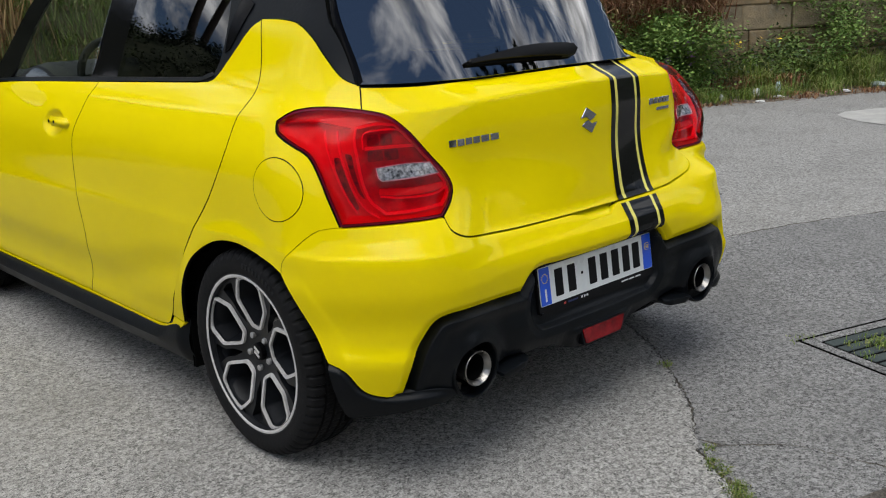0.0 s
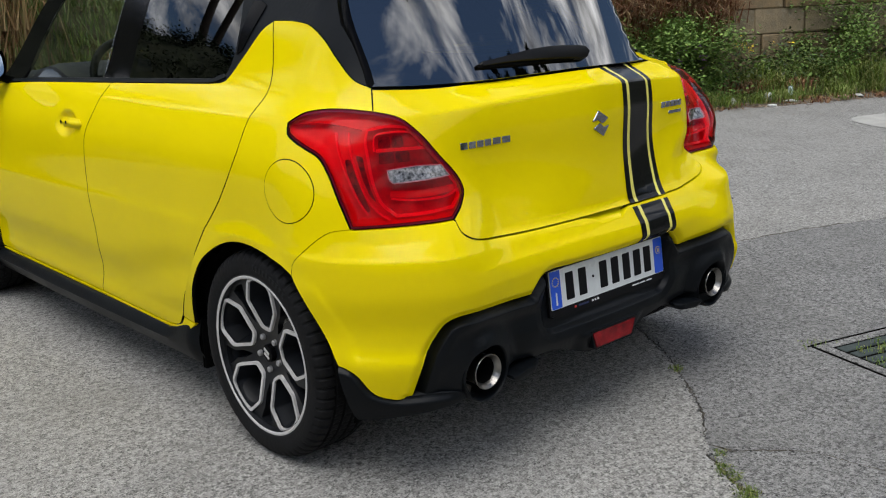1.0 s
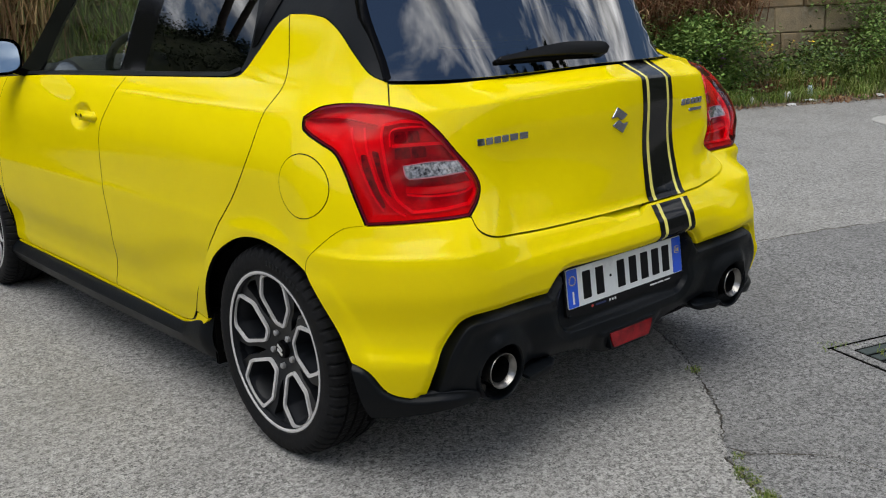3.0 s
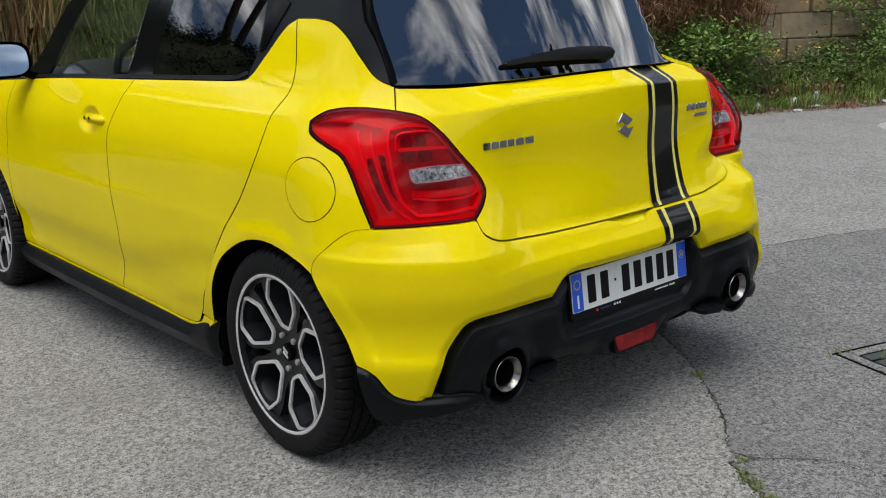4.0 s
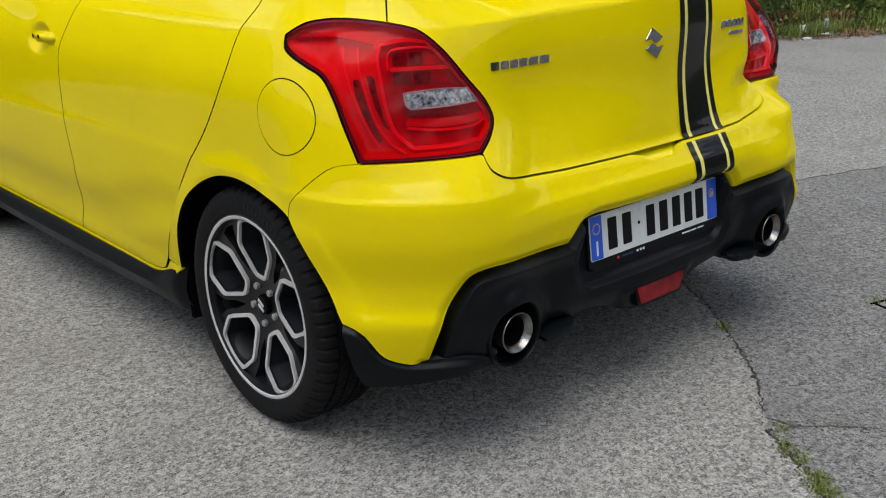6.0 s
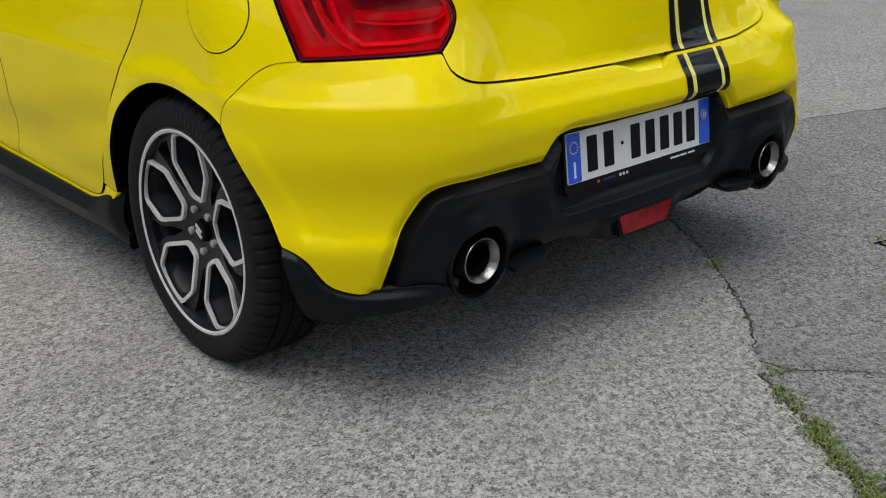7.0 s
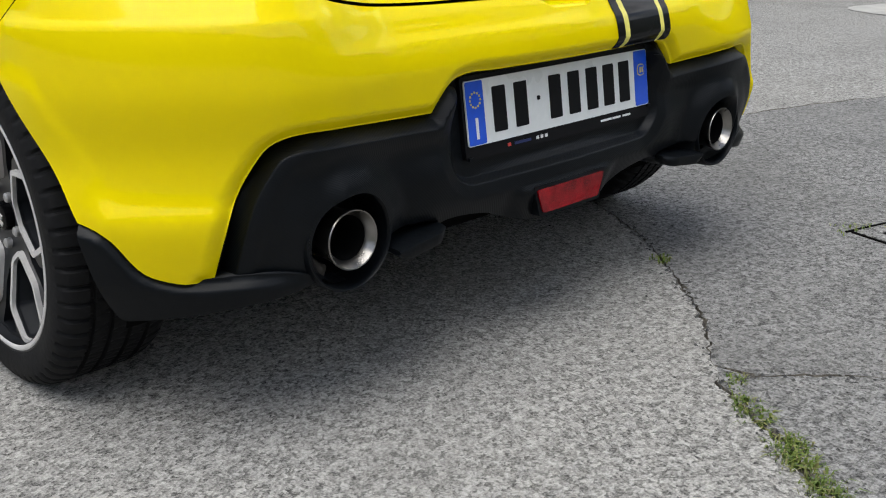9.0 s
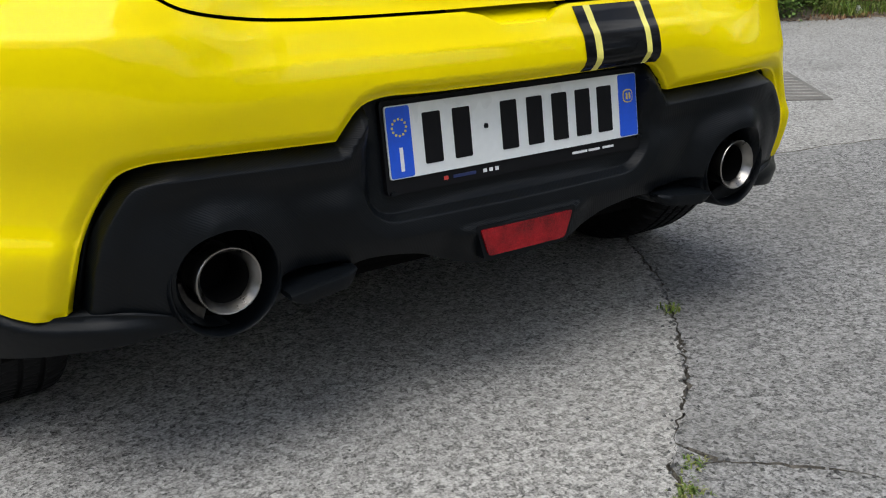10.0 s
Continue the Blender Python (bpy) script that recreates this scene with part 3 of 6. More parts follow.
FUEL = [(0.115 + 0.103 * math.cos(a), 0.799 + 0.080 * math.sin(a)) for a in (2 * math.pi * k / 40 for k in range(40))]
for mirror in (False, True):
    if mirror:
        q = panel("quarter_panel", [shrunk(quarter, GAP)], YELLOW, car, quarter_off, 0.03, mirror=True, edge_shade=DEEP_BLACK)
    else:
        q = panel("quarter_panel", [shrunk(quarter, GAP), FUEL], YELLOW, car, quarter_off, 0.018, edge_shade=DEEP_BLACK)
        panel("fuel_flap", [shrunk(FUEL, 0.0026)], YELLOW, q, lambda u, z: quarter_off(u, z) + 0.0006, 0.02, edge_shade=DEEP_BLACK)
    rd = panel("rear_door", [shrunk(rear_door_line, GAP)], YELLOW, car, door_off, 0.03 if mirror else 0.022, mirror=mirror, edge_shade=DEEP_BLACK)
    fd = panel("front_door", [shrunk(front_door_line, GAP)], YELLOW, car, door_off, 0.05 if mirror else 0.03, mirror=mirror, edge_shade=DEEP_BLACK, extra=() if mirror else [(-1.42 + 0.0105 * i, 0.805 + 0.0095 * k) for i in range(22) for k in range(14)])
    panel("front_wing", [shrunk(fender_line, GAP)], YELLOW, car, None, 0.06, mirror=mirror, edge_shade=DEEP_BLACK)

# tailgate
gate = outline(both(GATE_TOP[::-1])[::-1][::-1], [flipped([GATE_TOP[-1]])[0], flipped([LAMP_INNER[0]])[0]], flipped(LAMP_INNER),
               [flipped([LAMP_INNER[-1]])[0]] + list(reversed(flipped(GATE_LOW)))[::-1][:0] + [flipped([GATE_LOW[0]])[0]],
               list(reversed(both(GATE_LOW))), [GATE_LOW[0], LAMP_INNER[-1]], list(reversed(LAMP_INNER)), [LAMP_INNER[0], GATE_TOP[-1]])


def gate_off(u, z):
    """The crease below the glass and the hollow face under it."""
    x = u - MID
    return -0.007 * ease(1 - abs(z - 0.80) / 0.13) * ease((0.62 - abs(x)) / 0.25)


crease_rows = [(0.45 + 0.0125 * i, 0.975 + 0.030 * clamp(0.0125 * i / 0.7) + d) for i in range(57) for d in (-0.014, -0.009, -0.005, -0.0015, 0.002, 0.0055, 0.010)]
tailgate = panel("tailgate", [shrunk(gate, GAP)], YELLOW, car, gate_off, 0.02, edge_shade=DEEP_BLACK, extra=crease_rows + flipped(crease_rows))

# bumper: the opening below is edged by a rolled lip, a notch gives the hand room under the tailgate
LIP = spline(BUMPER_LOW[-1:] + BUMPER_CUT) + spline(BUMPER_PLATE)


def open_gap(line, u, z):
    best = 9.0
    for (x0, y0), (x1, y1) in zip(line, line[1:]):
        dx, dy = x1 - x0, y1 - y0
        t = min(1, max(0, ((u - x0) * dx + (z - y0) * dy) / (dx * dx + dy * dy + 1e-12)))
        best = min(best, math.hypot(u - x0 - t * dx, z - y0 - t * dy))
    return best


def bumper_off(u, z):
    if u > MID:
        u = 2 * MID - u
    roll = 1 - clamp(open_gap(LIP, u, z) / 0.022)
    # a ledge catches the light above the corner's foot
    ledge = ease((0.412 - z) / 0.036) * ease((u - 0.27) / 0.05) * ease((0.50 - u) / 0.05)
    # a low flare follows the wheel arch
    flare = ease((0.058 - open_gap(ARCH_REAR, u, z)) / 0.018) * ease((0.60 - z) / 0.04)
    return -0.016 * roll * roll * (1.6 - 0.6 * roll) + 0.008 * ledge + 0.004 * flare


def beside(line, steps):
    """Rows of points that follow a line at the given distances, on both its sides."""
    rows = []
    for d in steps:
        loop = band_of(line, 2 * d)
        rows += loop
    return rows


def band_of(line, width):
    out = []
    for i, (u, z) in enumerate(line):
        (pu, pz), (qu, qz) = line[max(0, i - 1)], line[min(len(line) - 1, i + 1)]
        n = math.hypot(qu - pu, qz - pz) or 1
        a, b = -(qz - pz) / n * width / 2, (qu - pu) / n * width / 2
        out += [(u + a, z + b), (u - a, z - b)]
    return out


notch_low, notch_x = 0.6130, (-0.070, 0.082)
bump_top = both([(u, z - 0.0034) for u, z in GATE_LOW])
bump_top = [p for p in spline(bump_top) if not notch_x[0] - 0.02 < p[0] - MID < notch_x[1] + 0.02]
left_top = [p for p in bump_top if p[0] - MID < 0]
right_top = [p for p in bump_top if p[0] - MID > 0]
notch = [(MID + notch_x[0] - 0.018, 0.634), (MID + notch_x[0], 0.630), (MID + notch_x[0] + 0.03, notch_low), (MID + notch_x[1] - 0.03, notch_low), (MID + notch_x[1], 0.630), (MID + notch_x[1] + 0.018, 0.634)]
bump = []
for run in ([(u, z - 0.004) for u, z in spline(list(reversed(LAMP_BOTTOM)))], left_top, notch, right_top, [(u, z - 0.004) for u, z in flipped(spline(LAMP_BOTTOM))],
            flipped(spline(SEAM[::-1])), flipped(spline(ARCH_REAR)), flipped(spline(BUMPER_LOW)), flipped(spline(BUMPER_CUT)), flipped(spline(BUMPER_PLATE)),
            spline(BUMPER_PLATE[::-1]), spline(BUMPER_CUT[::-1]), spline(BUMPER_LOW[::-1]), spline(ARCH_REAR[::-1]), spline(SEAM)):
    for p in run:
        if not bump or math.dist(bump[-1], p) > 3e-3:
            bump.append(p)
lip_rows = beside(LIP, (0.004, 0.0075, 0.011, 0.015, 0.019, 0.0235))
shelf_rows = [(0.60 + 0.0125 * i, z) for i in range(45) for z in (0.573, 0.579, 0.584, 0.588, 0.592, 0.597, 0.603, 0.611, 0.620)]
corner_rows = [(0.262 + 0.011 * i, z) for i in range(30) for z in (0.630, 0.635, 0.639, 0.643, 0.647, 0.651, 0.656, 0.662)]
ledge_rows = [(0.285 + 0.009 * i, z) for i in range(24) for z in (0.380, 0.386, 0.392, 0.398, 0.405)]
bumper = panel("rear_bumper", [shrunk(bump, -0.0004)], YELLOW, car, bumper_off, 0.016, depth=0.018, extra=lip_rows + flipped(lip_rows) + ledge_rows + flipped(ledge_rows) + corner_rows + flipped(corner_rows) + shelf_rows + flipped(shelf_rows))

floor_line = outline([(MID - 0.11, 0.600), (MID + 0.105, 0.600)], [(MID + 0.105, 0.600), (MID + 0.105, 0.645)], [(MID + 0.105, 0.645), (MID - 0.11, 0.645)], [(MID - 0.11, 0.645), (MID - 0.11, 0.600)])
panel("grip_recess", [floor_line], YELLOW, bumper, lambda u, z: -0.004 - 0.95 * max(0.0, z - 0.611), 0.008)

# black lower valance with the exhaust openings
PIPE_X, PIPE_Z, PIPE_R = 0.522, 0.311, 0.076
VALANCE_LOW = [(0.395, 0.270), (0.500, 0.268), (0.560, 0.250), (0.630, 0.236), (0.690, 0.250), (0.815, 0.262), (0.840, 0.284), (0.950, 0.276), (1.000, 0.256), (1.065, 0.238), (1.150, 0.236)]


def plan_x(u, z):
    return surf(u, z)[0]


BASIN_X, BASIN_Z, BASIN_R = 0.286, 0.347, 0.052


def basin_gap(x, z):
    """How far a place lies outside the plate's basin; inside it is below nought."""
    dx, dz = x - BASIN_X + BASIN_R, BASIN_Z + BASIN_R - z
    return math.hypot(max(dx, 0), max(dz, 0)) + min(max(dx, dz), 0) - BASIN_R


def valance_off(u, z):
    x = abs(plan_x(u, z))
    y = -surf(u, z)[1]
    near = open_gap(LIP, u if u < MID else 2 * MID - u, z)
    # a groove along the yellow edge, then a ridge, then the face
    base = -0.036 + 0.035 * clamp(near / 0.025) ** 0.8 - 0.012 * ease((near - 0.022) / 0.045)
    base -= 0.016 * ease(1 - near / 0.05) * ease((x - 0.58) / 0.06)
    # the bar below the plate stands out
    base += ease((0.47 - x) / 0.15) * (0.020 * ease((z - 0.240) / 0.085) - 0.004) * ease((0.425 - z) / 0.06)
    keel = ease((0.16 - x) / 0.05) * ease((0.315 - z) / 0.02)
    base += 0.012 * keel
    # collar round each exhaust
    d = math.hypot(x - PIPE_X, z - PIPE_Z)
    base += 0.022 * ease(1 - (d - PIPE_R) / 0.060) * (1 - 0.85 * ease((x - 0.535) / 0.06))
    # sloping rim, then a steep wall down into the plate's basin
    gap = basin_gap(x, z)
    base -= (0.015 * (1 - clamp(gap / 0.011)) + 0.011 * (1 - clamp(gap / 0.036))) * (0.35 + 0.65 * ease((0.415 - z) / 0.05))
    base += clamp(-gap / 0.009) * (0.530 + 0.1 * (0.5 - z) - y - base)
    # slot over the fin inward of the exhaust
    base -= 0.030 * ease((0.440 - x) / 0.012) * ease((x - 0.318) / 0.020) * ease((z - 0.270) / 0.006) * ease((0.300 - 0.05 * (0.46 - x) - z) / 0.008)
    # tuck under along the foot
    base -= 0.05 * ease((0.262 - z) / 0.05) * ease((x - 0.16) / 0.05)
    return base


def pipe_hole(side):
    out = []
    for k in range(36):
        a = 2 * math.pi * k / 36
        x, z = -PIPE_X + PIPE_R * math.cos(a), PIPE_Z + PIPE_R * 0.98 * math.sin(a)
        y = -0.58
        u = inverse(x, y)[0]
        out.append((u, z))
    return out if side < 0 else flipped(out)


val = []
for run in (spline(VALANCE_LOW), flipped(spline(VALANCE_LOW[::-1])), flipped(spline([(u, z + 0.012) for u, z in BUMPER_CUT])), flipped([(u, z + 0.02) for u, z in spline(BUMPER_PLATE)]),
            [(u, z + 0.02) for u, z in spline(BUMPER_PLATE[::-1])], spline([(u, z + 0.012) for u, z in BUMPER_CUT[::-1]])):
    for p in run:
        if not val or math.dist(val[-1], p) > 3e-3:
            val.append(p)
val_rows = beside(LIP, (0.004, 0.008, 0.012, 0.016, 0.020, 0.024, 0.028, 0.033, 0.040, 0.048))
val_rows += [(MID - 0.345 + 0.012 * i, z) for i in range(29) for z in (0.290, 0.298, 0.306, 0.312)]
for gap in (-0.0095, -0.005, -0.001, 0.002, 0.006, 0.0095, 0.0115, 0.014, 0.022, 0.031, 0.037, 0.043):
    run = [(MID - BASIN_X - gap, 0.400 + 0.011 * i) for i in range(12, 0, -1)]
    run += [(MID - BASIN_X + BASIN_R - (BASIN_R + gap) * math.cos(a), BASIN_Z + BASIN_R - (BASIN_R + gap) * math.sin(a)) for a in (math.pi / 2 * k / 9 for k in range(10))]
    run += [(MID - BASIN_X + BASIN_R + 0.012 * i, BASIN_Z - gap) for i in range(1, 20)]
    val_rows += run
val_rows += [(MID - 0.475 + 0.009 * i, z) for i in range(18) for z in (0.266, 0.270, 0.274, 0.279, 0.284, 0.289, 0.293, 0.297, 0.301)]
valance = panel("rear_valance", [val, pipe_hole(-1), pipe_hole(1)], WEAVE, car, valance_off, 0.014, depth=0.045, extra=val_rows + flipped(val_rows), label="black textured plastic diffuser")

# corner lips under the bumper
LIP_TOP = [(0.264, 0.380), (0.305, 0.363), (0.346, 0.305), (0.384, 0.289), (0.420, 0.286), (0.470, 0.288), (0.520, 0.284), (0.565, 0.270), (0.582, 0.258)]
LIP_LOW = [(0.582, 0.258), (0.534, 0.250), (0.446, 0.237), (0.380, 0.227), (0.328, 0.222), (0.298, 0.222), (0.287, 0.245), (0.276, 0.300), (0.264, 0.380)]
lip_line = outline(LIP_TOP, LIP_LOW, step=0.006)


def lip_off(u, z):
    top = open_gap(LIP_TOP_LINE, u, z)
    return 0.018 * ease(top / 0.022) * ease((0.60 - u) / 0.14) - 0.004


LIP_TOP_LINE = spline(LIP_TOP)
for mirror in (False, True):
    panel("corner_lip", [lip_line], BLACK_PLASTIC, car, lip_off, 0.007, depth=0.05, mirror=mirror)

# dark shell behind the panels, so that the gaps are closed
arch_hole = [(u, z) for u, z in spline([(-0.57, 0.262), (-0.50, 0.40), (-0.40, 0.53), (-0.28, 0.62), (-0.13, 0.655), (0.05, 0.645), (0.16, 0.60), (0.235, 0.50), (0.285, 0.40), (0.30, 0.262)], 0.04)]
front_hole = [(u, z) for u, z in spline([(-2.95, 0.262), (-2.86, 0.50), (-2.70, 0.63), (-2.55, 0.655), (-2.40, 0.63), (-2.25, 0.50), (-2.20, 0.262)], 0.04)]
shell = [(-3.20, 0.250), (-3.20, 0.86), (-2.6, 0.93), (-2.17, 0.958)] + [(-1.066, 1.004), (-0.464, 1.02), (-0.30, 1.06), (-0.2, 1.17), (-0.05, 1.19), (0.06, 1.17), (0.2, 1.10), (0.34, 1.03), (1.15, 1.02)]
shell = [shell[0]] + [p for a, b in zip(shell, shell[1:]) for p in spline([a, b], 0.05)[1:]]
low = spline([(1.15, 0.250), (0.30, 0.250), (-0.6, 0.250), (-2.2, 0.250), (-3.2, 0.250)], 0.05)
shell_loop = shell + [flipped([p])[0] for p in reversed(shell[:-1])] + [flipped([p])[0] for p in reversed(low[:-1])][:0]
shell_loop = shell + [flipped([p])[0] for p in reversed(shell[:-1])] + [(2 * MID + 3.2 - k * 0.05, 0.250) for k in range(1, int((2 * MID + 6.4) / 0.05))]
panel("inner_shell", [shell_loop, arch_hole, front_hole, flipped(arch_hole), flipped(front_hole)], DEEP_BLACK, car, lambda u, z: -0.075 if z < 0.55 else -0.032, 0.06, depth=0)


# ---- tail lamps ----
lamp_line = outline(LAMP_LEFT, LAMP_TOP, LAMP_INNER, LAMP_BOTTOM)


def lamp_off(u, z):
    edge = gap_to(lamp_line, u, z)
    return -0.006 + 0.016 * ease(edge / 0.022)


def lamp_lift(lift):
    return lambda u, z: lamp_off(u, z) + lift


def house_off(u, z):
    """The lamp's inner body lies deeper than the lens, less so at its edge."""
    return -0.009 - 0.016 * ease(gap_to(lamp_line, u, z) / 0.024)


def house_lift(lift):
    return lambda u, z: house_off(u, z) + lift


def band(line, width):
    """A closed strip of that width along an open line."""
    left, right = [], []
    for i, (u, z) in enumerate(line):
        (pu, pz), (qu, qz) = line[max(0, i - 1)], line[min(len(line) - 1, i + 1)]
        n = math.hypot(qu - pu, qz - pz) or 1
        a, b = -(qz - pz) / n * width / 2, (qu - pu) / n * width / 2
        left.append((u + a, z + b))
        right.append((u - a, z - b))
    return left + right[::-1]


def rounded(corners, r=0.010, n=4):
    """A closed outline with rounded corners."""
    out = []
    for i, p in enumerate(corners):
        a, b = corners[i - 1], corners[(i + 1) % len(corners)]
        va, vb = Vector(a) - Vector(p), Vector(b) - Vector(p)
        ra, rb = min(r, va.length * 0.4), min(r, vb.length * 0.4)
        s, e = Vector(p) + va.normalized() * ra, Vector(p) + vb.normalized() * rb
        for k in range(n + 1):
            t = k / n
            q = s * (1 - t) ** 2 + Vector(p) * 2 * t * (1 - t) + e * t * t
            out.append((q.x, q.y))
    return out


for mirror in (False, True):
    rev = outline([(0.396, 0.853), (0.480, 0.856), (0.552, 0.852)], [(0.552, 0.852), (0.574, 0.824)], [(0.574, 0.824), (0.500, 0.820), (0.412, 0.820)], [(0.412, 0.820), (0.402, 0.828), (0.396, 0.853)], step=0.008)
    lamp = panel("tail_lamp", [shrunk(lamp_line, 0.0015)], LAMP_SILVER, car, house_off, 0.012, label="red tail lamp lens with clear reversing light", mirror=mirror)
    panel("lens", [shrunk(lamp_line, 0.0015), rev], RED_GLASS, lamp, lamp_off, 0.012, depth=0.003, mirror=mirror, label="glossy red lens")
    panel("lamp_border", [shrunk(lamp_line, 0.001), shrunk(lamp_line, 0.0066)], LAMP_EDGE, lamp, lamp_lift(0.0012), 0.02, depth=0.004, mirror=mirror)
    # inner box round the brake cells, reversing light and light bar
    box = outline([(0.340, 0.948), (0.400, 0.955), (0.455, 0.950)], [(0.455, 0.950), (0.505, 0.905), (0.560, 0.850), (0.600, 0.800)], [(0.600, 0.800), (0.602, 0.772), (0.570, 0.744)],
                  [(0.570, 0.744), (0.490, 0.740), (0.415, 0.740)], [(0.415, 0.740), (0.378, 0.770), (0.357, 0.815), (0.342, 0.880), (0.334, 0.925), (0.340, 0.948)], step=0.010)
    panel("lamp_core", [box], LAMP_GREY, lamp, house_lift(0.004), 0.014, depth=0.004, mirror=mirror)
    panel("core_frame", [box, shrunk(box, 0.0060)], LAMP_GUIDE, lamp, house_lift(0.012), 0.02, depth=0.010, mirror=mirror)
    panel("reversing_light", [shrunk(rev, 0.002)], CLEAR_LENS, lamp, lamp_lift(-0.0010), 0.008, depth=0.006, mirror=mirror, label="clear reversing light")
    panel("light_frame", [shrunk(rev, -0.0008), shrunk(rev, 0.0010)], LAMP_GREY, lamp, lamp_lift(0.0006), 0.02, depth=0.008, mirror=mirror)
    panel("cell_shelf", [outline([(0.366, 0.900), (0.366, 0.893)], [(0.366, 0.893), (0.450, 0.892), (0.520, 0.890)], [(0.520, 0.890), (0.512, 0.897)], [(0.512, 0.897), (0.440, 0.899), (0.366, 0.900)])], LAMP_GUIDE, lamp, house_lift(0.013), 0.012, depth=0.008, mirror=mirror)
    for z0, z1, ua, ub in ((0.902, 0.928, 0.370, 0.486), (0.864, 0.890, 0.372, 0.512)):
        for k in range(3):
            a = ua + (ub - ua) * k / 3 + 0.001
            b = ua + (ub - ua) * (k + 1) / 3 - 0.001
            panel("brake_cell", [rounded([(a, z0), (b, z0), (b - 0.004, z1), (a, z1)], 0.006)], LAMP_DARK if k < 2 else LAMP_GREY, lamp, house_lift(0.0060 + 0.001 * k), 0.010, depth=0.002, mirror=mirror)
    panel("light_bar", [outline([(0.402, 0.800), (0.480, 0.794), (0.594, 0.796)], [(0.594, 0.796), (0.600, 0.782)], [(0.600, 0.782), (0.480, 0.778), (0.400, 0.786)], [(0.400, 0.786), (0.402, 0.800)])], LAMP_SILVER, lamp, house_lift(0.010), 0.012, depth=0.006, mirror=mirror)
    for line, width, mat in (
        ([(0.252, 0.942), (0.262, 0.912), (0.293, 0.843), (0.325, 0.780), (0.347, 0.748)], 0.0034, LAMP_GUIDE),
        ([(0.289, 0.942), (0.299, 0.899), (0.320, 0.842), (0.338, 0.797), (0.372, 0.752), (0.400, 0.736)], 0.0034, LAMP_GUIDE),
        ([(0.403, 0.782), (0.462, 0.774), (0.569, 0.774), (0.597, 0.783)], 0.0040, LAMP_GUIDE),
        ([(0.361, 0.895), (0.362, 0.930), (0.403, 0.937), (0.474, 0.931), (0.500, 0.905)], 0.0036, LAMP_GUIDE),
        ([(0.100, 0.956), (0.170, 0.962), (0.240, 0.960), (0.325, 0.945)], 0.0024, LAMP_GREY),
    ):
        panel("light_guide", [band(spline(line, 0.008), width)], mat, lamp, house_lift(0.0125), 0.02, depth=0.008, mirror=mirror)
    for cell in ([(0.284, 0.880), (0.298, 0.880), (0.318, 0.830), (0.338, 0.785), (0.352, 0.756), (0.338, 0.754), (0.318, 0.782), (0.298, 0.825)], [(0.312, 0.888), (0.330, 0.884), (0.338, 0.850), (0.352, 0.805), (0.366, 0.776), (0.350, 0.792), (0.332, 0.830)]):
        panel("dark_cell", [rounded(cell, 0.006)], LAMP_DARK, lamp, house_lift(0.004), 0.012, depth=0.001, mirror=mirror)

# ---- glass and black roof pillars ----
rear_glass = outline(both([(0.353, 1.044), (0.554, 1.037), (0.815, 1.035), (1.006, 1.038), (1.150, 1.040)]), flipped(WINDOW_SIDE),
                     [flipped([WINDOW_SIDE[-1]])[0], (MID, 1.385), WINDOW_SIDE[-1]], list(reversed(WINDOW_SIDE)))


def glass_place(off):
    """The rear window's own gentle curve."""
    def place(u, z, extra):
        x = surf(u, z)[0]
        y = -(0.440 - 0.55 * (z - 1.035)) + 0.25 * x * x
        if u > MID:
            y += 0.84 * draw_in(-surf(2 * MID - u, z)[0], z)
        out = Vector((-0.42 * x, -0.86, 0.48)).normalized() * (off(u, z) + extra)
        return (x + out.x, y + out.y, z + out.z)
    return place


def glass_panel(name, loops, mat, parent, off, step, depth, label=""):
    verts, faces, normals = skin(loops, glass_place(off), step, depth)
    return child(name, link_mesh(name, verts, faces, mat, normals), parent, label)


glass_panel("rear_window", [shrunk(rear_glass, 0.003)], REAR_GLASS, car, lambda u, z: -0.002, 0.03, 0.004, "dark privacy rear window")
for edge in (WINDOW_SIDE, flipped(WINDOW_SIDE)):
    glass_panel("glass_seal", [band(spline(edge, 0.012), 0.020)], GLOSS_BLACK, car, lambda u, z: 0.006, 0.02, 0.03)
frit = shrunk(rear_glass, 0.020)
glass_panel("window_border", [shrunk(rear_glass, 0.002), frit], GLOSS_BLACK, car, lambda u, z: -0.0055, 0.03, 0.003)
REAR_EDGE = [(-0.352, 1.056), (-0.338, 1.090), (-0.334, 1.140), (-0.345, 1.210), (-0.372, 1.290), (-0.400, 1.370)]
pillar = outline(PILLAR_EDGE, DOOR_RISE[:5], [(-0.400, 1.038), REAR_EDGE[0]], REAR_EDGE, [REAR_EDGE[-1], (-0.20, 1.388), (0.075, 1.385)], list(reversed(WINDOW_SIDE)), step=0.016)
side_rear = outline([(-0.958, 1.024), (-0.600, 1.038), (-0.400, 1.046)], [(-0.400, 1.046)] + REAR_EDGE, [REAR_EDGE[-1], (-0.66, 1.378), (-0.975, 1.382)], [(-0.975, 1.382), (-0.958, 1.024)], step=0.03)
b_post = outline([(-1.155, 1.016), (-0.958, 1.022)], [(-0.958, 1.022), (-0.975, 1.382)], [(-0.975, 1.382), (-1.170, 1.384)], [(-1.170, 1.384), (-1.155, 1.016)], step=0.03)
side_front = outline([(-1.880, 0.992), (-1.450, 1.007), (-1.155, 1.017)], [(-1.155, 1.017), (-1.170, 1.384)], [(-1.170, 1.384), (-1.350, 1.382), (-1.600, 1.375)], [(-1.600, 1.375), (-1.725, 1.290), (-1.800, 1.180), (-1.880, 0.992)], step=0.03)
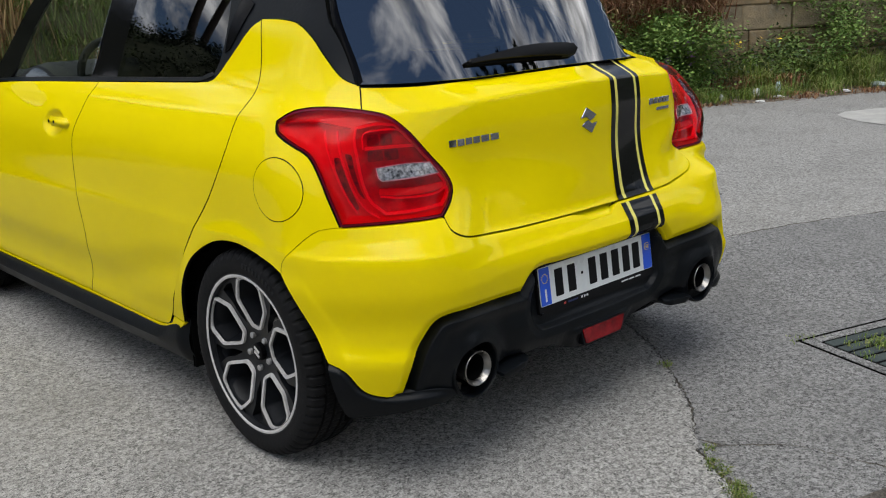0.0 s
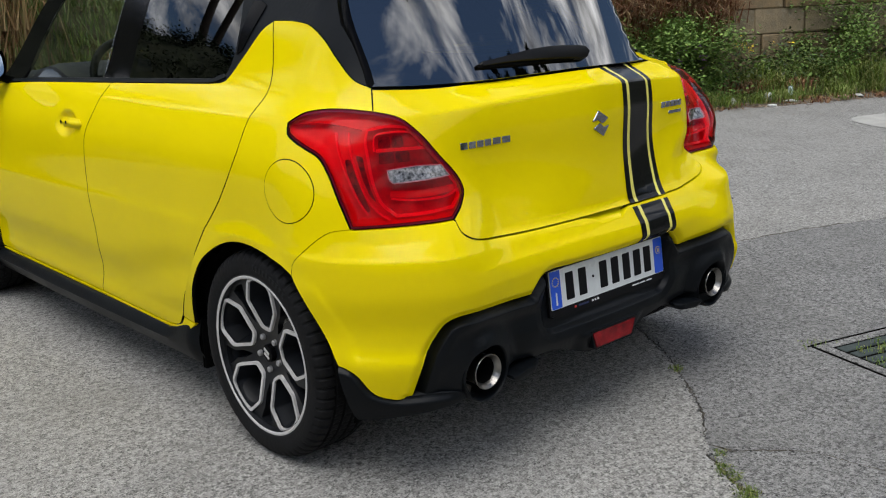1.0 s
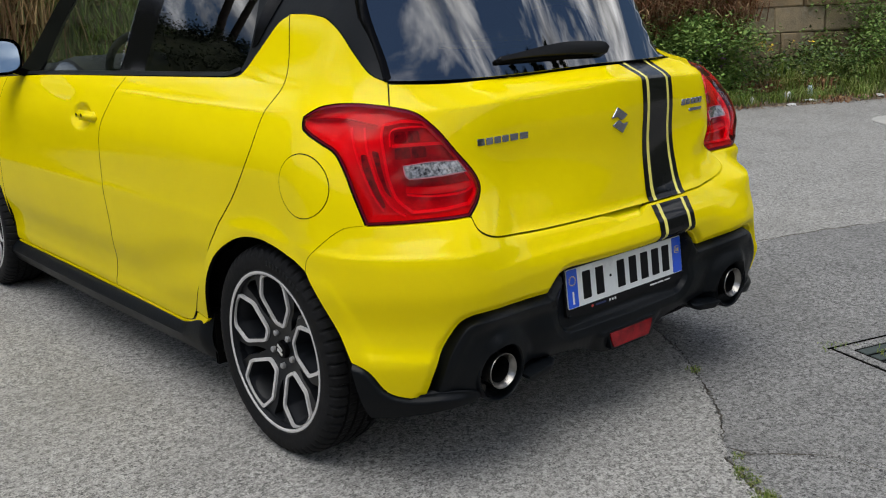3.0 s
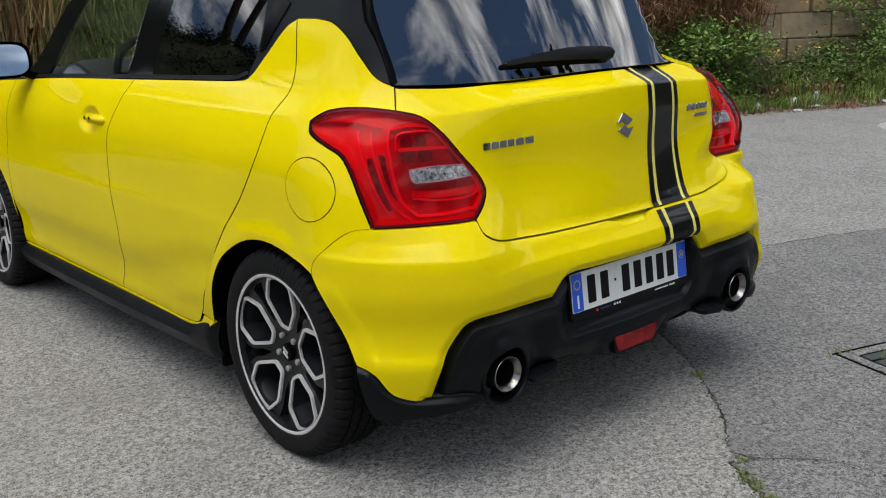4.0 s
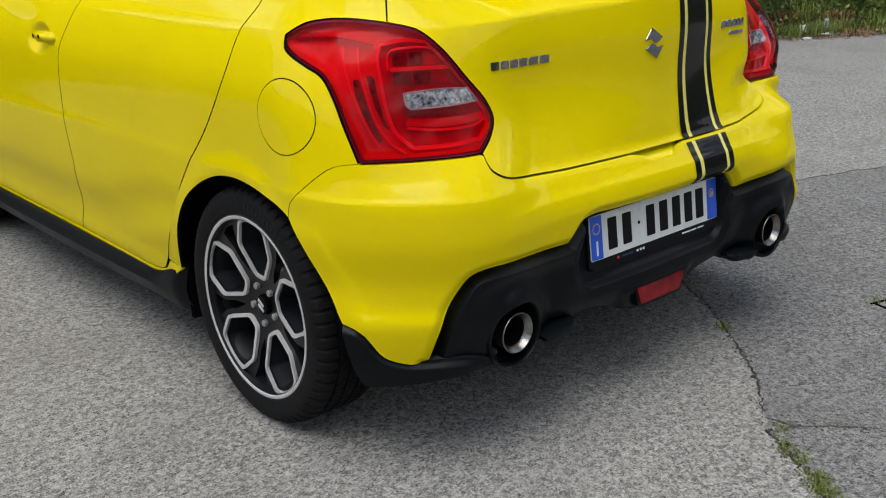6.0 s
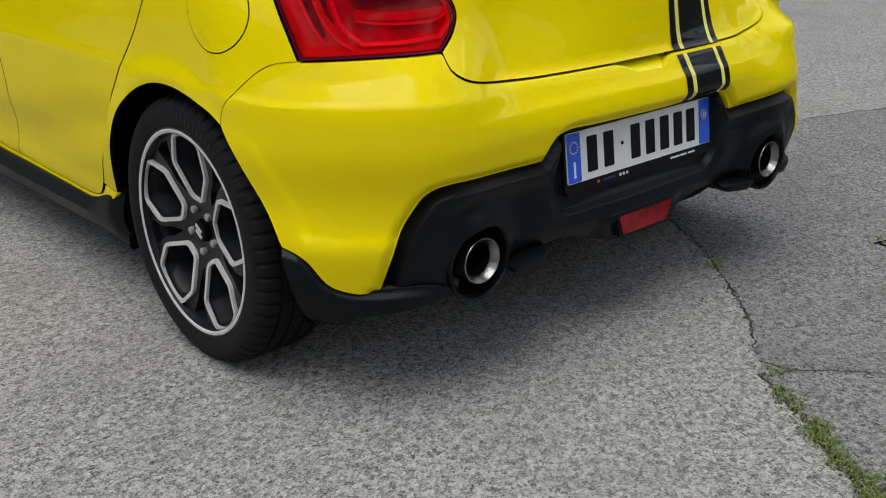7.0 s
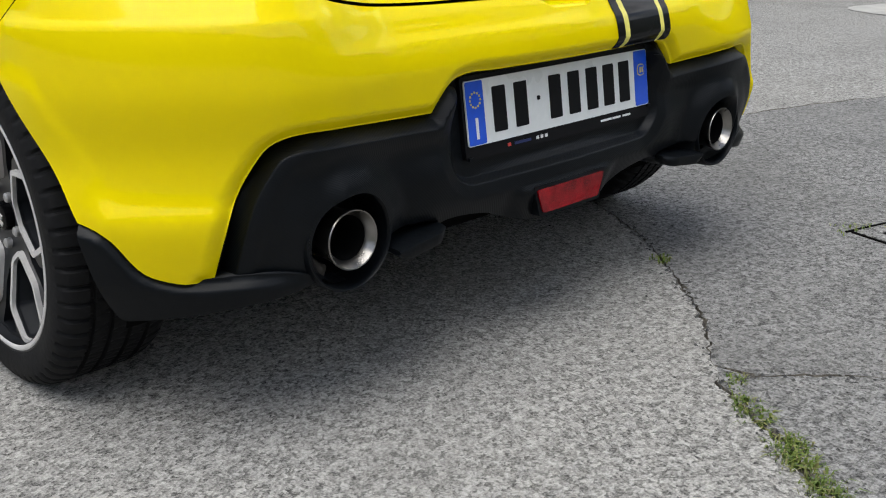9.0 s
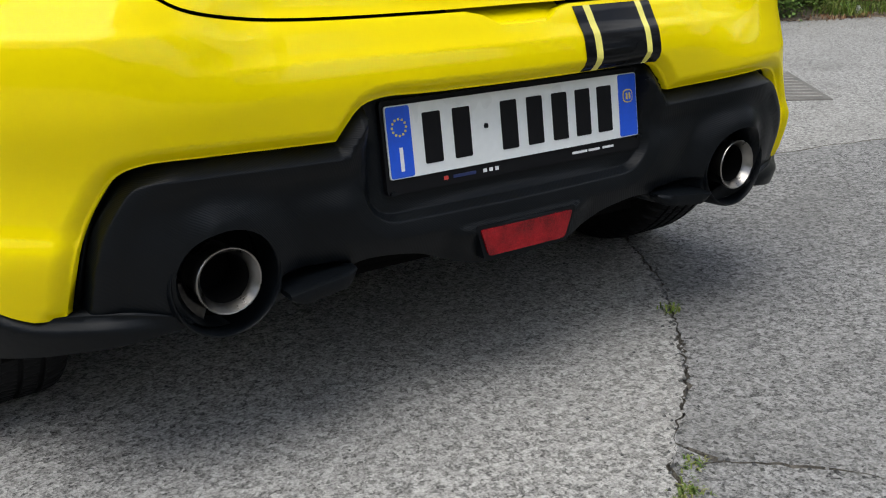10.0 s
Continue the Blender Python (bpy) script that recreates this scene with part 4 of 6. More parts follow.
a_post = outline([(-2.120, 0.972), (-2.000, 0.983), (-1.880, 0.990)], [(-1.880, 0.990), (-1.800, 1.180), (-1.725, 1.290), (-1.600, 1.375)], [(-1.600, 1.375), (-1.400, 1.383), (-1.170, 1.385)],
                 [(-1.170, 1.385), (-1.40, 1.41), (-1.740, 1.400)], [(-1.740, 1.400), (-1.890, 1.290), (-1.980, 1.170), (-2.065, 1.050), (-2.120, 0.972)], step=0.03)


def side_place(mirror, off):
    """The side windows' own gentle barrel."""
    def place(u, z, extra):
        v = 2 * MID - u if mirror else u
        y = FAN_Y - v
        x = 0.739 - 0.43 * (z - 1.035) - 0.10 * (z - 1.035) ** 2 - 0.012 * ((y - 0.7) / 1.1) ** 2 + off + extra
        return (x if mirror else -x, y, z)
    return place


def side_glass(loop, mat, mirror):
    verts, faces, normals = skin([flipped(loop) if mirror else loop], side_place(mirror, -0.003), 0.05, 0.004)
    return child("side_window", link_mesh("side_window", verts, faces, mat, normals), car)


belt_line = outline([(-2.16, 0.970), (-1.764, 0.992), (-1.066, 1.016), (-0.464, 1.037), (-0.40, 1.041), (-0.345, 1.055)], [(-0.345, 1.055), (-0.360, 1.064), (-0.40, 1.052), (-0.464, 1.048), (-1.066, 1.028), (-1.764, 1.004), (-2.12, 0.984)], [(-2.12, 0.984), (-2.16, 0.970)], step=0.02)
for mirror in (False, True):
    panel("roof_pillar", [pillar], BLACK_PLASTIC, car, lambda u, z: -0.003, 0.03, mirror=mirror, label="satin black pillar trim")
    grip = outline([(-0.318, 1.118), (-0.296, 1.128)], [(-0.296, 1.128), (-0.262, 1.190), (-0.228, 1.250)], [(-0.228, 1.250), (-0.258, 1.262), (-0.300, 1.262)], [(-0.300, 1.262), (-0.322, 1.190), (-0.318, 1.118)])
    panel("door_grip", [grip], GLOSS_BLACK, car, lambda u, z: 0.001, 0.02, depth=0.004, mirror=mirror)
    side_glass(side_rear, DOOR_GLASS, mirror)
    panel("door_pillar", [b_post], GLOSS_BLACK, car, lambda u, z: -0.005, 0.05, mirror=mirror)
    side_glass(side_front, SIDE_GLASS, mirror)
    panel("windscreen_pillar", [a_post], GLOSS_BLACK, car, lambda u, z: -0.004, 0.05, mirror=mirror)
    panel("window_seal", [belt_line], BLACK_PLASTIC, car, lambda u, z: 0.003, 0.03, depth=0.008, mirror=mirror)


def loft(rows, close=False):
    """Faces between rows of points of equal length."""
    verts = [p for row in rows for p in row]
    n = len(rows[0])
    faces = []
    for i in range(len(rows) - 1):
        for j in range(n if close else n - 1):
            k = (j + 1) % n
            faces.append((i * n + j, i * n + k, (i + 1) * n + k, (i + 1) * n + j))
    return verts, faces


# roof, windscreen and nose, hardly seen, close the car
rows = []
for y, w, z in ((-0.32, 0.44, 1.400), (-0.20, 0.53, 1.425), (0.0, 0.56, 1.455), (0.4, 0.575, 1.485), (0.9, 0.575, 1.488), (1.3, 0.565, 1.468), (1.55, 0.55, 1.440), (1.66, 0.535, 1.418)):
    rows.append([(w * math.sin(a), y, z - 0.075 * (1 - math.cos(a * 0.9)) - (0.03 if abs(a) > 1.5 else 0)) for a in (math.pi / 2 * (k / 8 - 1) for k in range(17))])
v, f = loft(rows)
child("roof", link_mesh("roof", v, f, GLOSS_BLACK), car, "gloss black roof")
rows = []
for t in range(9):
    s = t / 8
    y, z, w = 1.64 + 0.56 * s, 1.425 - 0.455 * s, 0.53 + 0.17 * s
    rows.append([(w * k / 8, y + 0.10 * (1 - (k / 8) ** 2) * s, z + 0.02 * (1 - (k / 8) ** 2)) for k in range(-8, 9)])
v, f = loft(rows)
child("windscreen", link_mesh("windscreen", v, f, SCREEN_GLASS), car)
rows = []
for y, z, w in ((2.16, 0.915, 0.76), (2.5, 0.895, 0.78), (2.9, 0.86, 0.77), (3.08, 0.82, 0.75), (3.17, 0.74, 0.73), (3.20, 0.60, 0.72), (3.20, 0.40, 0.72), (3.14, 0.24, 0.70)):
    rows.append([(w * k / 8, y + 0.10 * (1 - (k / 8) ** 2), z + 0.035 * (1 - (k / 8) ** 2)) for k in range(-8, 9)])
v, f = loft(rows)
child("bonnet", link_mesh("bonnet", v, f, YELLOW), car)
bm = bmesh.new()
bmesh.ops.create_cube(bm, size=1, matrix=Matrix.Translation((0, 1.40, 0.21)) @ Matrix.Diagonal((1.16, 3.40, 0.10, 1)))
bmesh.ops.bevel(bm, geom=bm.edges[:], offset=0.03, segments=2, affect="EDGES")
part("underbody", bm, DEEP_BLACK, car)
# unseen block added under the tail to darken the ground below the bumper
bm = bmesh.new()
bmesh.ops.create_cube(bm, size=1, matrix=Matrix.Translation((0, -0.36, 0.262)) @ Matrix.Diagonal((0.80, 0.24, 0.07, 1)))
bmesh.ops.bevel(bm, geom=bm.edges[:], offset=0.03, segments=3, affect="EDGES")
part("rear_light_block", bm, DEEP_BLACK, car)
bm = bmesh.new()
bmesh.ops.create_cube(bm, size=1, matrix=Matrix.Translation((0, 1.28, 0.19)) @ Matrix.Diagonal((1.54, 1.60, 0.10, 1)))
bmesh.ops.bevel(bm, geom=bm.edges[:], offset=0.02, segments=2, affect="EDGES")
part("floor_pan", bm, DEEP_BLACK, car)
bm = bmesh.new()
bmesh.ops.create_cube(bm, size=1, matrix=Matrix.Translation((0, 0.9, 0.40)) @ Matrix.Diagonal((1.10, 2.4, 0.12, 1)))
part("cabin_floor", bm, TRIM_GREY, car)

# ---- wheel arches, sills ----
for wheel_y in (0.0, 2.45):
    for side in (-1, 1):
        rows = []
        for k in range(25):
            a = math.pi * (k / 24 * 1.24 - 0.12)
            cy, cz = wheel_y + (0.352 + 0.065 * ease(math.cos(a))) * math.cos(a), 0.302 + 0.345 * math.sin(a)
            rows.append([(side * (0.845 - 0.065 * ease(abs(math.cos(a)) * 1.3)), cy, cz), (side * 0.72, cy, cz), (side * 0.56, cy, cz), (side * 0.55, wheel_y + 0.3 * math.cos(a), 0.302 + 0.29 * math.sin(a)), (side * 0.545, wheel_y, 0.30)])
        v, f = loft(rows)
        child("wheel_arch_liner", link_mesh("wheel_arch_liner", v, f, DEEP_BLACK), car)
SILL = outline([(-2.235, 0.252), (-1.6, 0.246), (-1.2, 0.246), (-0.80, 0.244), (-0.64, 0.246), (-0.590, 0.252), (-0.548, 0.270), (-0.508, 0.2955)],
               [(-0.508, 0.296), (-0.575, 0.3035)], [(-0.575, 0.3035), (-0.590, 0.281), (-0.615, 0.271), (-0.680, 0.2565), (-0.856, 0.2545), (-1.205, 0.2585), (-1.7, 0.2585), (-2.235, 0.2585)], [(-2.235, 0.2585), (-2.235, 0.252)], step=0.012)
for side in (-1, 1):
    panel("sill", [SILL], YELLOW, car, lambda u, z: 0.010 - 0.25 * max(0, z - 0.262), 0.012, mirror=side > 0)
    rows = []
    for k in range(60):
        y = 0.408 + (2.20 - 0.408) * (k / 59) ** 1.3
        flare = ease((0.60 - y) / 0.17)
        x0 = 0.806 + 0.008 * math.sin(clamp((y - 0.4) / 1.8) * math.pi)
        top = 0.250 + 0.060 * flare
        low = 0.158 - 0.004 * flare
        tuck = 0.020 * ease((0.45 - y) / 0.05)
        rows.append([(side * (x0 - 0.03), y, top + 0.008), (side * (x0 + 0.010 - tuck), y, top), (side * (x0 + 0.016 - tuck), y, top - 0.004), (side * (x0 + 0.030 - tuck), y, 0.222 + 0.03 * flare), (side * (x0 + 0.033 - tuck), y, 0.213 + 0.02 * flare),
                     (side * (x0 + 0.028 - tuck), y, 0.202), (side * (x0 + 0.010 - tuck), y, low + 0.010), (side * (x0 + 0.004 - tuck), y, low + 0.003), (side * (x0 - 0.008), y, low), (side * (x0 - 0.10), y, low + 0.01)])
    v, f = loft(rows)
    if side > 0:
        f = [q[::-1] for q in f]
    me = link_mesh("side_skirt", v, f, BLACK_PLASTIC)
    me.set_sharp_from_angle(angle=radians(35))
    child("side_skirt", me, car, "black plastic side skirt")
    bm = bmesh.new()
    bmesh.ops.create_cube(bm, size=1, matrix=Matrix.Translation((side * 0.745, 0.414, 0.225)) @ Matrix.Diagonal((0.13, 0.012, 0.17, 1)))
    bmesh.ops.bevel(bm, geom=bm.edges[:], offset=0.005, segments=2, affect="EDGES")
    guard = part("mud_guard", bm, DEEP_BLACK, car)
    for zz in (0.185, 0.245, 0.290):
        bm = bmesh.new()
        bmesh.ops.create_cone(bm, cap_ends=True, segments=12, radius1=0.008, radius2=0.006, depth=0.006, matrix=Matrix.Translation((side * 0.78, 0.406, zz)) @ Matrix.Rotation(radians(90), 4, "X"))
        part("screw", bm, BLACK_PLASTIC, guard)

# ---- wheels ----
TYRE_R, TYRE_HALF, RIM_R = 0.302, 0.0975, 0.236


def tyre_mesh():
    """A low tyre: sidewalls with a rim guard, ribs and grooves, cross cuts on the tread."""
    prof = [(-0.080, RIM_R - 0.012), (-0.092, RIM_R - 0.004), (-0.0965, RIM_R + 0.004), (-0.0965, RIM_R + 0.010), (-0.0985, 0.252), (-0.0990, 0.264), (-0.0975, 0.276), (-0.093, 0.2855), (-0.0875, 0.292), (-0.080, 0.2965), (-0.070, 0.2995)]
    groove = [-0.052, -0.019, 0.016, 0.049]
    x = -0.0640
    for g in groove:
        prof += [(g - 0.0050, 0.3008 + 0.001), (g - 0.0040, 0.2945), (g + 0.0040, 0.2945), (g + 0.0050, 0.3018)]
        if g != groove[-1]:
            prof += [(g + 0.0165, 0.302)]
    prof += [(0.070, 0.2995), (0.080, 0.2965), (0.0875, 0.292), (0.093, 0.2855), (0.0975, 0.276), (0.099, 0.262), (0.097, RIM_R + 0.006), (0.085, RIM_R - 0.01)]
    n = 480
    rows = []
    for i in range(n):
        ring = []
        for x, r in prof:
            phase = (i * 1.0 + (0 if abs(x) > 0.052 else x * 900)) % 8
            cut = 0.0
            if abs(x) > 0.055 and r > 0.282 and phase < 1.9:
                cut = 0.0060
            elif abs(x) < 0.05 and r > 0.300 and (phase < 0.9):
                cut = 0.0035
            a = 2 * math.pi * i / n
            ring.append((x, (r - cut) * math.cos(a), (r - cut) * math.sin(a)))
        rows.append(ring)
    rows.append(rows[0])
    verts, faces = loft(rows[:-1])
    m = len(prof)
    faces += [((n - 1) * m + j, (n - 1) * m + j + 1, j + 1, j) for j in range(m - 1)]
    me = link_mesh("tyre", verts, faces, RUBBER)
    me.set_sharp_from_angle(angle=radians(32))
    return me


def revolved(name, prof, mat, n=72):
    rows = [[(x, r * math.cos(2 * math.pi * i / n), r * math.sin(2 * math.pi * i / n)) for i in range(n)] for x, r in prof]
    v, f = loft(rows, close=True)
    me = link_mesh(name, v, [q[::-1] for q in f], mat)
    me.set_sharp_from_angle(angle=radians(38))
    return me


def flat_plate(name, loops, x_front, x_back, mat, dish=None, step=0.02):
    """A plate in the wheel's plane, cut by the loops, with walls. dish(y, z) moves the front inward."""
    flat, tris = trimmed(loops, step)
    verts = [(x_front + (dish(a, b) if dish else 0), a, b) for a, b in flat]
    faces = []
    for t in tris:
        a, b, c = (Vector(verts[i]) for i in t)
        faces.append(t if (b - a).cross(c - a).x < 0 else t[::-1])
    for li, loop in enumerate(loops):
        n0, k = len(verts), len(loop)
        for a, b in loop:
            verts.append((x_front + (dish(a, b) if dish else 0), a, b))
            verts.append((x_back + (dish(a, b) if dish else 0), a, b))
        for i in range(k):
            a, b = n0 + 2 * i, n0 + 2 * ((i + 1) % k)
            faces.append((a, a + 1, b + 1, b))
    me = link_mesh(name, verts, faces, mat, smooth=False)
    me.update()
    bm = bmesh.new()
    bm.from_mesh(me)
    bmesh.ops.remove_doubles(bm, verts=bm.verts, dist=1e-5)
    bmesh.ops.recalc_face_normals(bm, faces=bm.faces)
    bm.to_mesh(me)
    bm.free()
    me.shade_smooth()
    me.set_sharp_from_angle(angle=radians(30))
    return me


def polar(loop, turn):
    c, s = math.cos(turn), math.sin(turn)
    return [(a * c - b * s, a * s + b * c) for a, b in loop]


def dish(a, b):
    r = math.hypot(a, b)
    return 0.026 * ease(1 - r / 0.21)


def window_shape():
    return rounded([(0.080, -0.017), (0.080, 0.017), (0.145, 0.0625), (0.204, 0.050), (0.2140, 0.026), (0.2165, 0.0), (0.2140, -0.026), (0.204, -0.050), (0.145, -0.0625)], 0.008)


def wheel_thing(at, side, turn):
    """Outer side faces -x; the other side is turned round."""
    wheel = child("wheel", None, car, "dark alloy wheel with machined spoke edges and low tyre")
    wheel.matrix_local = pose(*at, 0, 0, 0 if side < 0 else 180) @ pose(0, 0, 0, turn, 0, 0)
    if "tyre" not in MESHES:
        MESHES["tyre"] = tyre_mesh()
        MESHES["lip"] = revolved("rim_lip", [(-0.0925, RIM_R - 0.0145), (-0.0945, RIM_R - 0.012), (-0.0950, RIM_R - 0.007), (-0.0940, RIM_R - 0.005)], WHEEL_CUT, 96)
        MESHES["flange"] = revolved("rim_flange", [(-0.0938, RIM_R - 0.005), (-0.0945, RIM_R - 0.002), (-0.092, RIM_R + 0.001), (-0.085, RIM_R + 0.001)], WHEEL_DARK, 96)
        MESHES["barrel"] = revolved("rim_barrel", [(-0.0920, RIM_R - 0.016), (-0.070, RIM_R - 0.020), (-0.03, RIM_R - 0.040), (0.05, RIM_R - 0.040), (0.08, RIM_R - 0.015), (0.085, RIM_R)], WHEEL_DARK)
        circle = [(0.2215 * math.cos(2 * math.pi * k / 120), 0.2215 * math.sin(2 * math.pi * k / 120)) for k in range(120)]
        holes = []
        cuts = []
        for k in range(5):
            a = math.pi / 2 + k * 2 * math.pi / 5
            holes.append(polar(window_shape(), a))
            pocket = rounded([(0.088, 0.0), (0.125, -0.011), (0.165, -0.012), (0.207, -0.030), (0.2135, 0.0), (0.207, 0.030), (0.165, 0.012), (0.125, 0.011)], 0.006)
            holes.append(polar(pocket, a + math.pi / 5))
        MESHES["face"] = flat_plate("spokes", [circle] + holes, -0.0785, -0.048, WHEEL_DARK, dish, 0.016)
        edge = window_shape()
        MESHES["edges"] = []
        for k in range(5):
            a = math.pi / 2 + k * 2 * math.pi / 5
            outer = shrunk(edge, -0.0100)
            outer = [(p if math.hypot(*p) < 0.224 else tuple(c * 0.224 / math.hypot(*p) for c in p)) for p in outer]
            inner = shrunk(edge, -0.0012)
            MESHES["edges"].append(flat_plate("machined_edge", [polar(outer, a), polar(inner, a)], -0.0865, -0.0765, WHEEL_CUT, dish, 0.03))
        deep = shrunk(edge, 0.011)
        walls = [[(x0 + dish(*p), *p) for p in loop] for x0, loop in ((-0.0800, shrunk(edge, -0.0008)), (-0.062, shrunk(edge, 0.0015)), (-0.034, deep), (-0.020, shrunk(edge, 0.014)))]
        v, f = loft(walls, close=True)
        MESHES["wall"] = link_mesh("spoke_wall", v, f, WHEEL_INNER)
        MESHES["wall"].set_sharp_from_angle(angle=radians(28))
        MESHES["cap"] = revolved("centre_cap", [(-0.0690, 0.0), (-0.0690, 0.020), (-0.0675, 0.0245), (-0.060, 0.026), (-0.05, 0.026)], GLOSS_BLACK, 40)
        MESHES["bolt"] = revolved("wheel_bolt", [(-0.0670, 0.0), (-0.0670, 0.0060), (-0.0650, 0.0086), (-0.050, 0.0092)], BOLT, 12)
        MESHES["disc"] = revolved("brake_disc", [(-0.012, 0.040), (-0.030, 0.045), (-0.030, 0.072), (-0.016, 0.075), (-0.014, 0.130), (0.002, 0.130), (0.002, 0.04)], IRON, 64)
        bm = bmesh.new()
        bmesh.ops.create_cube(bm, size=1, matrix=Matrix.Translation((-0.026, -0.050, 0.118)) @ Matrix.Rotation(radians(25), 4, "X") @ Matrix.Diagonal((0.05, 0.10, 0.052, 1)))
        bmesh.ops.bevel(bm, geom=bm.edges[:], offset=0.012, segments=3, affect="EDGES")
        me = bpy.data.meshes.new("brake_caliper")
        bm.to_mesh(me)
        bm.free()
        me.materials.append(CALIPER)
        MESHES["caliper"] = me
        bm = bmesh.new()
        for zz in (0.0065, -0.0065):
            bmesh.ops.create_cube(bm, size=1, matrix=Matrix.Translation((-0.0697, 0.0, zz)) @ Matrix.Rotation(radians(28), 4, "X") @ Matrix.Diagonal((0.002, 0.026, 0.0075, 1)))
        me = bpy.data.meshes.new("cap_mark")
        bm.to_mesh(me)
        bm.free()
        me.materials.append(WHEEL_CUT)
        MESHES["mark"] = me
    child("tyre", MESHES["tyre"], wheel, "low-profile black rubber tyre")
    child("rim_lip", MESHES["lip"], wheel)
    child("rim_flange", MESHES["flange"], wheel)
    child("rim_barrel", MESHES["barrel"], wheel)
    child("spokes", MESHES["face"], wheel)
    for me in MESHES["edges"]:
        child("machined_edge", me, wheel)
    for k in range(5):
        child("spoke_wall", MESHES["wall"], wheel).matrix_local = pose(0, 0, 0, 90 + 72 * k, 0, 0)
    child("centre_cap", MESHES["cap"], wheel)
    child("cap_mark", MESHES["mark"], wheel)
    for k in range(5):
        a = math.pi / 2 + (k + 0.5) * 2 * math.pi / 5
        bolt = child("wheel_bolt", MESHES["bolt"], wheel)
        bolt.location = (0, 0.050 * math.cos(a), 0.050 * math.sin(a))
    for k in range(10):
        a = radians(94 + 3.6 * k - turn)
        if "raised" not in MESHES:
            bm = bmesh.new()
            bmesh.ops.create_cube(bm, size=1, matrix=Matrix.Diagonal((0.003, 0.011, 0.015, 1)))
            bmesh.ops.bevel(bm, geom=bm.edges[:], offset=0.0012, segments=1, affect="EDGES")
            MESHES["raised"] = bpy.data.meshes.new("sidewall_bar")
            bm.to_mesh(MESHES["raised"])
            bm.free()
            MESHES["raised"].materials.append(BLACK_PLASTIC)
        bar = child("sidewall_bar", MESHES["raised"], wheel)
        bar.matrix_local = pose(-0.0985, 0.2625 * math.cos(a), 0.2625 * math.sin(a), math.degrees(a) - 90, 0, 0)
    child("brake_disc", MESHES["disc"], wheel)
    child("brake_caliper", MESHES["caliper"], wheel)


for y in (0.0, 2.45):
    for side in (-1, 1):
        wheel_thing((side * 0.7575, y, 0.3015), side, 4 if y == 0 else 20)

# ---- exhausts ----
for side in (-1, 1):
    pipe = child("exhaust_pipe", revolved("exhaust_pipe", [(0.22, 0.040), (0.03, 0.041), (0.012, 0.0445), (0.003, 0.0470), (-0.001, 0.0475), (-0.0025, 0.0465), (-0.002, 0.0450), (0.003, 0.0420), (0.008, 0.0388), (0.014, 0.0358), (0.017, 0.0348)], STEEL, 56), car, "polished steel exhaust tip")
    pipe.matrix_local = pose(side * PIPE_X, -0.577, PIPE_Z, 0, 0, 90)
    # the pipe's inside is black from just behind the rim
    bore = child("pipe_inside", revolved("pipe_inside", [(0.014, 0.0352), (0.022, 0.0335), (0.10, 0.031), (0.16, 0.030), (0.165, 0.0)], DEEP_BLACK, 40), pipe)
    collar = child("pipe_collar", revolved("pipe_collar", [(0.0, PIPE_R + 0.003), (0.03, PIPE_R + 0.001), (0.10, PIPE_R - 0.003), (0.14, 0.03)], DEEP_BLACK, 40), pipe)
    collar.location = (0.012, 0, 0)
    rim = revolved("exhaust_surround", [(0.055, PIPE_R - 0.002), (0.004, PIPE_R), (-0.005, PIPE_R + 0.0018), (-0.0070, PIPE_R + 0.0035), (-0.0062, PIPE_R + 0.0052), (-0.001, PIPE_R + 0.0075), (0.060, PIPE_R + 0.009)], BLACK_PLASTIC, 56)
    child("exhaust_surround", rim, pipe).location = (0.010, 0, 0)
    if side < 0:
        # the silencer's end shows beside the pipe
        rows = [[(d, r * math.cos(a), r * math.sin(a)) for d, r in ((0.075, 0.072), (0.048, 0.0715), (0.044, 0.068), (0.044, 0.052), (0.050, 0.049), (0.075, 0.049))] for a in (radians(-68 + 6.5 * k) for k in range(11))]
        v, f = loft(rows)
        f += [tuple(range(6)), tuple(range(60, 66))[::-1]]
        child("silencer_end", link_mesh("silencer_end", v, f, SILENCER), pipe, "dull grey silencer end")

# ---- number plate: dark holder, white plate with blue ends, plain marks ----
PLATE = child("number_plate", None, car, "white number plate with blue ends in a dark holder")
PLATE.matrix_local = pose(0.016, -0.540, 0.4535, -6.5, 0, 0)


def slab(name, w, h, d, at, mat, parent, r=0.004, label="", rot=0.0):
    """A thin upright slab facing -y."""
    bm = bmesh.new()
    loop = rounded([(-w / 2, -h / 2), (w / 2, -h / 2), (w / 2, h / 2), (-w / 2, h / 2)], r, 3)
    front = [bm.verts.new((x, -d, z)) for x, z in loop]
    back = [bm.verts.new((x, 0, z)) for x, z in loop]
    bm.faces.new(front)
    for i in range(len(loop)):
        k = (i + 1) % len(loop)
        bm.faces.new((front[k], front[i], back[i], back[k]))
    ob = part(name, bm, mat, parent, label)
    ob.matrix_local = pose(*at, 0, rot, 0)
    return ob


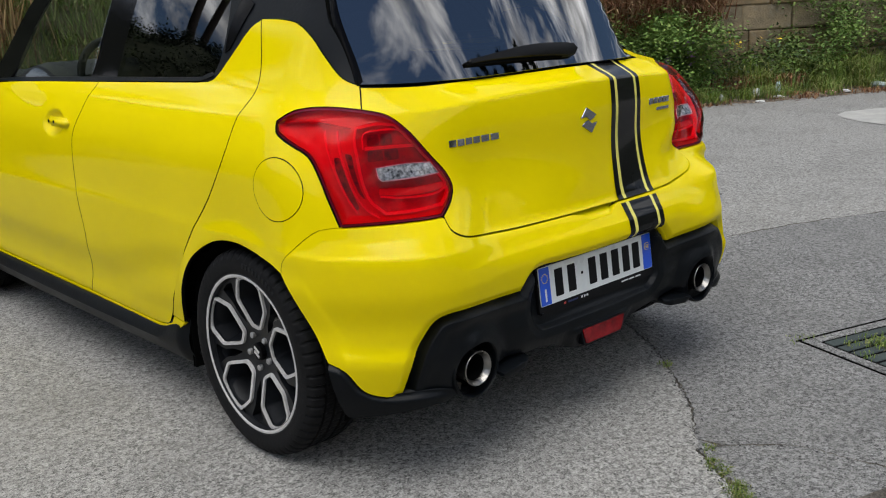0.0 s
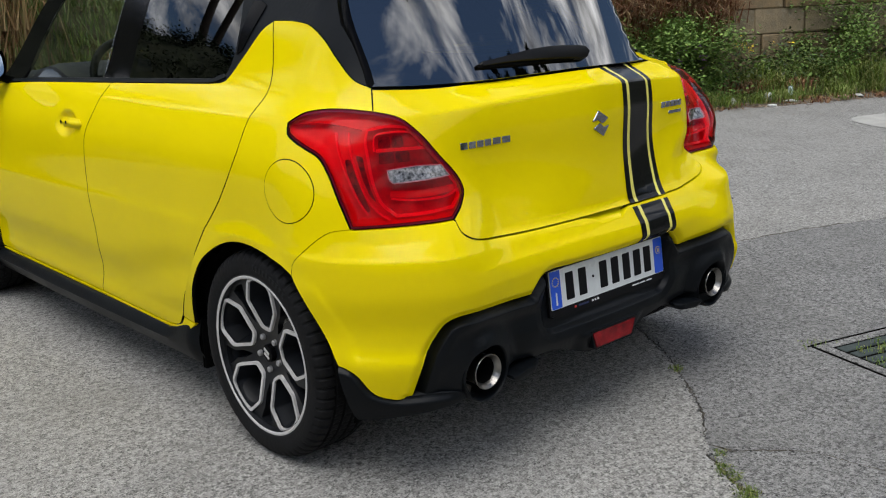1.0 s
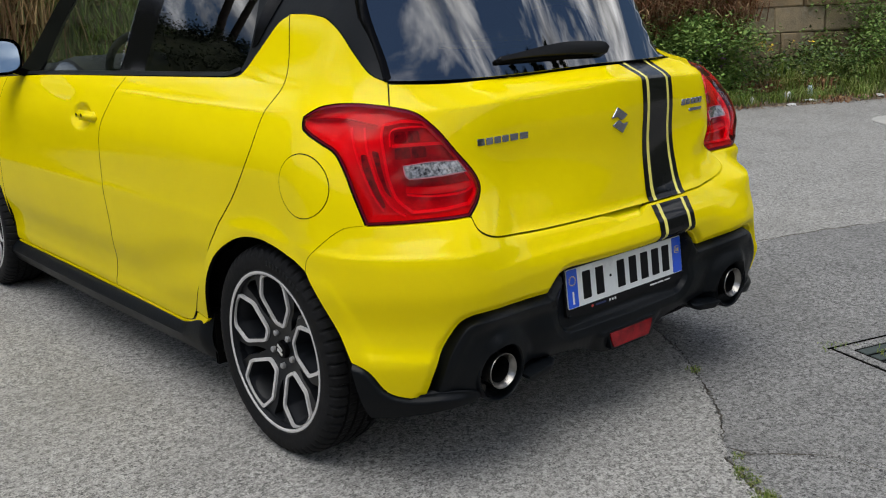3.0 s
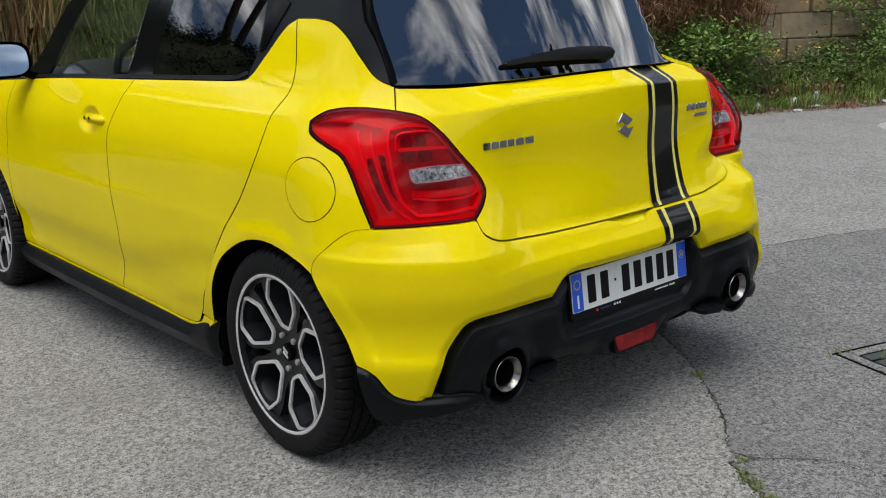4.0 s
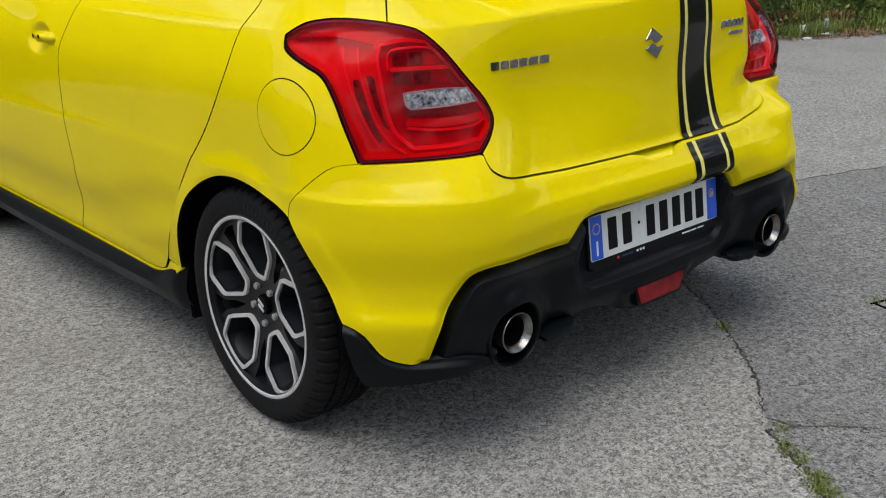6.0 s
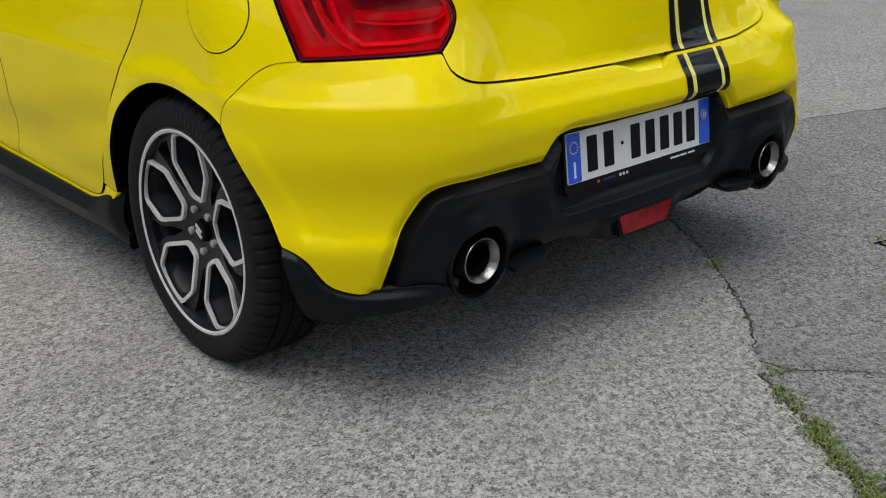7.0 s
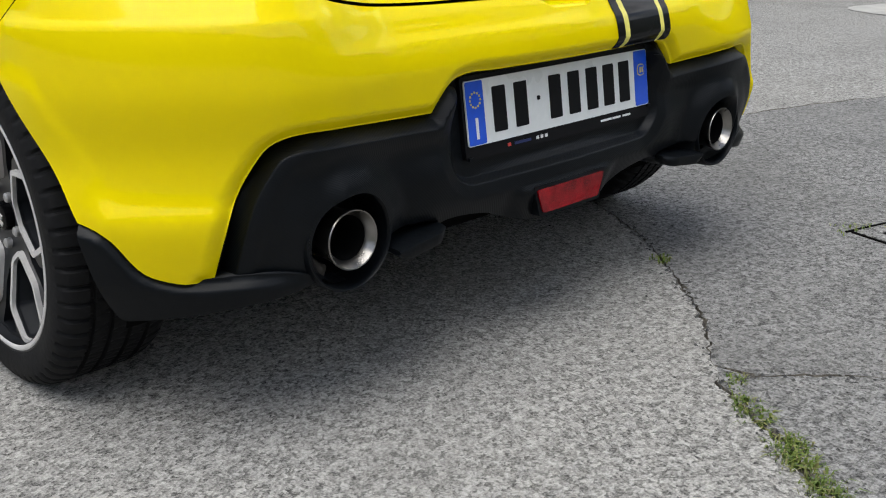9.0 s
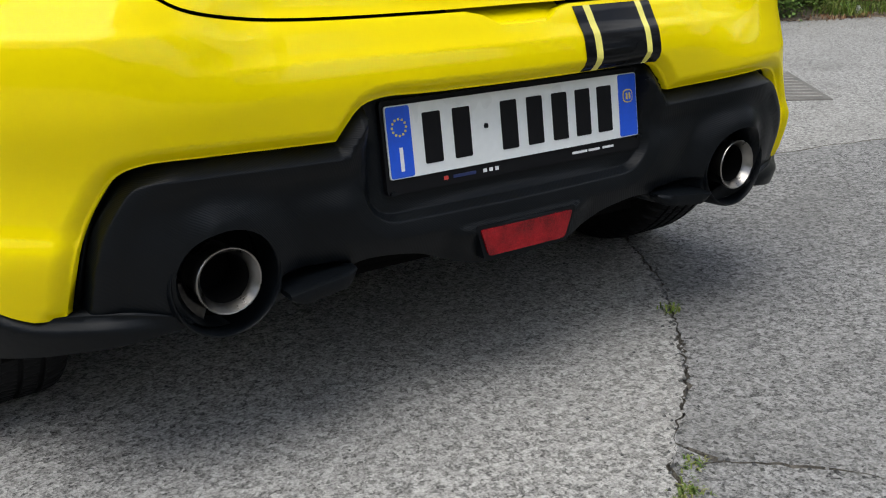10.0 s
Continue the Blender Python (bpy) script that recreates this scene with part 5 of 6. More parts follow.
holder = slab("plate_holder", 0.532, 0.142, 0.010, (0, 0.006, -0.0075), PLATE_BLACK, PLATE, 0.008)
slab("plate_white", 0.520, 0.110, 0.003, (0, -0.0045, 0.0), PLATE_WHITE, PLATE, 0.005)
for x in (-0.2375, 0.2375):
    slab("plate_blue", 0.042, 0.107, 0.0012, (x, -0.0072, 0.0), PLATE_BLUE, PLATE, 0.004)
slab("plate_mark", 0.006, 0.036, 0.0012, (-0.2375, -0.0082, -0.026), MARK_WHITE, PLATE, 0.001)
for k in range(12):
    a = 2 * math.pi * k / 12
    slab("plate_star", 0.0034, 0.0034, 0.001, (-0.2375 + 0.0125 * math.cos(a), -0.0082, 0.022 + 0.0125 * math.sin(a)), MARK_GOLD, PLATE, 0.001)
slab("year_ring", 0.023, 0.023, 0.0010, (0.2375, -0.0082, 0.016), MARK_GOLD, PLATE, 0.0114)
slab("year_disc", 0.0195, 0.0195, 0.0010, (0.2375, -0.0089, 0.016), PLATE_BLUE, PLATE, 0.0096)
for x in (-0.0035, 0.0035):
    slab("year_bar", 0.0035, 0.011, 0.0010, (0.2375 + x, -0.0096, 0.016), MARK_GOLD, PLATE, 0.0005)
for x in (-0.178, -0.122, -0.028, 0.026, 0.080, 0.132, 0.182):
    slab("plate_bar", 0.033, 0.078, 0.0014, (x, -0.0072, 0.0), PLATE_BLACK, PLATE, 0.003)
slab("plate_stud", 0.008, 0.008, 0.0014, (-0.075, -0.0072, 0.004), PLATE_BLACK, PLATE, 0.0035)
slab("holder_mark", 0.008, 0.006, 0.0008, (-0.158, -0.0042, -0.0665), MARK_RED, PLATE, 0.001)
slab("holder_mark", 0.044, 0.005, 0.0008, (-0.122, -0.0042, -0.0665), MARK_NAVY, PLATE, 0.001)
for k in range(3):
    slab("holder_mark", 0.007, 0.006, 0.0008, (-0.082 + 0.012 * k, -0.0042, -0.0665), MARK_WHITE, PLATE, 0.001)
for k, w in enumerate((0.034, 0.026, 0.026)):
    slab("holder_mark", w, 0.004, 0.0008, (0.122 + 0.033 * k, -0.0042, -0.0665), MARK_WHITE, PLATE, 0.001)
slab("holder_clip", 0.012, 0.006, 0.004, (0.262, -0.004, -0.058), BLACK_PLASTIC, PLATE, 0.002)
slab("holder_clip", 0.012, 0.006, 0.004, (-0.256, -0.004, -0.076), BLACK_PLASTIC, PLATE, 0.002)

# red reflector in the valance
bm = bmesh.new()
loop = [(-0.097, 0.2995), (0.098, 0.2995), (0.078, 0.2545), (-0.083, 0.2545)]
for y, grow, mat, name in ((-0.580, 0.0, RED_REFLECTOR, "rear_reflector"), (-0.577, 0.007, BLACK_PLASTIC, "reflector_frame")):
    bm = bmesh.new()
    pts = rounded([(x + grow * (1 if x > 0 else -1), z + grow * (1 if z > 0.28 else -1)) for x, z in loop][::-1], 0.006)
    front = [bm.verts.new((x, y - 0.30 * (0.30 - z) * 0.15, z)) for x, z in pts]
    back = [bm.verts.new((x, y + 0.05, z)) for x, z in pts]
    bm.faces.new(front)
    for i in range(len(pts)):
        k = (i + 1) % len(pts)
        bm.faces.new((front[k], front[i], back[i], back[k]))
    bmesh.ops.recalc_face_normals(bm, faces=bm.faces)
    part(name, bm, mat, car, "red rear reflector" if mat is RED_REFLECTOR else "")

# a solid lip under the valance, inward of each exhaust
for side in (-1, 1):
    rows = []
    for k in range(11):
        q = k / 10
        x = side * (0.438 - 0.120 * q)
        top = 0.274 + 0.011 * q
        low = 0.249 + 0.013 * q + 0.016 * ease((q - 0.86) / 0.14) + 0.016 * ease((0.16 - q) / 0.16)
        y = -0.590 + 0.008 * q + 0.014 * ease((q - 0.8) / 0.2)
        rows.append([(x, y + 0.09, top + 0.004), (x, y + 0.006, top), (x, y, top - 0.003), (x, y - 0.001, (top + low) / 2), (x, y + 0.002, low + 0.002), (x, y + 0.012, low), (x, y + 0.09, low + 0.012)])
    v, f = loft(rows)
    n = len(rows[0])
    f += [tuple(range(n)), tuple(range(10 * n, 11 * n))[::-1]]
    me = link_mesh("valance_fin", v, f if side < 0 else [q[::-1] for q in f], BLACK_PLASTIC)
    me.set_sharp_from_angle(angle=radians(50))
    child("valance_fin", me, car)

# ---- stripes, badges, wiper, handle, mirror ----
STRIPE = ((0.112, 0.134, DECAL), (0.134, 0.149, DECAL_LINE), (0.149, 0.255, DECAL), (0.255, 0.268, DECAL_LINE), (0.268, 0.290, DECAL))
for x0, x1, mat in STRIPE:
    a, b = MID + x0, MID + x1
    cols = [a + 0.003 + (b - a - 0.006) * i / max(1, round((b - a) / 0.008)) for i in range(max(1, round((b - a) / 0.008)) + 1)]
    strip = outline([(a, 0.6425), (b, 0.6425)], [(b, 0.6425), (b, 1.034)], [(b, 1.034), (a, 1.034)], [(a, 1.034), (a, 0.6425)], step=0.012)
    panel("stripe", [strip], mat, tailgate, lambda u, z: gate_off(u, z) + 0.0020 + 0.0035 * ease((0.685 - z) / 0.03), 0.012, depth=0.0018, extra=[(u, z + rise) for u in cols for rise in (0.030 * clamp((MID - abs(u - MID) - 0.45) / 0.7),) for z in (0.945, 0.961, 0.966, 0.970, 0.9735, 0.977, 0.9805, 0.985, 0.992)] + [(u, z) for u in cols for z in (0.6465, 0.650, 0.6535, 0.657, 0.661, 0.666, 0.673, 0.682)])
    strip = outline([(a, 0.5285), (b, 0.5285)], [(b, 0.5285), (b, 0.632)], [(b, 0.632), (a, 0.632)], [(a, 0.632), (a, 0.5285)], step=0.010)
    panel("stripe", [strip], mat, bumper, lambda u, z: bumper_off(u, z) + 0.0026, 0.010, depth=0.0018, extra=[(u, 0.533 + 0.0045 * k) for u in cols for k in range(22)])


def gate_badge(name, loop, mat=BADGE, raise_by=0.004):
    return panel(name, [loop], mat, tailgate, lambda u, z: gate_off(u, z) + raise_by, 0.01, depth=raise_by + 0.001, label="")


def box_line(u, z, w, h, lean=0.0):
    return outline([(u - w / 2 - lean, z - h / 2), (u + w / 2 - lean, z - h / 2)], [(u + w / 2 - lean, z - h / 2), (u + w / 2 + lean, z + h / 2)],
                   [(u + w / 2 + lean, z + h / 2), (u - w / 2 + lean, z + h / 2)], [(u - w / 2 + lean, z + h / 2), (u - w / 2 - lean, z - h / 2)], step=0.006)


# emblem as two plain chrome slashes
for way in (1, -1):
    loop = [(MID - 0.004 + way * a, 0.891 + way * b) for a, b in ((-0.035, 0.008), (-0.012, 0.037), (0.030, 0.013), (0.017, 0.004), (0.004, -0.0005), (-0.012, 0.011))]
    gate_badge("emblem_bar", outline(*[[p, q] for p, q in zip(loop, loop[1:] + loop[:1])], step=0.006))
for k in range(6):
    gate_badge("badge_bar", box_line(0.640 + 0.0335 * k, 0.887, 0.026, 0.017), raise_by=0.003)
for k in range(5):
    gate_badge("badge_bar", box_line(1.505 + 0.025 * k, 0.902, 0.019, 0.018, 0.002), raise_by=0.003)
gate_badge("badge_bar", box_line(1.575, 0.876, 0.075, 0.009, 0.002), raise_by=0.003)

# wiper: a tapered arm with a moulded cover, lying on the glass
arm = []
for k in range(15):
    s = k / 14
    u = 0.815 + (1.205 - 0.815) * s
    half = 0.005 + 0.0098 * ease(s * 1.5) * (1 if s < 0.93 else 0.75)
    arm.append((u, 1.074 + 0.010 * math.sin(s * 3.0), half))
wiper_line = [(u, z + h) for u, z, h in arm] + [(arm[-1][0] + 0.012, arm[-1][1])] + [(u, z - h) for u, z, h in reversed(arm)]
wiper = glass_panel("rear_wiper", [wiper_line], WIPER_BLACK, car, lambda u, z: 0.012 + 0.012 * ease((u - 0.80) / 0.3) * (1 - (min(1, abs(z - 1.09) / 0.03)) ** 2), 0.012, 0.022, "black rear wiper with moulded cover")
glass_panel("wiper_blade", [outline([(0.800, 1.074), (1.180, 1.074)], [(1.180, 1.074), (1.180, 1.064)], [(1.180, 1.064), (0.800, 1.066)], [(0.800, 1.066), (0.800, 1.074)])], DEEP_BLACK, wiper, lambda u, z: 0.007, 0.02, 0.009)

# front door handle in its hollow
bm = bmesh.new()
bmesh.ops.create_cube(bm, size=1, matrix=Matrix.Diagonal((0.024, 0.165, 0.036, 1)))
bmesh.ops.bevel(bm, geom=bm.edges[:], offset=0.011, segments=3, affect="EDGES")
handle = part("door_handle", bm, YELLOW, car, "body-coloured pull handle", True)
handle.location = (-0.834, 1.150, 0.873)
for dy in (0.020, 0.062):
    bm = bmesh.new()
    bmesh.ops.create_cube(bm, size=1, matrix=Matrix.Diagonal((0.004, 0.012, 0.012, 1)))
    bmesh.ops.bevel(bm, geom=bm.edges[:], offset=0.003, segments=2, affect="EDGES")
    dot = part("handle_button", bm, GLOSS_BLACK, handle)
    dot.location = (-0.0125, dy, 0.002)

# door mirrors: black shell, silvered glass facing back
for side in (-1, 1):
    rows = []
    for k in range(7):
        s = k / 6
        w, h = 0.105 * math.sqrt(max(0.02, 1 - (s * 0.92) ** 2)), 0.072 * math.sqrt(max(0.02, 1 - (s * 0.92) ** 2))
        rows.append([(side * (0.889 + w * math.copysign(abs(math.cos(a)) ** 0.6, math.cos(a))), 1.86 + 0.13 * s, 1.058 + h * math.copysign(abs(math.sin(a)) ** 0.6, math.sin(a))) for a in (2 * math.pi * j / 28 for j in range(28))])
    v, f = loft(rows, close=True)
    f.append(list(range(6 * 28, 7 * 28)))
    mirror_ob = child("door_mirror", link_mesh("door_mirror", v, f, GLOSS_BLACK), car, "gloss black door mirror")
    rows = [[(side * (0.889 + 0.094 * q * math.copysign(abs(math.cos(a)) ** 0.6, math.cos(a))), 1.872 + 0.014 * q * math.copysign(abs(math.cos(a)) ** 0.6, math.cos(a)) + 0.010 * q * math.copysign(abs(math.sin(a)) ** 0.6, math.sin(a)), 1.058 + 0.061 * q * math.copysign(abs(math.sin(a)) ** 0.6, math.sin(a))) for a in (2 * math.pi * j / 28 for j in range(28))] for q in (1.0, 0.6, 0.05)]
    v, f = loft(rows, close=True)
    f.append(list(range(2 * 28, 3 * 28)))
    child("mirror_glass", link_mesh("mirror_glass", v, f, MIRROR), mirror_ob)
    bm = bmesh.new()
    bmesh.ops.create_cube(bm, size=1, matrix=Matrix.Translation((side * 0.80, 1.90, 0.998)) @ Matrix.Rotation(radians(side * -20), 4, "Y") @ Matrix.Diagonal((0.16, 0.06, 0.03, 1)))
    bmesh.ops.bevel(bm, geom=bm.edges[:], offset=0.010, segments=2, affect="EDGES")
    part("mirror_foot", bm, GLOSS_BLACK, mirror_ob)

# ---- cabin ----
def cushion(name, w, d, h, at, rx, parent):
    bm = bmesh.new()
    bmesh.ops.create_cube(bm, size=1, matrix=Matrix.Diagonal((w, d, h, 1)))
    bmesh.ops.bevel(bm, geom=bm.edges[:], offset=min(w, d, h) * 0.35, segments=3, affect="EDGES")
    ob = part(name, bm, CLOTH, parent, smooth=True)
    ob.matrix_local = pose(*at, rx, 0, 0)
    return ob


for x in (-0.36, 0.36):
    cushion("seat_cushion", 0.50, 0.52, 0.16, (x, 1.15, 0.56), 6, car)
    back_rest = cushion("seat_back", 0.48, 0.15, 0.62, (x, 0.90, 0.88), -14, car)
    cushion("headrest", 0.26, 0.10, 0.17, (0, 0.0, 0.40), 0, back_rest)
cushion("rear_bench", 1.20, 0.50, 0.18, (0, 0.32, 0.56), 6, car)
cushion("rear_seat_back", 1.18, 0.15, 0.52, (0, 0.05, 0.80), -14, car)
rows = []
for k in range(9):
    s = k / 8
    rows.append([(x, 1.72 + 0.30 * s - 0.05 * math.cos(x * 3), 0.84 + 0.17 * math.sin(s * 1.6) + (0.02 if abs(abs(x) - 0.36) < 0.2 else 0)) for x in (0.68 * (j / 8 - 1) for j in range(17))])
v, f = loft(rows)
child("dashboard", link_mesh("dashboard", v, f, TRIM_GREY), car)
ring = [[((0.178 + 0.016 * math.cos(b)) * math.cos(a), 0.016 * math.sin(b), (0.178 + 0.016 * math.cos(b)) * math.sin(a)) for b in (2 * math.pi * j / 10 for j in range(10))] for a in (2 * math.pi * i / 40 for i in range(41))]
v, f = loft(ring, close=True)
steer = child("steering_wheel", link_mesh("steering_wheel", v, f, TRIM_GREY), car)
steer.matrix_local = pose(-0.36, 1.60, 0.96, -24, 0, 0)
bm = bmesh.new()
bmesh.ops.create_cube(bm, size=1, matrix=Matrix.Diagonal((0.34, 0.03, 0.06, 1)))
bmesh.ops.create_cube(bm, size=1, matrix=Matrix.Translation((0, 0, -0.08)) @ Matrix.Diagonal((0.05, 0.03, 0.16, 1)))
part("wheel_spokes", bm, TRIM_GREY, steer)


# ---- ground: one sheet of asphalt with sunken cracks ----
def widened(line, widths):
    left, right = [], []
    for i, (x, y) in enumerate(line):
        (px, py), (qx, qy) = line[max(0, i - 1)], line[min(len(line) - 1, i + 1)]
        n = math.hypot(qx - px, qy - py) or 1
        w = widths[i] / 2
        left.append((x - (qy - py) / n * w, y + (qx - px) / n * w))
        right.append((x + (qy - py) / n * w, y - (qx - px) / n * w))
    return left, right


rng = random.Random(7)


def wander(pts, step, amount):
    out = []
    for i, (x, y) in enumerate(spline(pts, step)):
        out.append((x + rng.uniform(-amount, amount), y + rng.uniform(-amount, amount)))
    return out


CRACKS = [
    ([(1.00, 0.42), (0.82, 0.05), (0.68, -0.18), (0.568, -0.36), (0.456, -0.49), (0.316, -0.646), (0.196, -0.762), (0.080, -0.845), (-0.005, -0.915)], 0.012, 0.009, 0.009),
    ([(-0.005, -0.915), (-0.084, -1.017), (-0.120, -1.090), (-0.197, -1.175), (-0.270, -1.290), (-0.42, -1.50), (-0.60, -1.80)], 0.014, 0.020, 0.010),
    ([(0.020, -0.926), (0.080, -0.968), (0.130, -1.020), (0.195, -1.105), (0.215, -1.235), (0.26, -1.45)], 0.020, 0.007, 0.006),
    ([(1.00, 0.42), (1.2, 0.40), (1.45, 0.36), (1.7, 0.32), (1.95, 0.27), (2.05, 0.26), (2.38, 0.17), (2.70, 0.05), (3.03, -0.10), (3.6, -0.3), (4.4, -0.6)], 0.05, 0.013, 0.012),
]
pts, edges, sunk = [], [], {}


def add_line(line, depth, closed=False):
    n = len(pts)
    pts.extend(line)
    for i in range(len(line)):
        sunk[n + i] = depth
    edges.extend((n + i, n + i + 1) for i in range(len(line) - 1))
    return n


for line, step, width, depth in CRACKS:
    mid = wander(line, step, min(width, 0.014) * 0.6)
    ws = [width * clamp(0.62 + 1.5 * noise.noise((i * step * 9.0, width * 300, 0.0)) + rng.uniform(-0.15, 0.15), 0.10, 1.7) for i in range(len(mid))]
    ws[0] = ws[-1] = width * 0.3
    left, right = widened(mid, ws)
    add_line(left, 0.0)
    add_line(right, 0.0)
    add_line([(a + rng.uniform(-1, 1) * width * 0.1, b) for a, b in mid], -depth)
SLAB = [(-1.4, -6.0), (-0.60, -1.80), (-0.42, -1.50), (-0.270, -1.290), (-0.120, -1.090), (-0.005, -0.915), (0.196, -0.762), (0.456, -0.49), (0.68, -0.18), (1.00, 0.42), (1.45, 0.36), (1.95, 0.27), (2.38, 0.17), (3.03, -0.10), (3.6, -0.3), (5.2, -0.9), (7.0, -2.4), (6.0, -6.0)]
for run in ([(4.4, -0.6), (5.2, -0.9), (6.1, -1.6), (7.0, -2.4), (6.6, -4.2), (6.0, -6.0), (2, -6.1), (-1.4, -6.0), (-1.0, -3.8), (-0.60, -1.80)],):
    add_line(run, 0.0)
n = len(pts)
far = [(-900, -900), (900, -900), (900, 900), (-900, 900)]
pts += far
edges += [(n + i, n + (i + 1) % 4) for i in range(4)]
for ring, count in ((6, 24), (14, 24), (40, 24), (150, 24)):
    pts += [(ring * math.cos(2 * math.pi * k / count), ring * math.sin(2 * math.pi * k / count)) for k in range(count)]
from mathutils.geometry import delaunay_2d_cdt
co, _, tris, orig, *_ = delaunay_2d_cdt([Vector(p) for p in pts], edges, [], 0, 1e-6)
verts = []
for c, src in zip(co, orig):
    z = min([sunk.get(i, 0.0) for i in src] or [0.0])
    verts.append((c[0], c[1], z))
faces = [list(t) for t in tris]
faces = [t if (Vector(verts[t[1]]) - Vector(verts[t[0]])).cross(Vector(verts[t[2]]) - Vector(verts[t[0]])).z > 0 else t[::-1] for t in faces]
ground_mesh = link_mesh("ground", verts, faces, ASPHALT, smooth=False)
ground_mesh.materials.append(ASPHALT_SLAB)
ground_mesh.materials.append(CRACK_DIRT_SHADE)
ground_mesh.polygons.foreach_set("material_index", [2 if min(verts[i][2] for i in t) < -0.001 else 1 if inside(SLAB, sum(verts[i][0] for i in t) / 3, sum(verts[i][1] for i in t) / 3) else 0 for t in faces])
ground = new("ground", ground_mesh)
tagged(ground, "old grey asphalt yard with cracks and pale worn patches", "ground", kind="structure")

# ---- verge, wall and planting ----
VERGE_AT, VERGE_WAY, VERGE_OUT = Vector((6.33, 3.11)), Vector((0.902, -0.432)), Vector((0.432, 0.902))


def verge(s, out, z=0.0):
    p = VERGE_AT + VERGE_WAY * s + VERGE_OUT * out
    return (p.x, p.y, z)


def hill_start(a):
    """How far the slope begins in that direction."""
    way = Vector((math.cos(a), math.sin(a)))
    d = way.dot(VERGE_OUT)
    line = VERGE_AT.dot(VERGE_OUT) + 1.5
    open_side = 13.0
    return min(open_side, line / d) if d > 0.05 else open_side


def hill_height(a, r):
    start = hill_start(a)
    if r < start:
        return 0.0
    behind = Vector((math.cos(a), math.sin(a))).dot(VERGE_OUT)
    first = 1.0 * ease((r - start) / 1.2) if behind > 0.3 else 0.6 * ease((r - start) / 3)
    top = (8.5 if behind > 0.3 else 10.5) + 2.5 * math.sin(a * 2 + 0.6) + 1.5 * math.sin(a * 5 + 1)
    rough = noise.noise((math.cos(a) * r * 0.25, math.sin(a) * r * 0.25, 3.0)) * 1.1 * clamp((r - start) / 6)
    knoll = (5.9 * ease((1.775 - a) / 0.10) + (5.0 + 1.6 * ease((a - 1.88) / 0.14)) * ease((2.20 - a) / 0.10)) * ease((a - 1.2) / 0.2) * ease((r - start) / 9) if 1.2 < a < 2.20 else 0.0
    return first + top * ease((r - start) / 34) + knoll + rough


rows = []
for i in range(361):
    a = 2 * math.pi * i / 360
    row = []
    for k in range(30):
        r = hill_start(a) + 0.02 + 70 * (k / 29) ** 1.8
        row.append((r * math.cos(a), r * math.sin(a), hill_height(a, r) - 0.03))
    rows.append(row)
v, f = loft(rows)
bank = new("bank", link_mesh("bank", v, [q[::-1] for q in f], BANK))
tagged(bank, "scrub-covered slope rising round the yard", "hillside", kind="structure")

rows = []
for i in range(61):
    s = -14 + 26 * i / 60
    edge = 0.10 * noise.noise((s * 1.7, 0.3, 0)) + 0.05 * noise.noise((s * 5.1, 2.3, 0))
    rows.append([verge(s, edge - 0.02, -0.004), verge(s, edge + 0.05, 0.012), verge(s, edge + 0.3, 0.03 + 0.02 * noise.noise((s * 3, 1, 0))), verge(s, 0.65, 0.08 + 0.05 * noise.noise((s * 2, 5, 0))), verge(s, 1.05, 0.16), verge(s, 1.5, 0.25)])
v, f = loft(rows)
strip = new("verge", link_mesh("verge", v, f, SOIL))
tagged(strip, "brown soil verge between asphalt and stone wall", "verge", kind="structure")


def leaf_cloud(spots, size, seed, droop=0.3, slim=0.55):
    """Many small folded leaves about the given spots (x, y, z, spread, count)."""
    r = np.random.RandomState(seed)
    verts, faces = [], []
    for x, y, z, spread, count in spots:
        c = r.normal(0, 0.5, (count, 3)) * np.array([spread, spread, spread * 0.8]) + np.array([x, y, z])
        c[:, 2] = np.maximum(c[:, 2], 0.03)
        for q in c:
            L = size * r.uniform(0.5, 1.35)
            a = r.uniform(0, 2 * math.pi)
            up = r.uniform(-0.6, 0.9) - droop * 0.3
            way = np.array([math.cos(a) * math.cos(up), math.sin(a) * math.cos(up), math.sin(up)])
            side = np.array([-math.sin(a), math.cos(a), r.uniform(-0.5, 0.5)])
            side /= np.linalg.norm(side)
            fold = np.array([0, 0, -0.12 * L])
            n = len(verts)
            verts += [tuple(q), tuple(q + way * L * 0.45 + side * L * slim / 2 + fold), tuple(q + way * L), tuple(q + way * L * 0.45 - side * L * slim / 2 + fold)]
            faces += [(n, n + 1, n + 2), (n, n + 2, n + 3)]
    return verts, faces


def blades(spots, seed, lean=0.5, thin=0.006):
    """Curved stems: spots are (x, y, z, spread, height, count)."""
    r = np.random.RandomState(seed)
    verts, faces = [], []
    for x, y, z, spread, high, count in spots:
        for _ in range(count):
            p = np.array([x + r.normal(0, spread / 2), y + r.normal(0, spread / 2), z])
            a = r.uniform(0, 2 * math.pi)
            out = np.array([math.cos(a), math.sin(a), 0.0]) * r.uniform(0.1, 1) * lean
            h = high * r.uniform(0.45, 1.2)
            w = np.array([-math.sin(a), math.cos(a), 0.0]) * thin * r.uniform(0.6, 1.4) / 2
            mid = p + np.array([0, 0, h * 0.6]) + out * h * 0.35
            tip = p + np.array([0, 0, h * (1 - 0.35 * lean)]) + out * h
            n = len(verts)
            verts += [tuple(p - w), tuple(p + w), tuple(mid + w * 0.8), tuple(mid - w * 0.8), tuple(tip)]
            faces += [(n, n + 1, n + 2, n + 3), (n + 3, n + 2, n + 4)]
    return verts, faces


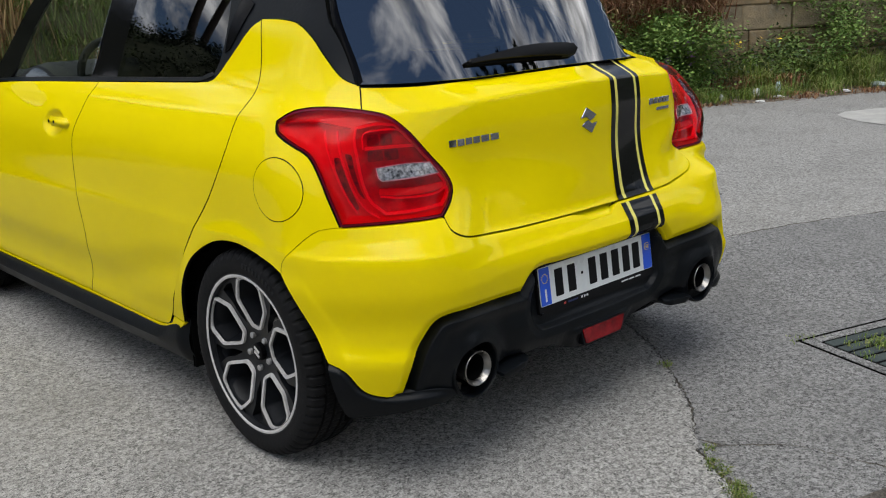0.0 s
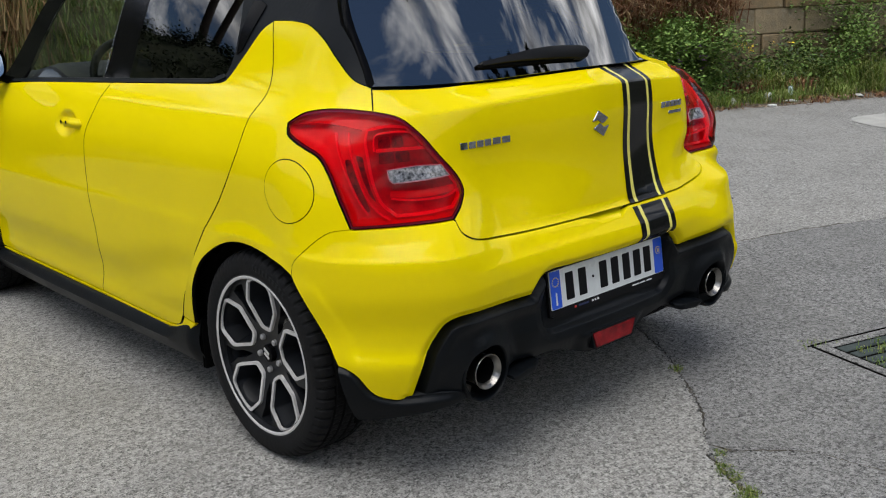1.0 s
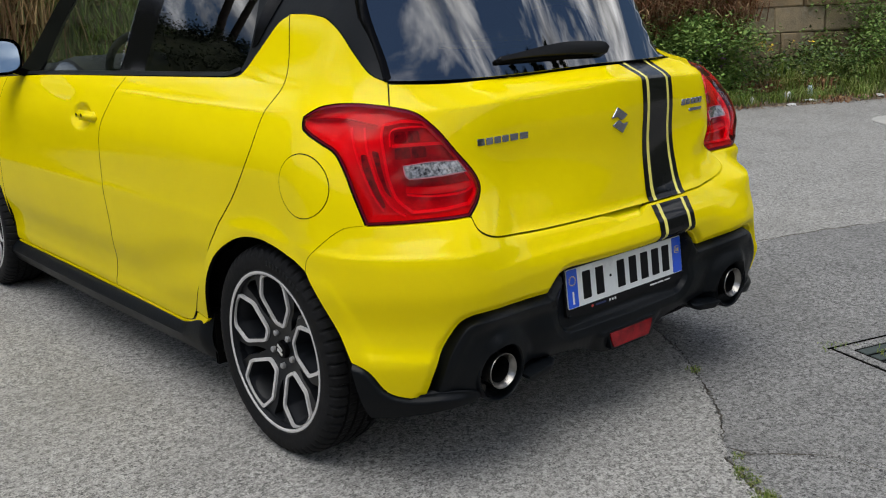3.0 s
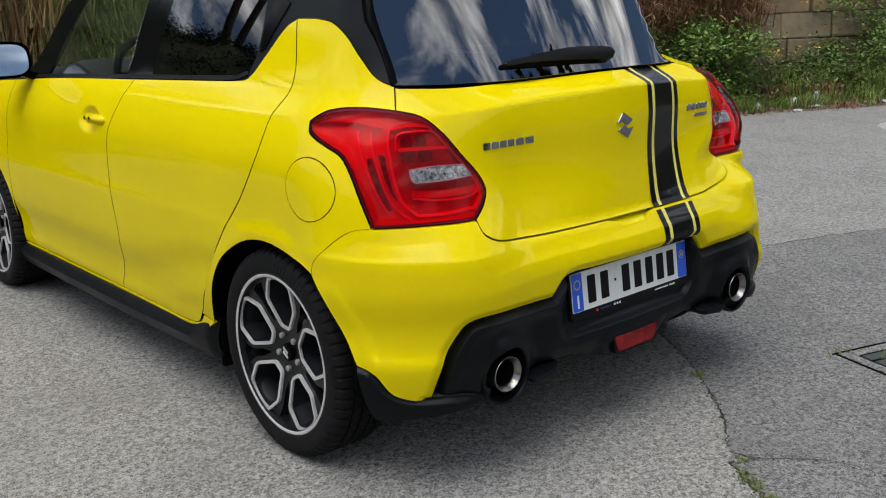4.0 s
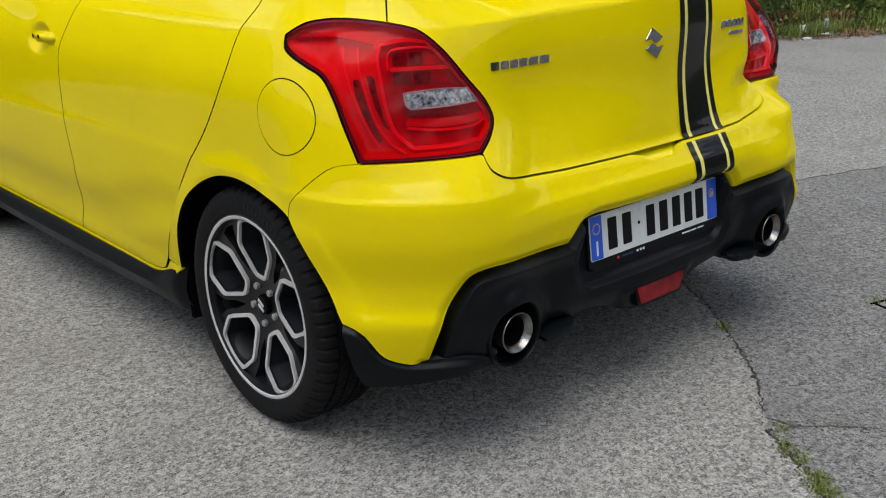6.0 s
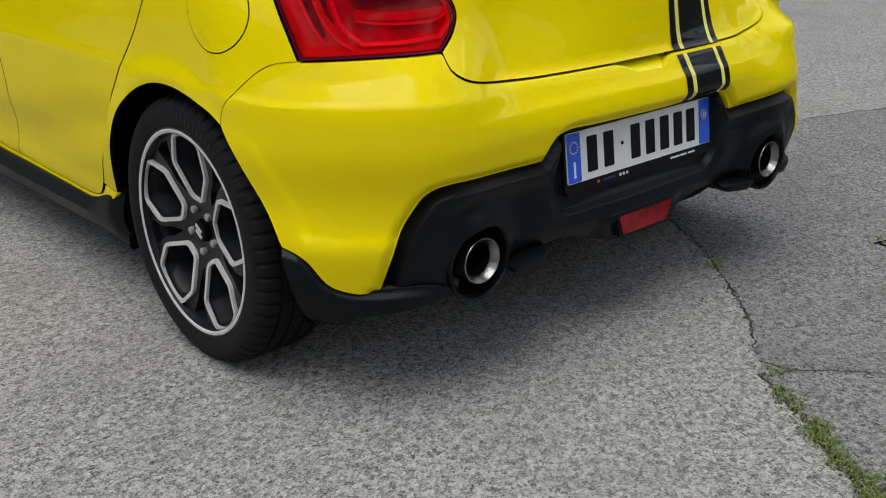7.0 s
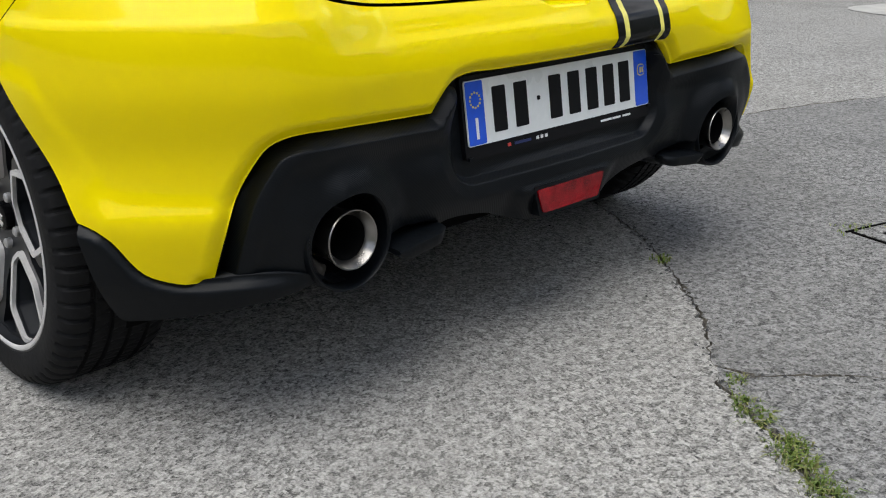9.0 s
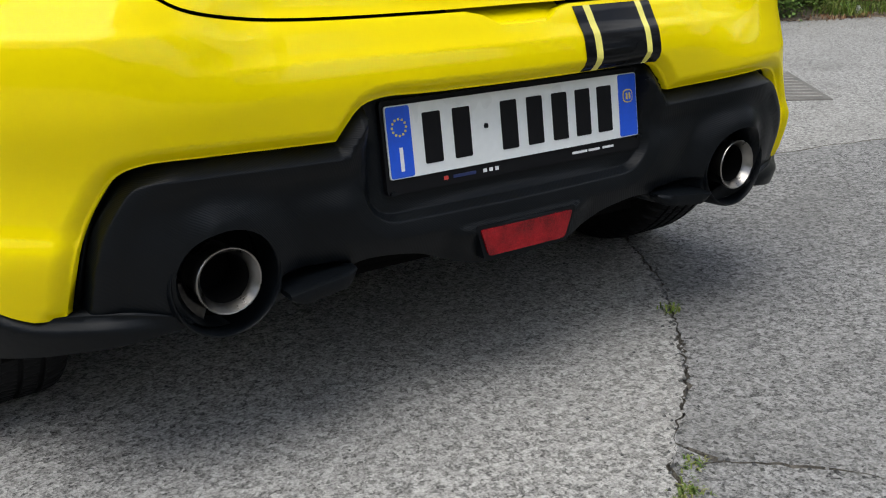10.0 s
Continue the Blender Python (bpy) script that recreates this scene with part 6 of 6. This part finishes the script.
def stuff(name, vf, mat, label, category):
    ob = new(name, link_mesh(name, vf[0], vf[1], mat, smooth=False))
    return tagged(ob, label, category, kind="stuff")


rb = random.Random(11)
# the wall: rough tuff blocks in courses, each a piece of its own
wall = new("wall_stone")
tagged(wall, "old stained tuff block retaining wall behind weeds", "wall", kind="structure")


def block_mesh(w, h, d, seed):
    r = random.Random(seed)
    bm = bmesh.new()
    bmesh.ops.create_cube(bm, size=1, matrix=Matrix.Diagonal((w, d, h, 1)))
    bmesh.ops.bevel(bm, geom=bm.edges[:], offset=0.012, segments=1, affect="EDGES")
    for vert in bm.verts:
        vert.co += Vector((r.uniform(-1, 1), r.uniform(-1, 1), r.uniform(-1, 1))) * 0.007
    me = bpy.data.meshes.new("block")
    bm.to_mesh(me)
    bm.free()
    me.materials.append(STONE)
    return me


BLOCKS = [block_mesh(w, 0.262, 0.30, k) for k, w in enumerate((0.40, 0.50, 0.56, 0.62, 0.70))]
WIDTHS = (0.40, 0.50, 0.56, 0.62, 0.70)
turn = math.degrees(math.atan2(VERGE_WAY.y, VERGE_WAY.x))
for course in range(5):
    s = -12.0 + 0.21 * (course % 3)
    while s < 9:
        k = rb.randrange(5)
        block = child("block", BLOCKS[k], wall)
        x, y, z = verge(s + WIDTHS[k] / 2, 1.12 + rb.uniform(-0.015, 0.015), 0.10 + 0.272 * (course + 0.5))
        block.matrix_local = pose(x, y, z, rb.uniform(-1, 1), rb.uniform(-1, 1), turn + rb.uniform(-1.5, 1.5))
        s += WIDTHS[k] + 0.012
rows = [[verge(-12 + 21 * i / 20, o, z) for o, z in ((1.05, 0.0), (1.05, 1.42), (1.4, 1.44))] for i in range(21)]
v, f = loft(rows)
child("mortar", link_mesh("mortar", v, f, SOIL), wall)

# weeds in front of and over the wall
spots = []
for _ in range(60):
    s = rb.uniform(-1.6, 0.35)
    o = rb.uniform(0.15, 0.95)
    spots.append((*verge(s, o, rb.uniform(0.10, 0.62 + 0.30 * o)), 0.24, 620))
for _ in range(36):
    s = rb.uniform(0.9, 5.0)
    o = rb.uniform(0.40, 1.0)
    spots.append((*verge(s, o, rb.uniform(0.06, 0.26 + 0.25 * o + (0.35 if s > 1.7 else 0.0))), 0.22, 400))
for _ in range(16):
    s = rb.uniform(1.55, 4.0)
    spots.append((*verge(s, 0.9, rb.uniform(0.75, 1.25)), 0.22, 210))
for _ in range(40):
    s = rb.uniform(-4.4, -1.6)
    o = rb.uniform(0.2, 1.0)
    spots.append((*verge(s, o, rb.uniform(0.1, 0.9)), 0.32, 110))
stuff("weed_leaves", leaf_cloud(spots, 0.040, 3, slim=0.72), LEAF, "bright green leafy weeds along the stone wall", "weeds")
spots = []
for _ in range(70):
    s = rb.uniform(-2.0, 6.0)
    spots.append((*verge(s, rb.uniform(0.5, 1.3), rb.uniform(0.05, 0.5) if s > 0.2 else rb.uniform(0.1, 0.8)), 0.3, 60))
stuff("undergrowth", leaf_cloud(spots, 0.055, 5), LEAF_DARK, "dark shaded undergrowth at the foot of the wall", "undergrowth")
spots = [(*verge(rb.uniform(0.1, 6.5), abs(rb.gauss(0.32, 0.2)), 0.02), 0.14, rb.uniform(0.08, 0.22), 60) for _ in range(170)]
spots += [(*verge(rb.uniform(-12, 0.2), abs(rb.gauss(0.25, 0.2)), 0.02), 0.14, rb.uniform(0.10, 0.30), 16) for _ in range(110)]
for _ in range(150):
    s, o = rb.uniform(0.55, 6.0), rb.uniform(0.30, 0.95)
    spots.append((*verge(s, o, 0.02 + 0.1 * o), 0.16, rb.uniform(0.20, 0.46), 70))
stuff("verge_grass", blades(spots, 8, 1.5, 0.0065), GRASS, "tufts of green and straw grass on the verge", "grass")
spots = []
for _ in range(110):
    s = rb.uniform(-1.5, 0.55)
    spots.append((*verge(s, rb.uniform(0.7, 1.0), rb.uniform(0.62, 1.10)), 0.18, rb.uniform(0.25, 0.6), 110))
for k in range(480):
    s = rb.uniform(-12, -6.7) if k < 380 else rb.uniform(-2.6, -1.5)
    spots.append((*verge(s, rb.uniform(0.3, 1.2), rb.uniform(0.1, 1.5)), 0.28, rb.uniform(0.3, 0.9), 50))
for _ in range(90):
    spots.append((*verge(rb.uniform(-0.2, 6.0), rb.uniform(-0.06, 0.30), 0.005), 0.12, rb.uniform(0.03, 0.09), 36))
for _ in range(16):
    spots.append((*verge(rb.uniform(0.2, 1.4), rb.uniform(0.35, 0.9), 0.1), 0.12, 0.18, 40))
stuff("dry_growth", blades(spots, 9, 1.5, 0.011), DRY, "rust brown dry stems hanging over the wall", "dry weeds")
spots = [(*verge(rb.uniform(-11, -6.3), rb.uniform(0.1, 0.9), rb.uniform(0.05, 1.3)), 0.22, rb.uniform(0.5, 1.2), 46) for _ in range(240)]
spots += [(*verge(rb.uniform(-6.6, -2.2), rb.uniform(0.2, 1.1), rb.uniform(0.0, 0.5)), 0.25, rb.uniform(0.4, 0.9), 40) for _ in range(110)]
stuff("reeds", blades(spots, 19, 0.9, 0.014), REED, "tall straw coloured reeds in front of the wall", "reeds")
spots = [(*verge(rb.uniform(-7.5, -2.0), rb.uniform(0.3, 1.6), rb.uniform(0.05, 1.3)), 0.3, rb.uniform(0.15, 0.45), 70) for _ in range(420)]
stuff("tall_grass", blades(spots, 27, 1.2, 0.009), GRASS, "tall green grass in front of the wall", "grass")
# flowers
spots = [(*verge(0.62 + rb.uniform(-0.12, 0.12), 0.55, rb.uniform(0.52, 0.62)), 0.03, 7) for _ in range(5)]
spots += [(*verge(rb.uniform(-0.6, 1.6), 0.7, rb.uniform(0.5, 1.1)), 0.03, 5) for _ in range(7)]
stuff("yellow_flowers", leaf_cloud(spots, 0.035, 12, slim=0.9), PETAL, "small yellow flowers among the weeds", "flowers")
spots = [(*verge(rb.uniform(-0.5, 0.2), 0.4, rb.uniform(0.40, 0.62)), 0.03, 6) for _ in range(12)]
stuff("purple_flowers", leaf_cloud(spots, 0.040, 13, slim=0.9), PURPLE, "small purple flowers among the weeds", "flowers")

# slope planting, seen above the wall and mirrored in the car
for name, count, lo, hi, leaf, many, mat, label in (
    ("slope_scrub", 1300, 2.5, 1.5 + 2 * math.pi, 0.14, 44, LEAF_DARK, "dense dark scrub on the surrounding slope"),
    ("slope_scrub", 1700, 1.5, 2.5, 0.075, 100, LEAF_DARK, "fine dark scrub on the higher slope"),
    ("slope_bushes", 700, 0.9, 1.75, 0.085, 90, LEAF, "mid green bushes on the slope behind the wall"),
):
    spots = []
    for _ in range(count):
        a = rb.uniform(lo, hi)
        r = hill_start(a) + 1.0 + (38 if mat is LEAF_DARK else 20) * rb.random() ** 1.5
        spots.append((r * math.cos(a), r * math.sin(a), hill_height(a, r) + 0.06, 0.65 if leaf > 0.1 else 0.34, many))
    stuff(name, leaf_cloud(spots, leaf, 21 + count, slim=0.7), mat, label, "scrub")
spots = []
for _ in range(500):
    a = rb.uniform(0.4, 1.45)
    r = hill_start(a) + 0.6 + 14 * rb.random()
    spots.append((r * math.cos(a), r * math.sin(a), hill_height(a, r), 0.5, rb.uniform(0.6, 1.5), 12))
stuff("slope_grass", blades(spots, 22, 0.7, 0.05), GRASS, "tall pale grass on the slope", "grass")


def tube(path, radii, n=9):
    rows = []
    for i, p in enumerate(path):
        a, b = Vector(path[max(0, i - 1)]), Vector(path[min(len(path) - 1, i + 1)])
        q = (b - a).to_track_quat("Z", "Y")
        rows.append([tuple(Vector(p) + q @ Vector((math.cos(t) * radii[i], math.sin(t) * radii[i], 0))) for t in (2 * math.pi * k / n for k in range(n))])
    return loft(rows, close=True)


def pine_tree(x, y, ground_z, high, seed, lean):
    r = random.Random(seed)
    tree = thing("pine_tree", "tall umbrella pine with bare trunk and dark crown", "tree", (x, y, ground_z), group="pines round the yard")
    path = [(lean * (k / 8) ** 1.1 + 0.12 * math.sin(k * 1.3 + seed), 0.10 * math.sin(k * 0.9 + seed), high * 0.74 * k / 8 - 0.05) for k in range(9)]
    v, f = tube(path, [0.16 - 0.010 * k for k in range(9)])
    child("trunk", link_mesh("trunk", v, f, BARK), tree)
    spots = []
    top = Vector(path[-1])
    for k in range(11):
        a = k * 2.4 + r.uniform(-0.3, 0.3)
        start = Vector(path[6 + k % 3])
        reach = high * r.uniform(0.16, 0.32)
        end = top + Vector((math.cos(a) * reach, math.sin(a) * reach, high * r.uniform(0.08, 0.24)))
        mid = start.lerp(end, 0.5) + Vector((0, 0, -0.25))
        v, f = tube([tuple(start), tuple(mid), tuple(end)], [0.10, 0.07, 0.03], 6)
        child("limb", link_mesh("limb", v, f, BARK), tree)
        for _ in range(9):
            spots.append((end.x + r.gauss(0, 0.5), end.y + r.gauss(0, 0.5), end.z + r.uniform(-0.1, 0.45), 0.75, 110))
    v, f = leaf_cloud(spots, 0.20, seed, slim=0.26)
    child("crown", link_mesh("crown", v, f, PINE, smooth=False), tree)
    return tree


for k, (x, y, h, lean) in enumerate(((-9.4, 21.3, 11.5, 4.4), (-10.8, 22.6, 12.5, 4.6), (-13.0, 22.0, 11.0, 6.4), (-14.6, 24.5, 12.0, 4.6))):
    a, r = math.atan2(y, x), math.hypot(x, y)
    pine_tree(x, y, max(0.0, hill_height(a, r)) - 0.1, h, 31 + k, lean)


def cypress_tree(x, y, ground_z, high, seed):
    r = random.Random(seed)
    tree = thing("cypress_tree", "slim dark cypress behind the yard", "tree", (x, y, ground_z), group="cypresses behind the yard")
    v, f = tube([(0, 0, -0.05), (0.05, 0, high * 0.5), (0.02, 0.04, high * 0.96)], [0.14, 0.08, 0.02], 7)
    child("trunk", link_mesh("trunk", v, f, BARK), tree)
    spots = []
    for k in range(26):
        q = k / 25
        wide = 0.50 * math.sin(math.pi * min(1, 0.12 + 0.88 * q) ** 0.8) + 0.06
        for _ in range(3):
            a = r.uniform(0, 6.3)
            spots.append((wide * 0.6 * math.cos(a), wide * 0.6 * math.sin(a), high * (0.10 + 0.88 * q), wide * 0.7, 34))
    v, f = leaf_cloud(spots, 0.26, seed, slim=0.25)
    child("crown", link_mesh("crown", v, f, PINE, smooth=False), tree)
    return tree


for k, az in enumerate((-52.5, -50.0, -47.8, -44.5, -43.2, -39.5, -37.4)):
    a, r = radians(az), 14.2 + 0.5 * (k % 3)
    rise = max(0.0, hill_height(a, r))
    top = 1.0 + r * math.tan(radians(38.8 - 0.30 * (az + 50) + (0.8 if k % 2 else -0.4)))
    cypress_tree(r * math.cos(a), r * math.sin(a), rise - 0.1, top - rise, 61 + k)

# ---- small things on the ground ----
gr = random.Random(5)
spots = []
grass_run = spline([(-0.060, -0.985), (-0.095, -1.03), (-0.125, -1.09), (-0.20, -1.18), (-0.28, -1.30), (-0.44, -1.52)], 0.012)
for i, (x, y) in enumerate(grass_run):
    thick = 0.6 + 0.4 * math.sin(i * 0.55) if i < 12 else 1.0
    spots.append((x + 0.012 + gr.uniform(-0.012, 0.020), y + 0.004 + gr.uniform(-0.012, 0.012), -0.008, 0.024 * thick, 0.018 * thick + 0.008, 30))
spots += [(0.012, -0.935, -0.006, 0.018, 0.018, 26), (0.030, -0.925, -0.004, 0.014, 0.014, 18), (0.458, -0.487, -0.004, 0.020, 0.026, 30), (0.444, -0.497, -0.004, 0.014, 0.018, 16), (-0.012, -0.955, -0.006, 0.014, 0.016, 16)]
spots += [(0.95, -0.705, 0.0, 0.05, 0.014, 26), (1.00, -0.72, 0.0, 0.04, 0.014, 18), (1.01, -0.87, 0.005, 0.03, 0.016, 24), (1.09, -0.935, 0.005, 0.07, 0.035, 90), (1.06, -0.95, 0.005, 0.04, 0.03, 40), (0.94, -0.95, 0.005, 0.04, 0.018, 24)]
stuff("crack_grass", blades(spots, 15, 1.3, 0.0034), GRASS, "short bright grass growing from the asphalt crack", "grass")


# ---- gutter grate and drain cover ----
def bevelled_box(name, size, at, mat, parent, rot=0.0, bevel=0.004):
    bm = bmesh.new()
    bmesh.ops.create_cube(bm, size=1, matrix=Matrix.Diagonal((*size, 1)))
    bmesh.ops.bevel(bm, geom=bm.edges[:], offset=bevel, segments=1, affect="EDGES")
    ob = part(name, bm, mat, parent)
    ob.matrix_local = pose(*at, 0, 0, rot)
    return ob


drain = thing("drain_grate", "slate grey iron drain grate in a worn asphalt rim", "drain", (1.158, -1.082, 0.0))
drain.rotation_euler = (0, 0, radians(-17.5))
for dx, dy, sx, sy in ((0, 0.262, 0.62, 0.045), (0, -0.262, 0.62, 0.045), (-0.2875, 0, 0.045, 0.478), (0.2875, 0, 0.045, 0.478)):
    bevelled_box("rim_strip", (sx, sy, 0.010), (dx, dy, -0.001), ASPHALT_SLAB, drain)
# thin black strips stand in for the shade in the gap round the rim
for dx, dy, sx, sy in ((0, 0.2905, 0.655, 0.008), (0, -0.2905, 0.655, 0.008), (-0.3155, 0, 0.008, 0.565), (0.3155, 0, 0.008, 0.565)):
    bevelled_box("gap_shade_strip", (sx, sy, 0.006), (dx, dy, 0.0005), DEEP_BLACK, drain, bevel=0.001)
for k in range(8):
    bevelled_box("grate_bar", (0.52, 0.048, 0.012), (0, -0.206 + 0.0588 * k, -0.001), CAST_IRON, drain)
# a flat black sheet stands in for the dark of the pit between the bars
bevelled_box("pit_shade", (0.53, 0.48, 0.004), (0, 0, 0.0005), DEEP_BLACK, drain, bevel=0.001)

cover = thing("manhole_cover", "large square cast iron cover with round emboss in asphalt", "manhole", (2.870, 1.440, 0.0))
cover.rotation_euler = (0, 0, radians(48.6))
bevelled_box("cover_plate", (0.90, 0.90, 0.010), (0, 0, 0.002), COVER_IRON, cover)
for k in range(9):
    for side in (-1, 1):
        bevelled_box("rib", (0.022, 0.20, 0.006), (-0.38 + 0.095 * k, side * 0.32, 0.008), COVER_RIB, cover, bevel=0.002)
v, f = loft([[(r * math.cos(a), r * math.sin(a), z) for a in (2 * math.pi * j / 40 for j in range(40))] for r, z in ((0.20, 0.006), (0.20, 0.013), (0.165, 0.013), (0.165, 0.006))], close=True)
child("ring", link_mesh("ring", v, f, COVER_RIB), cover)

# ---- litter along the verge ----
lr = random.Random(17)


def crumple(name, size, at, mat, label, seed):
    r = random.Random(seed)
    bm = bmesh.new()
    bmesh.ops.create_icosphere(bm, subdivisions=2, radius=1)
    for vert in bm.verts:
        vert.co *= 0.78 * r.uniform(0.72, 1.2)
        vert.co = Vector((vert.co.x * size[0], vert.co.y * size[1], vert.co.z * size[2]))
    me = bpy.data.meshes.new(name)
    bm.to_mesh(me)
    bm.free()
    me.materials.append(mat)
    ob = new(name, me)
    low = min(vert.co.z for vert in me.vertices)
    ob.location = (at[0], at[1], at[2] - low - 0.004)
    ob.rotation_euler = (0, 0, r.uniform(0, 6))
    return tagged(ob, label, "litter", group="litter on the verge")


for s, o, size, mat, label in (
    (0.98, 0.20, (0.05, 0.045, 0.10), LITTER_BLUE, "crushed clear plastic bottle standing in the grass"),
    (0.70, 0.16, (0.05, 0.04, 0.07), LITTER, "crumpled pale paper in the verge grass"),
    (0.88, 0.06, (0.09, 0.05, 0.018), LITTER, "flattened white plastic scrap on the verge"),
    (0.62, -0.03, (0.075, 0.04, 0.018), LITTER, "flattened white plastic scrap on the verge"),
    (1.52, 0.05, (0.07, 0.05, 0.022), LITTER_PINK, "faded pink wrapper lying on the verge"),
    (1.72, 0.06, (0.09, 0.04, 0.018), LITTER, "torn white paper on the verge"),
    (2.18, 0.14, (0.12, 0.09, 0.05), LITTER_BLUE, "dull green glass shard heap on the verge"),
    (2.50, 0.10, (0.09, 0.06, 0.022), LITTER, "torn white paper on the verge"),
    (0.28, 0.14, (0.035, 0.03, 0.05), LITTER, "crumpled pale paper in the verge grass"),
):
    crumple("litter", size, verge(s, o, 0.02 if o > 0.02 else 0.0), mat, label, lr.randrange(999))

# pale repair patch on the yard
bm = bmesh.new()
loop = spline([(6.10, 1.50), (6.45, 1.78), (6.95, 1.62), (7.3, 1.25), (6.9, 0.95), (6.3, 0.98), (6.0, 1.2), (6.10, 1.50)], 0.12)[:-1]
ring = [bm.verts.new((x + lr.uniform(-0.03, 0.03), y + lr.uniform(-0.03, 0.03), 0.005)) for x, y in loop]
bm.faces.new(ring)
patch_me = bpy.data.meshes.new("pale_patch")
bm.normal_update()
bm.to_mesh(patch_me)
bm.free()
patch_me.materials.append(CONCRETE)
tagged(new("pale_patch", patch_me), "pale concrete repair patch in asphalt", "patch", kind="structure")

# loose grit: small dark and pale stones on the asphalt
verts, faces = [], []
rubble = [p for line, *_ in CRACKS[:3] for p in spline(line, 0.012)]
for k in range(1300):
    x, y = lr.uniform(-2.2, 2.6), lr.uniform(-1.9, 1.8)
    s = lr.uniform(0.0015, 0.0042)
    if k > 900:
        x, y = lr.choice(rubble)
        x, y, s = x + lr.gauss(0, 0.014), y + lr.gauss(0, 0.014), lr.uniform(0.002, 0.0055)
    n = len(verts)
    verts += [(x + s * math.cos(a + x) * lr.uniform(0.7, 1.2), y + s * math.sin(a + x) * lr.uniform(0.7, 1.2), 0.0) for a in (0, 1.57, 3.14, 4.71)] + [(x, y, s * 0.9)]
    faces += [(n, n + 1, n + 4), (n + 1, n + 2, n + 4), (n + 2, n + 3, n + 4), (n + 3, n, n + 4)]
stuff("grit", (verts, faces), foliage("grit_stone", ((0.03, 0.03, 0.03), (0.10, 0.10, 0.09), (0.30, 0.29, 0.27))), "loose grit scattered over the asphalt", "grit")

# dry leaves and crumbs of soil swept against the verge
verts, faces = [], []
for k in range(2600):
    p, o = lr.uniform(-1.0, 7.5), lr.gauss(0.02, 0.07) if k < 1900 else -abs(lr.gauss(0.0, 0.38))
    x, y, z = verge(p, o, 0.004 + max(0.0, o) * 0.12)
    q = lr.uniform(0.006, 0.022) if k < 1900 else lr.uniform(0.004, 0.012)
    turn, slim, curl = lr.uniform(0, 6.28), lr.uniform(0.3, 0.8), lr.uniform(0.2, 0.7)
    c, d = q * math.cos(turn), q * math.sin(turn)
    n = len(verts)
    verts += [(x + c, y + d, z + q * curl), (x - d * slim, y + c * slim, z), (x - c, y - d, z + q * curl * lr.uniform(0, 1)), (x + d * slim, y - c * slim, z), (x, y, z + q * lr.uniform(0.1, 0.5))]
    faces += [(n, n + 1, n + 4), (n + 1, n + 2, n + 4), (n + 2, n + 3, n + 4), (n + 3, n, n + 4)]
stuff("leaf_litter", (verts, faces), foliage("dead_leaves", ((0.05, 0.030, 0.018), (0.13, 0.075, 0.042), (0.24, 0.165, 0.10), (0.36, 0.30, 0.22))), "brown dead leaves and soil crumbs along the verge", "dead leaves")
